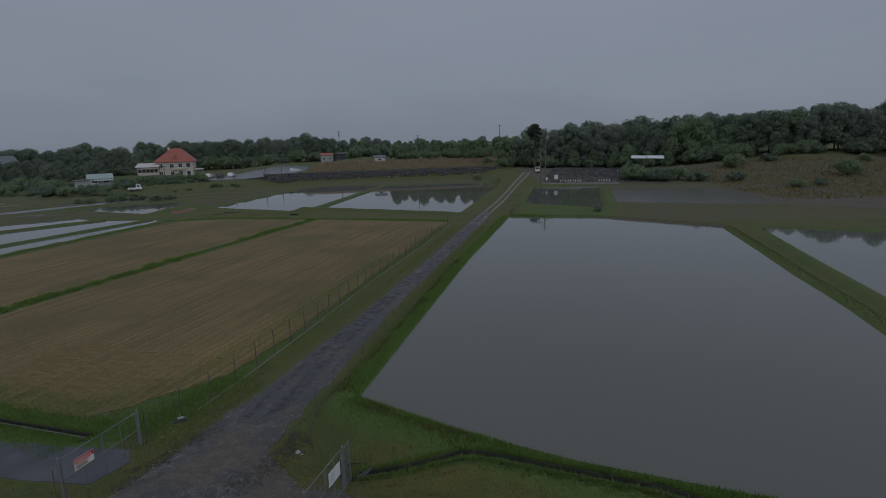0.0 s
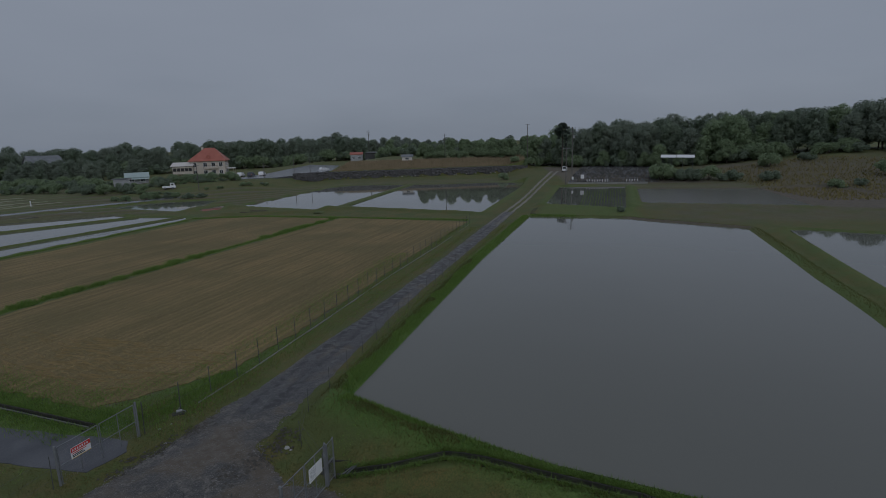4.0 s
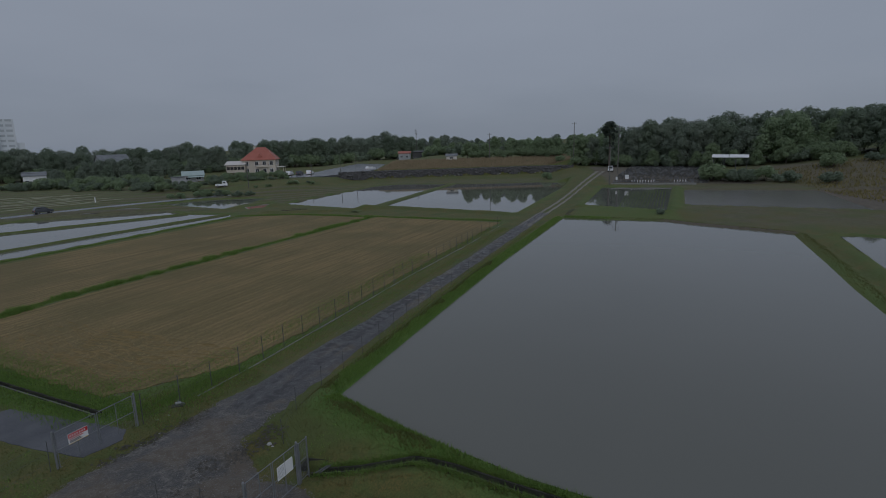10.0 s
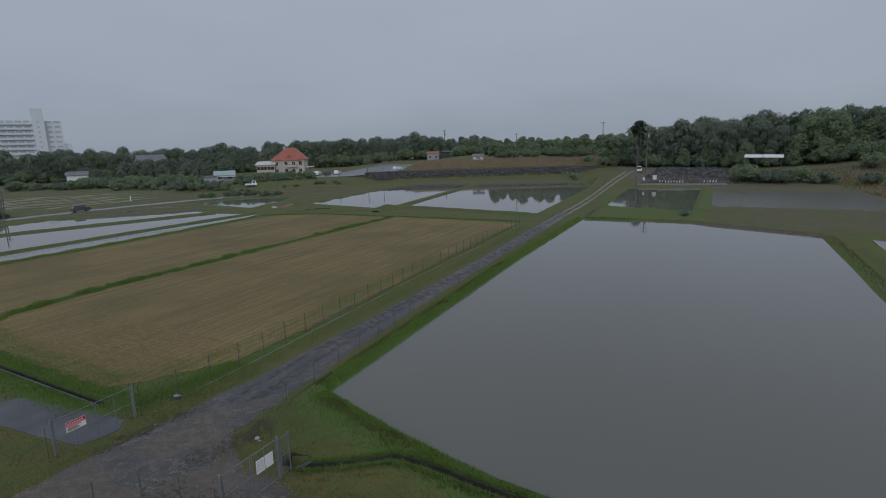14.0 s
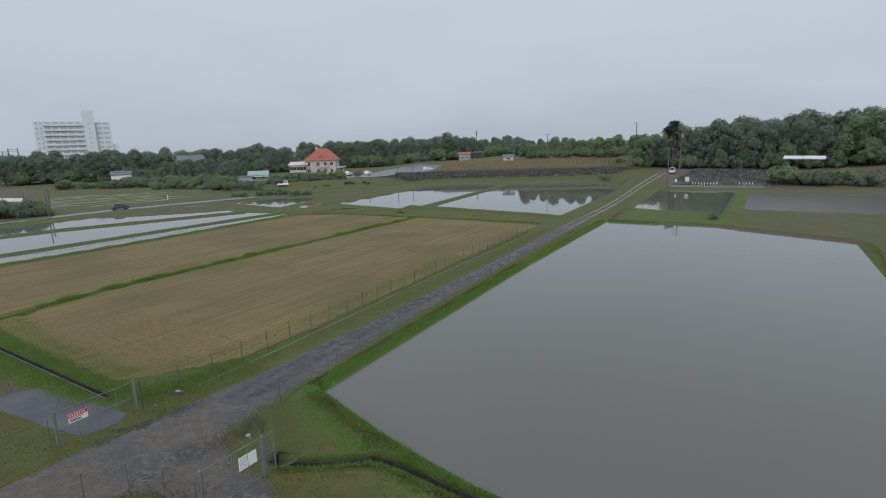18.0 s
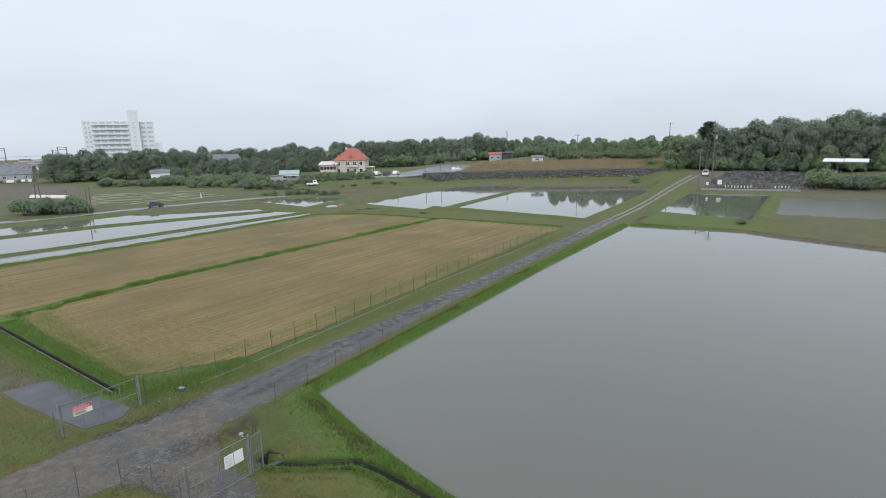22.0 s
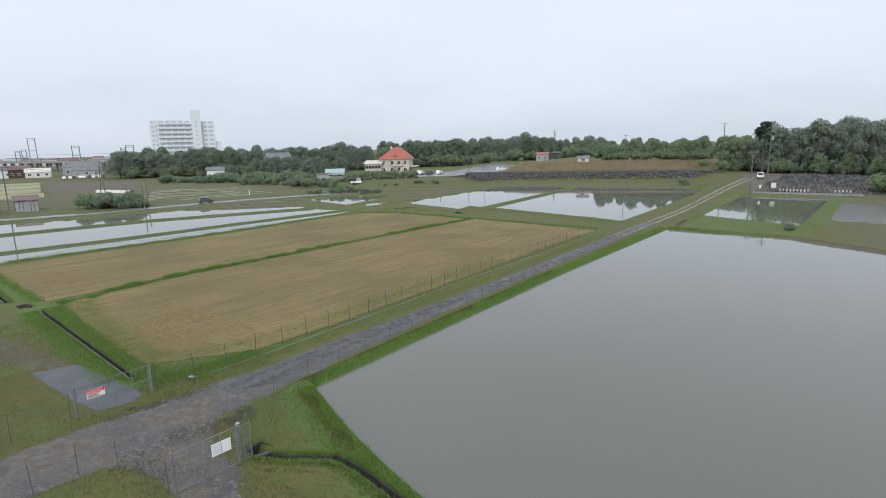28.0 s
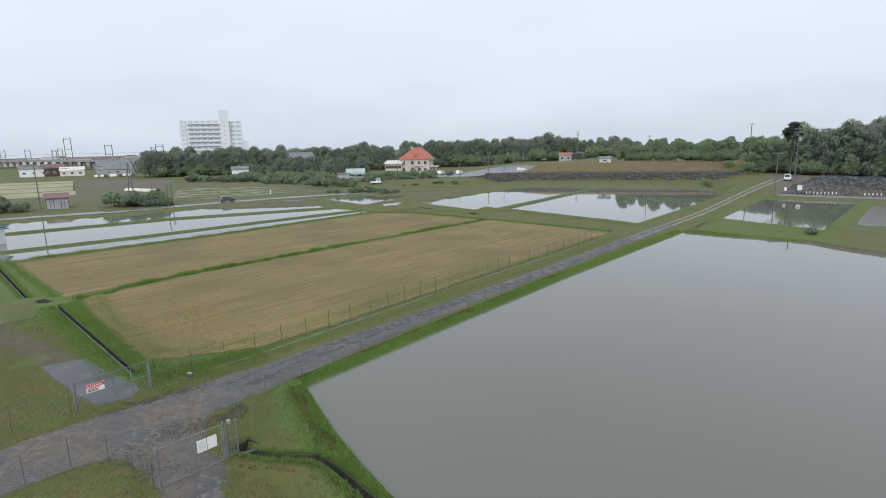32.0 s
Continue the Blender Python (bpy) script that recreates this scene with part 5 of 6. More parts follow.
drain = thing("drain", "dark concrete drain channel that climbs the bank beside the gate", "drain", kind="structure")
for (ax, ay, az), (bx, by, bz) in zip(DRAIN_RIGHT[:-1], DRAIN_RIGHT[1:]):
    u = Vector((bx - ax, by - ay)).normalized()
    nx_, ny_ = -u.y, u.x
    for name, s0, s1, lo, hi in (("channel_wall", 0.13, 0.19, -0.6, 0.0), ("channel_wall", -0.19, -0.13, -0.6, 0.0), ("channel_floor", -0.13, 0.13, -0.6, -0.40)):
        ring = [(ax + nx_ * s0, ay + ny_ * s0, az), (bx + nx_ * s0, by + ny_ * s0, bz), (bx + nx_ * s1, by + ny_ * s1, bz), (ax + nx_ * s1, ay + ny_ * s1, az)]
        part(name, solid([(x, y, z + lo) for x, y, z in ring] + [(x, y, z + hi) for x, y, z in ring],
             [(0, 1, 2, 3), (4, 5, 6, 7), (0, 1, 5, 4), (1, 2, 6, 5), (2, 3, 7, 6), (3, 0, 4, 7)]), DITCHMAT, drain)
channel("drain_left", DITCH_LEFT, 0.12, 0.45, 0.44, "narrow concrete drain channel beside the stubble field")
channel("drain_left_far", DITCH_LEFT_FAR, 0.12, 0.45, 0.44, "narrow concrete drain channel beside the stubble field")
gate_pit = thing("drain_pit", "dark open concrete pit where the drain starts beside the gate", "drain", (*DRAIN_PIT, 0))
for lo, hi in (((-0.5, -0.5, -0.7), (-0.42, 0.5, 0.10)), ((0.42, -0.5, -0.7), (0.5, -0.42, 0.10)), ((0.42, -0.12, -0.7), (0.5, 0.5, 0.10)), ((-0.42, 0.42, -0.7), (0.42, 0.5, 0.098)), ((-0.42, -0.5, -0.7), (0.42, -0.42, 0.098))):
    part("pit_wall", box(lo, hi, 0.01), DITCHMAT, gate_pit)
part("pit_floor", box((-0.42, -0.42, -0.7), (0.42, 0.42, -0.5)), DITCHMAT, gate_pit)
pit = thing("drain_pit", "open square concrete drain pit in the grass", "drain", (-38.2, 25.5, 0.3), -12)
for lo, hi in (((-0.50, -0.42, -0.4), (-0.43, 0.42, 0.24)), ((0.43, -0.42, -0.4), (0.50, 0.42, 0.24)), ((-0.43, 0.35, -0.4), (0.43, 0.42, 0.238)), ((-0.43, -0.42, -0.4), (0.43, -0.35, 0.238))):
    part("pit_wall", box(lo, hi, 0.01), DITCHMAT, pit)
part("pit_floor", box((-0.43, -0.35, -0.4), (0.43, 0.35, -0.3)), DITCHMAT, pit)


# ---- gates and fences ----
def gate(at, to, base, top, board):
    a, b = Vector(at), Vector(to)
    ln = (b - a).length
    g = thing("gate", "closed double-leaf galvanised steel mesh gate with a warning board", "gate", (a.x, a.y, base), math.degrees(math.atan2(b.y - a.y, b.x - a.x)), "steel gates")
    h = top - base
    for x in (0.0, ln):
        part("gate_post", rod((x, 0, -0.3), (x, 0, h + 0.06), 0.045, 0.045, 10), STEEL, g)
        part("post_cap", rod((x, 0, h + 0.06), (x, 0, h + 0.10), 0.05, 0.03, 10), STEEL, g)
    for k in range(2):
        x0, x1 = 0.09 + k * ln / 2 - (0.04 if k else 0), ln / 2 - 0.03 + k * (ln / 2 - 0.06)
        leaf = part("leaf_frame", add_rod(add_rod(add_rod(rod((x0, 0, 0.06), (x0, 0, h), 0.019), (x1, 0, 0.06), (x1, 0, h), 0.019), (x0, 0, h), (x1, 0, h), 0.019), (x0, 0, 0.07), (x1, 0, 0.07), 0.019), STEEL, g)
        part("rail", rod((x0, 0, h * 0.52), (x1, 0, h * 0.52), 0.018), STEEL, leaf)
        part("stile", rod(((x0 + x1) / 2, 0, 0.07), ((x0 + x1) / 2, 0, h), 0.016), STEEL, leaf)
        bm = bmesh.new()
        nw = 11
        for i in range(1, nw):
            x = x0 + (x1 - x0) * i / nw
            add_rod(bm, (x, 0.012, 0.07), (x, 0.012, h), 0.0016, None, 4)
        for i in range(1, 12):
            z = 0.07 + (h - 0.07) * i / 12
            add_rod(bm, (x0, 0.014, z), (x1, 0.014, z), 0.0016, None, 4)
        part("wire_mesh", bm, STEEL, leaf)
        part("hinge", box((x0 - 0.06 if not k else x1 - 0.02, -0.03, h * 0.75), (x0 + 0.02 if not k else x1 + 0.06, 0.03, h * 0.75 + 0.08), 0.005), STEEL, leaf)
    x0, x1, z0, z1, face, kind = board
    sign = thing("warning_sign", "white board with a red band and writing on the gate" if kind == "red" else "plain white notice board in two halves hung on the gate", "sign",
                 (a.x, a.y, base), math.degrees(math.atan2(b.y - a.y, b.x - a.x)))
    y0, y1 = (-0.045, -0.03) if face < 0 else (0.03, 0.045)
    if kind == "red":
        part("board", box((x0, y0, z0), (x1, y1, z1), 0.004), WHITE, sign)
        yy = (y0 - 0.004, y0 - 0.001) if face < 0 else (y1 + 0.001, y1 + 0.004)
        part("red_band", box((x0 + 0.01, yy[0], z0 + (z1 - z0) * 0.58), (x1 - 0.01, yy[1], z1 - 0.01)), RED, sign, "red band across the top of the board")
        y2 = (yy[0] - 0.003, yy[0] - 0.001) if face < 0 else (yy[1] + 0.001, yy[1] + 0.003)
        for i in range(7):
            u = x0 + 0.06 + (x1 - x0 - 0.12) * i / 7
            part("writing_bar", box((u, y2[0], z0 + (z1 - z0) * 0.68), (u + 0.05, y2[1], z0 + (z1 - z0) * 0.86)), WHITE, sign, "pale bar of unreadable writing")
        for row, (w, zz) in enumerate(((0.80, 0.46), (0.62, 0.30), (0.70, 0.17))):
            part("writing_bar", box((x0 + 0.05, yy[0], z0 + (z1 - z0) * zz - 0.018), (x0 + 0.05 + (x1 - x0 - 0.1) * w, yy[1], z0 + (z1 - z0) * zz + 0.018)), BLACK if row else RED, sign, "bar of unreadable writing")
        part("edge_stripe", box((x0 + 0.01, yy[0], z0 + 0.006), (x1 - 0.01, yy[1], z0 + 0.022)), YELLOW, sign, "yellow stripe along the board's foot")
    else:
        xm = (x0 + x1) / 2
        for p0, p1 in ((x0, xm - 0.012), (xm + 0.012, x1)):
            part("board", box((p0, y0, z0), (p1, y1, z1), 0.004), WHITE, sign)
        for i in range(9):
            zz = z1 - 0.06 - i * (z1 - z0 - 0.1) / 9
            part("writing_bar", box((x0 + 0.04, y0 - 0.003, zz - 0.006), (xm - 0.06, y0 - 0.001, zz + 0.006)), GREYWALL, sign, "faint grey bar of unreadable writing")
    return g


gate((-14.2, 16.25), (-13.44, 19.63), 0.28, 1.87, (0.52, 1.31, 0.83, 1.27, -1, "red"))
gate((-5.09, 14.66), (-4.44, 17.18), 0.03, 1.70, (1.50, 2.31, 0.83, 1.36, -1, "white"))
wing = thing("fence_wing", "narrow steel mesh panel that closes the gap beside the gate", "fence", (-4.40, 17.26, 0.03), 80)
for x in (0.0, 0.5):
    part("post", rod((x, 0, -0.3), (x, 0, 1.66), 0.03, 0.03, 8), STEEL, wing)
for zz in (0.1, 0.85, 1.62):
    part("rail", rod((0, 0, zz), (0.5, 0, zz), 0.016, None, 6), STEEL, wing)
bm = bmesh.new()
for i in range(1, 6):
    add_rod(bm, (0.5 * i / 6, 0, 0.1), (0.5 * i / 6, 0, 1.62), 0.004, None, 4)
for i in range(1, 15):
    add_rod(bm, (0, 0.006, 0.1 + 1.52 * i / 15), (0.5, 0.006, 0.1 + 1.52 * i / 15), 0.004, None, 4)
part("wire_mesh", bm, STEEL, wing)


def fence(name, line, step, h, mat, r, wires, label, net=True):
    """Slim posts with wires along a line of the plan."""
    f = thing(name, label, "fence", kind="structure")
    seg = [0.0]
    for a, b in zip(line[:-1], line[1:]):
        seg.append(seg[-1] + math.dist(a, b))
    n = int(seg[-1] / step)
    tops, q = [], np.random.default_rng(len(line) + n)
    for i in range(n + 1):
        u = seg[-1] * i / n
        x, y = float(np.interp(u, seg, [p[0] for p in line])), float(np.interp(u, seg, [p[1] for p in line]))
        z = height(x, y)
        dx, dy = q.normal() * 0.02, q.normal() * 0.02
        part("post", rod((x, y, z - 0.3), (x + dx, y + dy, z + h * (0.96 + 0.06 * q.random())), r, r, 6), mat, f)
        tops.append((x, y, z))
    for k in wires:
        bm = bmesh.new()
        for (x, y, z), (x2, y2, z2) in zip(tops[:-1], tops[1:]):
            add_rod(bm, (x, y, z + h * k), (x2, y2, z2 + h * k), 0.004, None, 3)
        part("wire", bm, mat, f)
    return f


FENCE_FIELD = [(-13.35, 19.85), (-12.55, 22.5), (-11.6, 26.5), (-9.8, 36), (-8.0, 46), (-5.0, 60), (-1.6, 78)]
fence("field_fence", FENCE_FIELD, 1.9, 1.5, DARKPOST, 0.021, (0.12, 0.45, 0.75, 0.97), "slim steel post fence with wires along the road")
fence("west_gate_fence", [(-14.28, 16.0), (-14.6, 13.2), (-14.9, 9)], 1.9, 1.35, DARKPOST, 0.014, (0.3, 0.6, 0.95), "slim steel post fence beside the gate")
fence("island_fence", [(-9.5, 9), (-9.4, 12.2), (-9.2, 13.9), (-8.4, 14.5), (-6.9, 14.6), (-5.22, 14.5)], 1.5, 1.3, DARKPOST, 0.014, (0.05, 0.35, 0.65, 0.95), "slim steel post fence round the grass corner")
fence("pond_fence", [(-4.7, 17.6), (-5.8, 18.6), (-6.7, 20.4), (-6.0, 26), (-4.4, 37.5), (-1.0, 55)], 2.2, 1.15, DARKPOST, 0.013, (0.5, 0.95), "thin low post fence between the road and the paddy")
edging = thing("fence_foot_board", "pale corrugated sheet along the fence foot", "edging", kind="structure")
for a, b in zip(FENCE_FIELD[1:-1], FENCE_FIELD[2:]):
    u = Vector((b[0] - a[0], b[1] - a[1])).normalized() * 0.02
    nrm = Vector((-u.y, u.x))
    q = [(a[0] + nrm.x, a[1] + nrm.y), (b[0] + nrm.x, b[1] + nrm.y), (b[0] - nrm.x, b[1] - nrm.y), (a[0] - nrm.x, a[1] - nrm.y)]
    part("sheet", prism([(x + 0.12, y) for x, y in q], height(*a) - 0.1, height(*a) + 0.06), CONCRETE, edging)

sluice = thing("field_sluice", "short dark sluice channel in the paddy bank", "drain", kind="structure")
for a, b in (((8.9, 83.8), (8.3, 88.3)), ((8.3, 88.3), (9.4, 92.6))):
    for s in (-0.2, 0.2):
        bm = bmesh.new()
        last = None
        for i in range(6):
            x, y = a[0] + (b[0] - a[0]) * i / 5 + s, a[1] + (b[1] - a[1]) * i / 5
            p = (x, y, height(x, y) + 0.03)
            if last:
                add_rod(bm, last, p, 0.05, None, 6)
            last = p
        part("sluice_wall", bm, DITCHMAT, sluice)
q8 = np.random.default_rng(18)
for x, y in ((-43.6, 94.2), (-42.6, 95.6), (-44.6, 95.8), (-43.4, 97.6), (-42.0, 97.2)):
    pl = thing("plank", "dark weathered board lying on the grassy bank", "plank", (x, y, height(x, y) + 0.05), -20 + 20 * q8.random(), "boards on the bank")
    part("board", box((-1.1, -0.16, -0.05), (1.1, 0.16, 0.05), 0.01), DARKWOOD, pl)

# a pump with its hose by the road, planks at the drain
pump = thing("pump", "small pale pump lying by the fence on a concrete pad", "pump", (-12.75, 21.5, height(-12.75, 21.5)), 25)
pump.scale = (0.75, 0.75, 0.75)
part("pad", box((-0.42, -0.22, -0.1), (0.36, 0.24, 0.05), 0.02), DITCHMAT, pump)
part("tank", rod((-0.16, 0, 0.19), (0.16, 0.03, 0.19), 0.085, 0.07, 12), GREYWALL, pump)
part("outlet", add_rod(rod((0.16, 0.03, 0.19), (0.34, 0.08, 0.07), 0.035), (0, 0, 0.28), (0, 0.02, 0.40), 0.035, 0.03), STEEL, pump)
part("foot", box((-0.18, -0.1, 0.05), (0.18, 0.1, 0.09), 0.01), DARKPOST, pump)
for i, (x, y, t) in enumerate(((-3.80, 17.93, 62), (-3.68, 17.95, 66))):
    pl = thing("plank", "short grey plank laid across the drain", "plank", (x, y, 0.24), t, "planks over the drain")
    part("board", box((-0.36, -0.035, 0.0), (0.36, 0.035, 0.025), 0.005), DARKPOST, pl)
rocks = [(-6.75, 19.2, 0.12), (-6.55, 19.1, 0.07), (-12.9, 20.2, 0.07), (-12.6, 20.6, 0.06), (-12.0, 19.2, 0.06)]
for x, y, s in rocks:
    st = thing("stone", "pale loose stone lying in the grass", "stone", (x, y, height(x, y)), 37 * x, "loose stones")
    bm = bmesh.new()
    bmesh.ops.create_icosphere(bm, subdivisions=2, radius=s)
    for v in bm.verts:
        v.co += v.co.normalized() * s * 0.35 * noise.noise(v.co * 4 / s * 0.4 + Vector((x, y, 0)))
        v.co.z *= 0.55
    part("body", bm, PALESTONE, st)


# ---- buildings ----
def window(parent, m, w, h, frame_mat=None, depth=0.10):
    """A framed window with its pane, sill and mullion on a wall; m puts its lower middle, its outside faces -y."""
    bm = box((-w / 2, -0.04, 0), (w / 2, depth, h))
    bm.transform(m)
    pane = part("pane", bm, GLASSDARK, parent)
    bm = bmesh.new()
    t = 0.09
    for lo, hi in (((-w / 2 - t, -0.08, -t), (-w / 2, 0.02, h + t)), ((w / 2, -0.08, -t), (w / 2 + t, 0.02, h + t)), ((-w / 2, -0.08, h), (w / 2, 0.02, h + t)), ((-w / 2, -0.11, -t), (w / 2, 0.02, 0)), ((-0.03, -0.07, 0), (0.03, 0.0, h))):
        add_box(bm, lo, hi)
    bm.transform(m)
    part("window_frame", bm, frame_mat or WHITE, pane)
    return pane


def hip_roof(x0, x1, y0, y1, z, ztop, ridge, over=0.5, thick=0.18):
    """A hipped roof as one solid with a flat soffit; ridge: its two ends along x."""
    x0, x1, y0, y1 = x0 - over, x1 + over, y0 - over, y1 + over
    ym = (y0 + y1) / 2
    v = [(x0, y0, z), (x1, y0, z), (x1, y1, z), (x0, y1, z), (x0, y0, z + thick), (x1, y0, z + thick), (x1, y1, z + thick), (x0, y1, z + thick), (ridge[0], ym, ztop), (ridge[1], ym, ztop)]
    return solid(v, [(0, 1, 2, 3), (0, 1, 5, 4), (1, 2, 6, 5), (2, 3, 7, 6), (3, 0, 4, 7), (4, 5, 9, 8), (5, 6, 9), (6, 7, 8, 9), (7, 4, 8)])


def gable_roof(x0, x1, y0, y1, z, ztop, over=0.4, thick=0.15):
    x0, x1, y0, y1 = x0 - over, x1 + over, y0 - over, y1 + over
    ym = (y0 + y1) / 2
    v = [(x0, y0, z), (x0, ym, ztop), (x0, y1, z), (x1, y0, z), (x1, ym, ztop), (x1, y1, z)]
    v += [(a, b, c - thick) for a, b, c in v]
    return solid(v, [(0, 3, 4, 1), (1, 4, 5, 2), (6, 7, 10, 9), (7, 8, 11, 10), (0, 1, 7, 6), (1, 2, 8, 7), (3, 9, 10, 4), (4, 10, 11, 5), (0, 6, 9, 3), (2, 5, 11, 8)])


# the red-roofed house
hz = height(-95, 182)
house = thing("house", "two-storey cream house with a steep red hipped roof", "house", (-96.6, 181.2, hz), 20)
part("wall", box((-6.0, -4.2, -0.6), (5.2, 5.2, 5.5)), CREAM, house)
roof = part("roof", hip_roof(-6.0, 5.2, -4.2, 5.2, 5.3, 9.8, (-1.5, 1.6), 0.6), REDTILE, house, "steep red tiled hipped roof")
part("dormer", solid([(-0.9, -3.9, 6.4), (0.9, -3.9, 6.4), (0, -3.9, 7.7), (0, -0.9, 7.7), (-0.9, -1.9, 6.5), (0.9, -1.9, 6.5)], [(0, 1, 2), (0, 2, 3, 4), (1, 5, 3, 2), (0, 4, 5, 1), (4, 3, 5)]), REDTILE, roof)
part("chimney", box((-2.6, 0.2, 7.2), (-1.9, 0.9, 10.2), 0.03), CREAM, roof)
for x in (-4.6, -1.2, 1.4, 3.8):
    for z in (0.9, 3.5):
        window(house, pose(x, -4.2, z), 1.1, 1.3)
for y in (-2.2, 0.6, 3.4):
    for z in (0.9, 3.5):
        window(house, pose(5.2, y, z, 0, 0, 90), 1.0, 1.3)
        window(house, pose(-6.0, y, z, 0, 0, -90), 1.0, 1.3)
balcony = part("balcony", box((-1.6, -5.2, 2.8), (3.0, -4.2, 2.95)), CREAM, house)
part("balcony_rail", add_rod(add_rod(rod((-1.6, -5.15, 3.8), (3.0, -5.15, 3.8), 0.04), (-1.6, -5.15, 2.9), (-1.6, -5.15, 3.8), 0.04), (3.0, -5.15, 2.9), (3.0, -5.15, 3.8), 0.04), DARKWOOD, balcony)
porch = part("porch_roof", box((5.2, -3.0, 2.5), (8.0, 3.0, 2.75), 0.03), CANOPY, house)
for y in (-2.8, 2.8):
    part("porch_post", rod((7.7, y, -0.4), (7.7, y, 2.5), 0.09), CREAM, porch)
annexe = part("annexe", box((-11.2, -6.4, 1.3), (-5.0, -2.2, 3.9)), CREAM, house, "cream annexe raised on dark posts")
part("annexe_roof", solid([(-11.7, -6.9, 3.9), (-4.6, -6.9, 3.9), (-4.6, -1.8, 5.0), (-11.7, -1.8, 5.0), (-11.7, -6.9, 4.05), (-4.6, -6.9, 4.05), (-4.6, -1.8, 5.15), (-11.7, -1.8, 5.15)],
     [(0, 1, 2, 3), (4, 5, 6, 7), (0, 1, 5, 4), (1, 2, 6, 5), (2, 3, 7, 6), (3, 0, 4, 7)]), CANOPY, annexe, "pale sloping sheet roof")
for i in range(5):
    window(house, pose(-10.5 + i * 1.2, -6.4, 2.3), 0.85, 0.9, DARKWOOD)
for x in (-11.0, -9.1, -7.2, -5.3):
    for y in (-6.1, -2.5):
        part("stilt", box((x - 0.12, y - 0.12, -2.0), (x + 0.12, y + 0.12, 1.3)), DARKWOOD, annexe)


def small_house(name, label, at, turn, w, d, h, rise, wall, roof_mat, windows=3, hip=False, group=""):
    hs = thing(name, label, "house" if "house" in name else "shed", at, turn, group)
    part("wall", box((-w / 2, -d / 2, -0.6), (w / 2, d / 2, h)), wall, hs)
    if hip:
        part("roof", hip_roof(-w / 2, w / 2, -d / 2, d / 2, h, h + rise, (-w * 0.25, w * 0.25)), roof_mat, hs)
    else:
        part("roof", gable_roof(-w / 2, w / 2, -d / 2, d / 2, h, h + rise), roof_mat, hs)
        for s in (-1, 1):
            part("gable", solid([(s * w / 2, -d / 2, h), (s * w / 2, d / 2, h), (s * w / 2, 0, h + rise - 0.16), (s * (w / 2 - 0.1), -d / 2, h), (s * (w / 2 - 0.1), d / 2, h), (s * (w / 2 - 0.1), 0, h + rise - 0.16)],
                 [(0, 1, 2), (3, 4, 5), (0, 1, 4, 3), (1, 2, 5, 4), (2, 0, 3, 5)]), wall, hs)
    for i in range(windows):
        window(hs, pose(-w / 2 + w * (i + 0.5) / windows, -d / 2, h * 0.35), min(1.3, w / windows * 0.5), min(1.1, h * 0.35))
    return hs


# sheds round the paddies
z = height(-106, 157)
green = small_house("shed", "grey board shed with a pale green sheet roof among bushes", (-107.6, 156.6, z), 36, 6.0, 4.5, 2.0, 1.3, GREYWALL, GREENROOF, 2)
lean = part("lean_to", box((-6.4, -1.6, -0.6), (-3.0, 1.6, 1.5)), GREYWALL, green)
part("lean_to_roof", box((-6.8, -2.0, 1.5), (-2.9, 2.0, 1.65), 0.02), GREYTILE, lean)
part("awning", solid([(-1.5, -3.6, 1.35), (3.2, -3.6, 1.35), (3.2, -2.3, 1.75), (-1.5, -2.3, 1.75), (-1.5, -3.6, 1.42), (3.2, -3.6, 1.42), (3.2, -2.3, 1.82), (-1.5, -2.3, 1.82)],
     [(0, 1, 2, 3), (4, 5, 6, 7), (0, 1, 5, 4), (1, 2, 6, 5), (2, 3, 7, 6), (3, 0, 4, 7)]), GREENROOF, green)
z = height(-129, 69.5)
brown = thing("shed", "pale board shed with a rust-brown sheet roof beside the lane", "shed", (-129.0, 69.6, z), 66)
brown.scale = (0.92, 0.92, 0.92)
part("wall", box((-2.4, -1.9, -0.5), (2.4, 1.9, 2.7)), GREYWALL, brown)
part("roof", solid([(-2.8, -2.4, 2.75), (2.8, -2.4, 2.75), (2.8, 2.3, 3.75), (-2.8, 2.3, 3.75), (-2.8, -2.4, 2.9), (2.8, -2.4, 2.9), (2.8, 2.3, 3.9), (-2.8, 2.3, 3.9)],
     [(0, 1, 2, 3), (4, 5, 6, 7), (0, 1, 5, 4), (1, 2, 6, 5), (2, 3, 7, 6), (3, 0, 4, 7)]), BROWNROOF, brown, "rust-brown sheet roof")
for x in (-2.35, -1.5, 1.5, 2.3):
    part("batten", box((x - 0.05, -1.95, 0.0), (x + 0.05, -1.88, 2.7)), DARKWOOD, brown)
door = part("door", box((-0.7, -1.97, 0.0), (0.7, -1.88, 2.1), 0.01), GREYWALL, brown)
part("door_frame", add_box(box((-0.82, -1.99, 0), (-0.7, -1.86, 2.2)), (0.7, -1.99, 0), (0.82, -1.86, 2.2)), DARKWOOD, door)

blue = small_house("shed", "small white shed with a turquoise sheet roof at the paddy's end", (-82.4, 37.4, -0.2), 25, 4.6, 3.6, 2.5, 0.9, WHITE, BLUEROOF, 1)

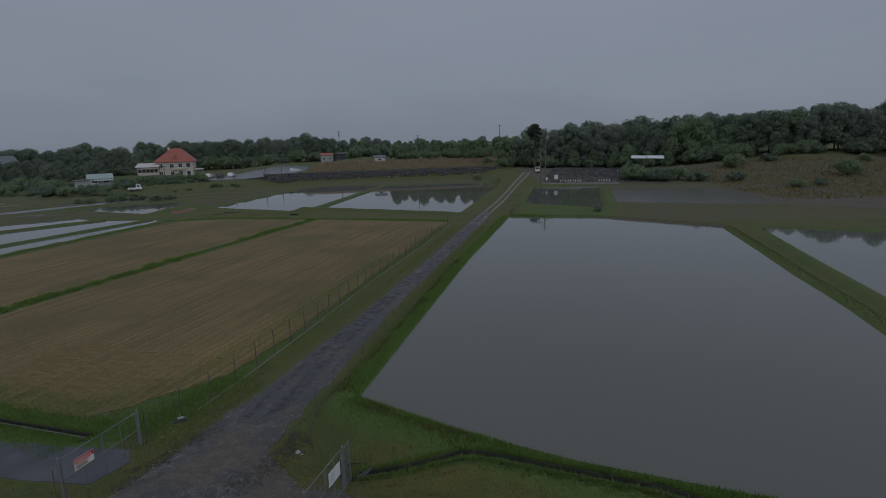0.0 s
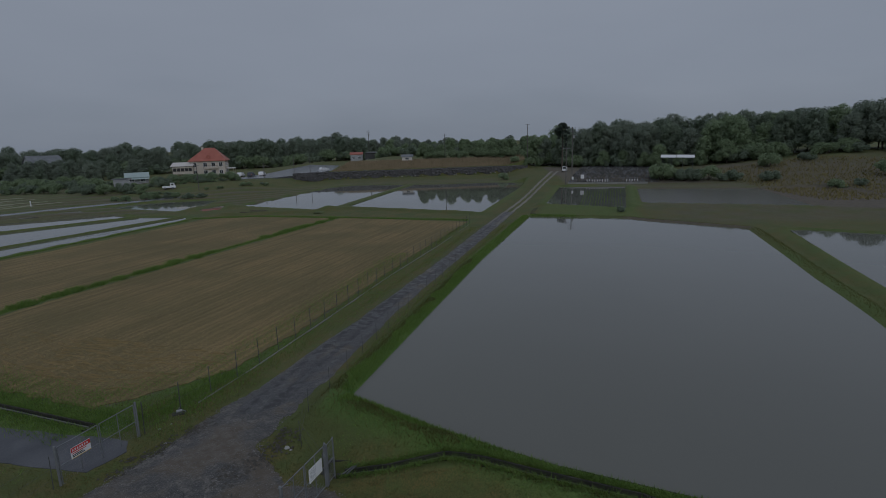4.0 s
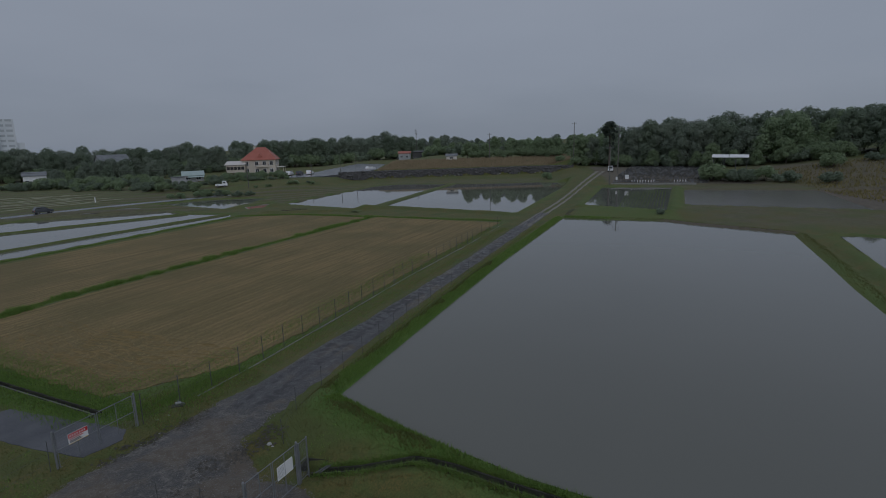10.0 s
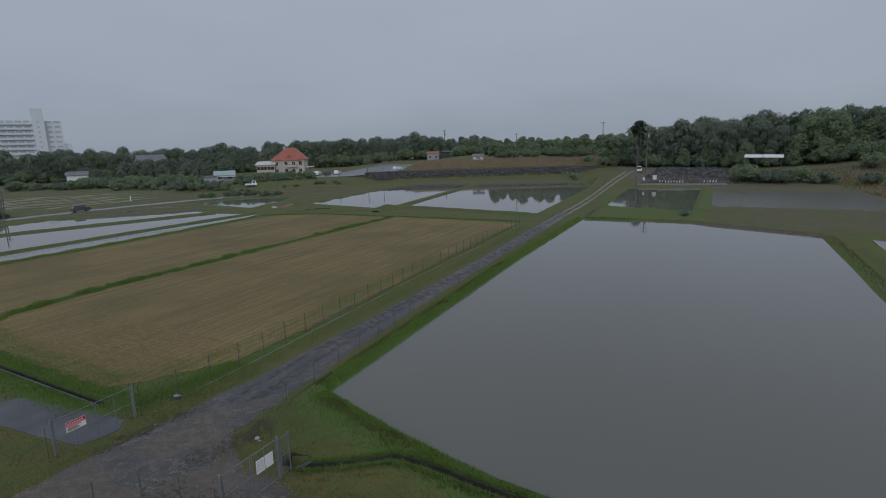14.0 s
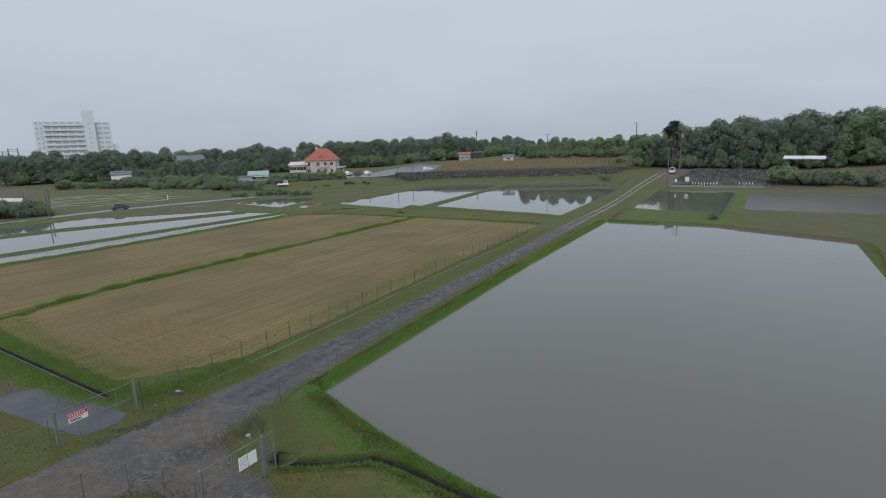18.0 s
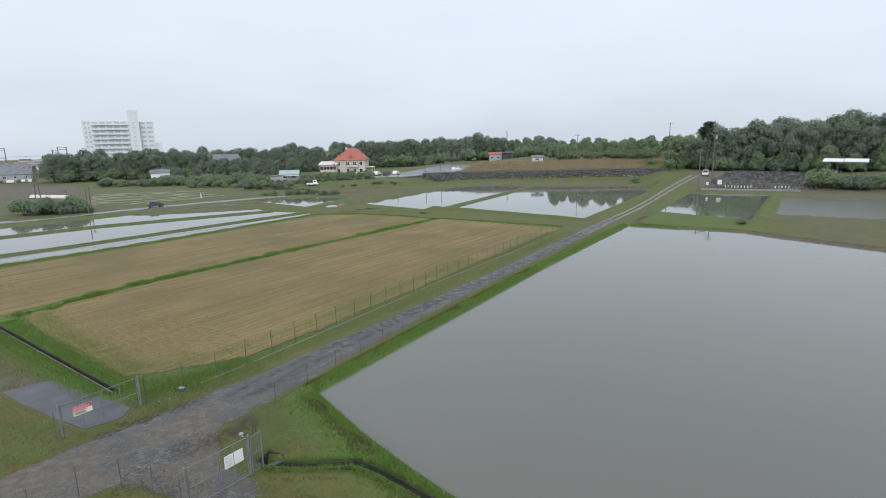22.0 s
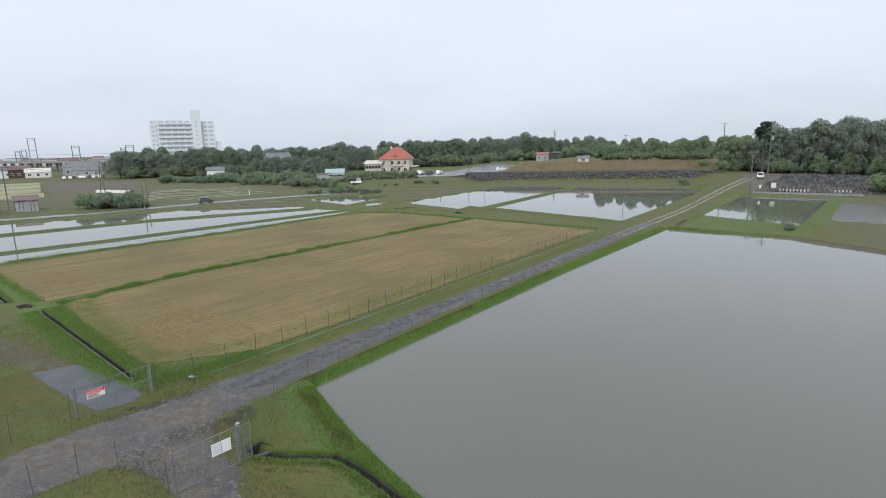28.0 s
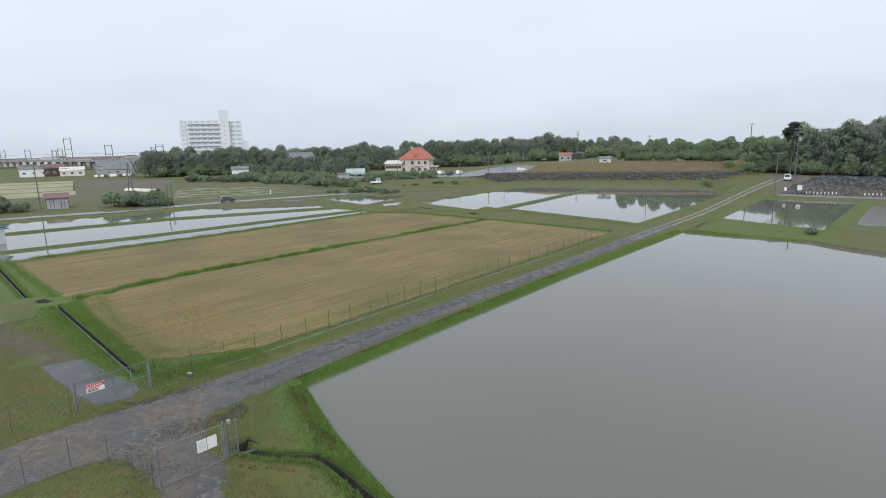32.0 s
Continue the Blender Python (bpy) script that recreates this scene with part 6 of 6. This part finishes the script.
# open shelter with a flat white roof
sz = height(50, 140)
shelter = thing("shelter", "open shelter with a flat white sheet roof before the wood", "shelter", (49.0, 142.4, sz), -19)
shelter.scale = (0.97, 0.62, 0.97)
for x0, x1, zz in ((-4.0, -0.2, 0.06), (-0.1, 4.2, 0.0)):
    rf = part("roof_panel", solid([(x0, -2.4, 7.05 + zz - sz), (x1, -2.4, 6.95 + zz - sz), (x1, 2.4, 7.5 + zz - sz), (x0, 2.4, 7.6 + zz - sz), (x0, -2.4, 7.2 + zz - sz), (x1, -2.4, 7.1 + zz - sz), (x1, 2.4, 7.65 + zz - sz), (x0, 2.4, 7.75 + zz - sz)],
         [(0, 1, 2, 3), (4, 5, 6, 7), (0, 1, 5, 4), (1, 2, 6, 5), (2, 3, 7, 6), (3, 0, 4, 7)]), WHITE, shelter)
for x in (-3.6, -1.2, 1.4, 3.8):
    for y in (-2.0, 2.0):
        part("post", rod((x, y, -0.4), (x, y, 7.02 - sz + 0.1 * (y + 2)), 0.05), DARKPOST, shelter)
part("stored_goods", add_box(add_box(box((-2.8, -0.6, -0.2), (-1.2, 1.0, 1.1), 0.08), (-0.6, -0.2, -0.2), (0.8, 1.2, 0.9), 0.08), (1.6, -0.8, -0.2), (3.0, 0.8, 1.3), 0.08), CANOPY, shelter)

# the apartment tower; mist haze is painted into its wall and pane colours
tower = thing("apartment_building", "tall apartment block above the wood, painted paler for mist haze", "building", (-603, 480, -2.0), 52.3)
tower.scale = (2.30, 2.30, 1.84)
part("wall", box((-15.5, -5.0, -1), (5.2, 6.0, 29.4)), TOWERWALL, tower)
part("stair_tower", box((5.2, -6.2, -1), (10.0, 6.0, 36.2)), TOWERWALL, tower)
part("east_wing", box((10.0, -4.0, -1), (17.0, 6.0, 28.8)), TOWERWALL, tower)
part("low_wing", box((17.0, -3.0, -1), (20.0, 5.0, 15.0)), TOWERWALL, tower)
for fl in range(9):
    zf = 2.6 + 3.0 * fl
    slab = part("balcony", box((-11.5, -6.2, zf), (5.0, -5.0, zf + 0.25)), TOWERWALL, tower)
    part("parapet", box((-11.5, -6.25, zf + 0.25), (5.0, -6.1, zf + 1.15)), TOWERWALL, slab)
    for i in range(5):
        part("window", box((-11.0 + i * 3.2, -5.04, zf + 0.3), (-8.6 + i * 3.2, -4.9, zf + 2.4)), PANEGLASS, tower)
    part("window", box((11.0, -4.04, zf + 0.9), (13.0, -3.9, zf + 2.2)), PANEGLASS, tower)
    part("window", box((13.8, -4.04, zf + 0.9), (16.2, -3.9, zf + 2.2)), PANEGLASS, tower)
    part("window", box((7.1, -6.24, zf + 1.0), (7.9, -6.1, zf + 1.9)), PANEGLASS, tower)
    for x in (-14.6, -12.9):
        part("window", box((x, -5.04, zf + 0.9), (x + 0.9, -4.9, zf + 2.2)), PANEGLASS, tower)


# the railway viaduct with its masts
via = thing("railway_viaduct", "long grey concrete railway viaduct with steel masts", "viaduct", kind="structure")
va, vb = Vector((-760, 270)), Vector((-345, 243.8))
vd = (vb - va).normalized()
vn = Vector((-vd.y, vd.x))
vl = (vb - va).length


def along(u, s):
    p = va + vd * u + vn * s
    return p.x, p.y


part("deck", prism([along(0, -5), along(vl, -5), along(vl, 5), along(0, 5)], 6.4, 7.2), CONCRETE, via)
for s in (-5.1, 4.9):
    part("parapet", prism([along(0, s), along(vl, s), along(vl, s + 0.25), along(0, s + 0.25)], 6.3, 8.0), CONCRETE, via)
for i in range(25):
    u = 6 + i * 16
    for s in (-3, 2):
        part("pier", prism([along(u, s), along(u + 1.6, s), along(u + 1.6, s + 1.6), along(u, s + 1.6)], -1, 6.4), CONCRETE, via)
for u, half, top in ((120, 1.6, 18), (180, 1.6, 18), (236, 0.3, 17), (248, 0.3, 18), (264, 2.6, 27), (333, 2.2, 19.5), (398, 0.3, 17), (406, 2.0, 18.5)):
    bm = bmesh.new()
    (x0, y0), (x1, y1) = along(u - half, -1.6), along(u + half, 1.6)
    add_rod(bm, (x0, y0, 6.5), (x0, y0, top), 0.32), add_rod(bm, (x1, y1, 6.5), (x1, y1, top), 0.32)
    for zz in (top - 0.4, top - 1.6, top * 0.62):
        add_rod(bm, (x0, y0, zz), (x1, y1, zz), 0.16)
    part("mast", bm, STEEL, via)
bm = bmesh.new()
for s in (-3, 0, 3):
    (x0, y0), (x1, y1) = along(0, s), along(vl, s)
    add_rod(bm, (x0, y0, 13), (x1, y1, 13), 0.06, None, 4)
part("overhead_wire", bm, DARKPOST, via)

# village houses beyond the far fields
VILLAGE = [((-353, 163), 64, 14, 8, 4.6, 2.0, WHITE, GREYTILE, "white house with a grey roof below the viaduct"), ((-347, 171), 64, 10, 9, 4.8, 2.4, DARKWOOD, BROWNROOF, "dark timber house with a brown roof below the viaduct"),
           ((-337, 176), 60, 12, 8, 3.2, 2.2, CANOPY, CANOPY, "low pale house with a pale roof"), ((-337, 199), 50, 16, 9, 5.0, 2.2, GREYWALL, GREYTILE, "grey house with a grey tiled roof"),
           ((-318, 193), 50, 14, 9, 3.4, 3.0, GREYWALL, GREYTILE, "house with a broad grey tiled roof"), ((-360, 215), 40, 18, 10, 5.5, 2.0, CANOPY, GREYTILE, "distant pale house with a grey roof"),
           ((-191, 216), 60, 12, 9, 7.8, 3.4, GREYWALL, GREYTILE, "grey gabled house whose grey roof shows above the wood"),
           ((-186, 172), 45, 7, 5, 4.4, 1.4, WHITE, GREYTILE, "small white house half hidden by trees")]
for (x, y), turn, w, d, h, rise, wall, rf, label in VILLAGE:
    small_house("house", label, (x, y, height(x, y)), turn, w, d, h, rise, wall, rf, 3, False, "village houses")
q9 = np.random.default_rng(91)
for i in range(64):
    x, y = -1000 + 560 * q9.random(), 0.0
    y = 262 + (x + 1000) * 0.10 + q9.random() * 330
    w, dd, hh = q9.uniform(9, 22), q9.uniform(8, 14), q9.uniform(3.5, 8.5)
    wall, rf = ((CANOPY, GREYTILE), (GREYWALL, GREYTILE), (TOWERWALL, GREYWALL), (CREAM, BROWNROOF))[int(q9.integers(4))]
    small_house("house", ("pale house with a grey roof", "grey house with a grey roof", "pale building with a light roof", "cream house with a brown roof")[(CANOPY, GREYWALL, TOWERWALL, CREAM).index(wall)] + " in the misty distant town",
                (x, y, height(x, y)), q9.uniform(0, 90), w, dd, hh, q9.uniform(1.0, 2.6), wall, rf, 0, False, "distant town houses")
z = height(-75, 315)
small_house("house", "dark modern house at the far road", (-64.5, 300, height(-64.5, 300) - 1.0), 10, 9, 8, 6.6, 0.8, BLACK, BLACK, 3, True, "village houses")
small_house("house", "red and white shop at the far road", (-79.5, 321, z), 10, 7, 6, 4.0, 1.2, GREYWALL, REDTILE, 2, False, "village houses")
z = height(-30.5, 205)
small_house("shed", "small pale shed above the retaining wall", (-30.5, 205, z), 8, 3.9, 3.0, 1.6, 0.8, CANOPY, GREYTILE, 1)


# ---- cars ----
def car(x, y, turn, paint, label, truck=False, z=None):
    c = thing("car", label, "car", (x, y, height(x, y) + 0.02 if z is None else z), turn, "parked cars")
    ln, wd = (3.4, 1.48) if truck else (4.2, 1.68)
    prof = [(0, 0.35), (ln, 0.35), (ln, 0.95), (ln - 0.15, 1.0), (ln - 1.0, 1.02), (ln - 1.0, 1.0), (0.1, 1.0), (0, 0.9)] if not truck else [(0, 0.45), (ln, 0.45), (ln, 0.95), (ln - 0.35, 1.75), (ln - 1.35, 1.78), (ln - 1.4, 0.95), (0, 0.95)]
    if not truck:
        prof = [(0, 0.35), (ln, 0.35), (ln, 0.85), (ln - 1.05, 1.0), (ln - 1.75, 1.55), (0.45, 1.58), (0.08, 1.0), (0, 0.8)]
    n = len(prof)
    inset = lambda zz: 0.12 if zz > 1.2 else 0.0  # noqa: E731
    v = [(px - ln / 2, -wd / 2 + inset(pz), pz) for px, pz in prof] + [(px - ln / 2, wd / 2 - inset(pz), pz) for px, pz in prof]
    body = part("body", solid(v, [tuple(range(n)), tuple(range(n, 2 * n))] + [(i, (i + 1) % n, n + (i + 1) % n, n + i) for i in range(n)]), paint, c)
    if truck:
        part("windscreen", solid([(ln / 2 - 0.05, -0.6, 1.05), (ln / 2 - 0.05, 0.6, 1.05), (ln / 2 - 0.33, 0.55, 1.65), (ln / 2 - 0.33, -0.55, 1.65), (ln / 2 - 0.02, -0.6, 1.05), (ln / 2 - 0.02, 0.6, 1.05), (ln / 2 - 0.30, 0.55, 1.65), (ln / 2 - 0.30, -0.55, 1.65)],
             [(0, 1, 2, 3), (4, 5, 6, 7), (0, 1, 5, 4), (1, 2, 6, 5), (2, 3, 7, 6), (3, 0, 4, 7)]), GLASSDARK, c)
        for s in (-1, 1):
            part("side_window", box((ln / 2 - 1.15, s * (wd / 2 - 0.07) - 0.03, 1.1), (ln / 2 - 0.5, s * (wd / 2 - 0.07) + 0.03, 1.6)), GLASSDARK, c)
    else:
        for s in (-1, 1):
            part("side_window", box((-ln / 2 + 0.55, s * (wd / 2 - 0.10) - 0.03, 1.08), (ln / 2 - 1.75, s * (wd / 2 - 0.10) + 0.03, 1.46)), GLASSDARK, c)
        part("windscreen", solid([(ln / 2 - 1.06, -0.66, 1.04), (ln / 2 - 1.06, 0.66, 1.04), (ln / 2 - 1.70, 0.6, 1.53), (ln / 2 - 1.70, -0.6, 1.53), (ln / 2 - 1.03, -0.66, 1.06), (ln / 2 - 1.03, 0.66, 1.06), (ln / 2 - 1.67, 0.6, 1.55), (ln / 2 - 1.67, -0.6, 1.55)],
             [(0, 1, 2, 3), (4, 5, 6, 7), (0, 1, 5, 4), (1, 2, 6, 5), (2, 3, 7, 6), (3, 0, 4, 7)]), GLASSDARK, c)
    for px in (-ln / 2 + 0.7, ln / 2 - 0.75):
        for s in (-1, 1):
            w = part("wheel", rod((px, s * (wd / 2 - 0.18), 0.30), (px, s * (wd / 2 + 0.01), 0.30), 0.30, 0.30, 14), RUBBER, c)
            part("rim", rod((px, s * (wd / 2 + 0.005), 0.30), (px, s * (wd / 2 + 0.02), 0.30), 0.18, 0.18, 10), STEEL, w)
    for s in (-1, 1):
        part("headlight", box((ln / 2 - 0.03, s * wd * 0.36 - 0.14, 0.66), (ln / 2 + 0.01, s * wd * 0.36 + 0.14, 0.80), 0.01), WHITE, c)
        part("tail_light", box((-ln / 2 - 0.01, s * wd * 0.40 - 0.08, 0.66), (-ln / 2 + 0.03, s * wd * 0.40 + 0.08, 0.86), 0.01), RED, c)
    return c


car(23.9, 165.7, 262, CARWHITE, "small white truck parked at the end of the farm road", True)
for i, (x, y) in enumerate(((-83.5, 176), (-80.5, 177.5), (-77.5, 179.5))):
    car(x, y, 100, (CARWHITE, CARGREY, CARWHITE)[i], ("white", "dark", "white")[i] + " car parked beside the red-roofed house")
car(-89.1, 143.4, 25, CARWHITE, "small white truck on the track below the house", True)
car(-97.6, 93.0, 65, CARGREY, "dark car standing on the wet lane").scale = (0.8, 0.85, 0.85)
car(-66, 213, 60, CARWHITE, "white car on the paved road by the house")
car(-60, 220, 60, CARGREY, "dark car on the paved road by the house")
for i in range(9):
    car(-289.5 + i * 1.0, 164 + i * 1.9 + 0.7 * (i % 2), 150, (CARWHITE, CARWHITE, CARGREY)[i % 3], "car in the row parked before the village houses")


# ---- poles ----
def pole(x, y, top, r=0.14, arms=1, label="tall grey utility pole with crossarms", can=False, turn=0.0, wood_mat=None):
    z = height(x, y)
    p = thing("utility_pole", label, "pole", (x, y, z), turn, "utility poles")
    h = top - z
    part("shaft", rod((0, 0, -0.5), (0, 0, h), r, r * 0.7, 10), wood_mat or WOODPOLE, p)
    for i in range(arms):
        zz = h - 0.4 - 0.9 * i
        arm = part("crossarm", box((-0.9, -0.05, zz), (0.9, 0.05, zz + 0.1), 0.01), STEEL, p)
        for xx in (-0.75, -0.3, 0.3, 0.75):
            part("insulator", rod((xx, 0, zz + 0.1), (xx, 0, zz + 0.26), 0.04, 0.03, 8), GREYWALL, arm)
    if can:
        part("transformer", rod((0.35, 0.1, h - 3.2), (0.35, 0.1, h - 2.3), 0.26, 0.26, 12), GREYWALL, p)
    return p


pole(-124.5, 64.0, 10.8)
pole(-103.9, 81.3, 5.6, 0.13, 0, "short weathered post beside the lane")
pole(-114.3, 89.4, 5.8, 0.13, 1)
pole(-120.6, 88.2, 5.0, 0.11, 0, "slim weathered post in the fields")
pole(19.8, 132.5, 10.4, 0.13, 1, "utility pole with a lamp arm beside the farm road")
pole(24.6, 155.5, 15.6, 0.15, 2, can=True)
pole(-67.6, 303, 20, 0.2, 3, can=True)
pole(15.2, 204, 18.2, 0.16, 1)
pole(-15.9, 206, 15.3, 0.13, 1)
pole(-62.5, 186, 9.0, 0.10, 0, "slim lamp post beside the paved road")
pole(-66.5, 181, 8.6, 0.12, 0, "slim lamp post beside the paved road")
pole(-73, 171, 7.2, 0.12, 0, "slim post beside the paved road")
pole(-79.0, 141, 8.2, 0.12, 1)
for dx in (-1.3, 1.3):
    q = thing("strut_pole", "weathered pole leaning against its pair", "pole", (-159 + dx, 105.2, height(-159, 105.2)), 0, "paired poles")
    part("shaft", rod((0, 0, -0.4), (-dx * 0.9, 0, 9.4), 0.16, 0.11, 8), WOODPOLE, q)
marker = thing("marker_post", "short white marker post in the fields", "post", (-103, 112, height(-103, 112)))
part("shaft", rod((0, 0, -0.3), (0, 0, 1.4), 0.12, 0.12, 8), WHITE, marker)

# ---- overhead cables ----
cable = thing("power_cable", "thin dark overhead cables slung between the poles", "cable", kind="structure")
for (x0, y0, z0), (x1, y1, z1) in (((-124.5, 64, 10.5), (-114.3, 89.4, 9.3)), ((-114.3, 89.4, 9.3), (-79, 141, 7.9)), ((-150, 10, 10.5), (-124.5, 64, 10.5)), ((19.8, 132.5, 10.1), (24.6, 155.5, 15.2))):
    for s in (-0.6, 0.0, 0.6):
        bm = bmesh.new()
        last = None
        for i in range(9):
            u = i / 8
            p = (x0 + (x1 - x0) * u + s, y0 + (y1 - y0) * u, z0 + (z1 - z0) * u - 1.1 * 4 * u * (1 - u) * 0.8)
            if last:
                add_rod(bm, last, p, 0.016, None, 3)
            last = p
        part("cable", bm, RUBBER, cable)

# ---- retaining wall of dark stones ----
wall = thing("retaining_wall", "dark dry-stone retaining wall with paler rubble at its foot", "wall", kind="structure")
wa, wb = Vector((-64, 172.8)), Vector((14.6, 191.5))
wd_ = (wb - wa).normalized()
wn_ = Vector((wd_.y, -wd_.x))
part("core", prism([(p.x, p.y) for p in (wa, wb, wb - wn_ * 0.8, wa - wn_ * 0.8)], 0.2, 3.6), STONE, wall)
q = np.random.default_rng(51)
bm = bmesh.new()
mesh_stone = bpy.data.meshes.new("stone")
bmesh.ops.create_icosphere(bm, subdivisions=1, radius=0.5)
for v in bm.verts:
    v.co *= 0.85 + 0.3 * q.random()
bm.to_mesh(mesh_stone)
bm.free()
mesh_stone.materials.append(STONE)
mesh_rubble = mesh_stone.copy()
mesh_rubble.materials.clear()
mesh_rubble.materials.append(PALESTONE)
nwall = 66
for row in range(5):
    for i in range(nwall):
        u = (i + 0.5 * (row % 2) + 0.3 * q.random()) / nwall * (wb - wa).length
        p = wa + wd_ * (u + 0.4 * q.normal()) + wn_ * (0.15 - 0.05 * row + 0.12 * q.normal())
        pale = row == 0 and i > 24 and q.random() < 0.55
        ob = new("stone", mesh_rubble if pale else mesh_stone)
        ob.parent = wall
        ob.matrix_world = Matrix.LocRotScale((p.x, p.y, 1.1 + row * 0.52 + 0.28 * q.random()), Euler((0.3 * q.random(), 0.3 * q.random(), 6.28 * q.random())), Vector((1.2, 0.9, 0.65)) * (0.6 if pale else 0.55 + 0.7 * q.random()))

# ---- plant yard ----
front = thing("yard_wall", "low pale concrete edge before the plant yard", "wall", kind="structure")
part("edge", prism([(20.5, 134.2), (39, 131.8), (39, 132.2), (20.6, 134.6)], 1.3, 1.72), CONCRETE, front)
q = np.random.default_rng(61)
pot_mesh = bpy.data.meshes.new("pot")
bm = rod((0, 0, 0), (0, 0, 0.55), 0.34, 0.42, 8)
for k in range(14):
    a = q.random() * 6.28
    add_rod(bm, (0, 0, 0.5), (math.cos(a) * 0.35, math.sin(a) * 0.35, 0.75 + 0.3 * q.random()), 0.05, 0.01, 3)
bm.to_mesh(pot_mesh)
bm.free()
pot_mesh.materials.append(BLACKFILM)
pot_grey = pot_mesh.copy()
pot_grey.materials.clear()
pot_grey.materials.append(GREYTILE)
for row in range(22):
    bench = thing("plant_bed", "long row of dark potted plants in the yard", "plant bed", (0, 0, 0), 0, "rows of potted plants")
    y0 = 137.2 + row * 2.7
    n = 34
    for i in range(n):
        x = 21.5 + row * 0.6 + i * (0.62 + 0.012 * row) + 0.1 * q.random()
        yy = y0 - (x - 21) * 0.12
        ob = new("pot", pot_grey if q.random() < 0.3 else pot_mesh)
        ob.parent = bench
        ob.matrix_world = Matrix.LocRotScale((x, yy, height(x, yy)), Euler((0, 0, q.random() * 6)), Vector((1, 1, 0.65)) * (0.45 + 0.35 * q.random()))
for x, y, w, h, label in ((21.8, 135.2, 0.45, 0.7, "small white notice board at the yard's edge"), (24.3, 136.0, 0.85, 1.0, "white notice board on a post in the yard")):
    s = thing("notice_board", label, "sign", (x, y, height(x, y)), -8, "yard boards")
    part("post", rod((0, 0.06, -0.3), (0, 0.06, 1.0 + h), 0.05), STEEL, s)
    part("board", box((-w / 2, -0.03, 0.9), (w / 2, 0.02, 0.9 + h), 0.01), WHITE, s)
for i in range(14):
    x, y = 25.6 + i * 0.62 + (4 if i > 8 else 0), 136.8 - i * 0.07
    s = thing("white_stake", "short white stake in front of the plant beds", "stake", (x, y, height(x, y)), 0, "white stakes")
    part("shaft", box((-0.10, -0.04, -0.2), (0.10, 0.04, 0.6), 0.02), WHITE, s)

# ---- paved road by the house, far crop fields ----
pave = [(-82, 160.5), (-67, 167), (-61.5, 190), (-60, 216), (-72, 255), (-92, 272), (-86, 225), (-81, 190)]
sheet("paved_road", pave, max(height(-66, 170), height(-75, 190)) + 0.12, ASPHALT, "wet asphalt yard and road beside the house", "road", thick=0.8)
for k, poly in enumerate(([(-178, 60), (-166, 92), (-186, 102), (-200, 68)], [(-204, 70), (-190, 103), (-212, 114), (-228, 80)], [(-232, 82), (-216, 116), (-240, 128), (-258, 92)], [(-262, 94), (-244, 130), (-262, 139), (-284, 104)])):
    sheet("crop_field_%d" % (k + 1), poly, 0.55, CROP, "pale ripe crop field beyond the lane", "field", thick=0.3)
tunnel = thing("plastic_tunnel", "long low white plastic growing tunnel beside the field", "tunnel", (-168, 109.2, height(-160, 109)), 0)
bm = bmesh.new()
for i in range(9):
    a0, a1 = math.pi * i / 9, math.pi * (i + 1) / 9
    vs = [bm.verts.new((x, math.cos(a) * 1.1, math.sin(a) * 0.9)) for x, a in ((0, a0), (17, a0), (17, a1), (0, a1))]
    bm.faces.new(vs)
part("cover", bm, CANOPY, tunnel)
for x in (0, 4, 8.5, 13, 17):
    bm = bmesh.new()
    for i in range(8):
        a0, a1 = math.pi * i / 8, math.pi * (i + 1) / 8
        add_rod(bm, (x, math.cos(a0) * 1.12, math.sin(a0) * 0.92), (x, math.cos(a1) * 1.12, math.sin(a1) * 0.92), 0.03, None, 4)
    part("hoop", bm, STEEL, tunnel)
sheet("wet_strip", [(-90, 100), (-86.5, 105), (-81, 101), (-88, 92)], 0.30, MUD, "wet brown paddy strip by the lane", "field", thick=0.3)
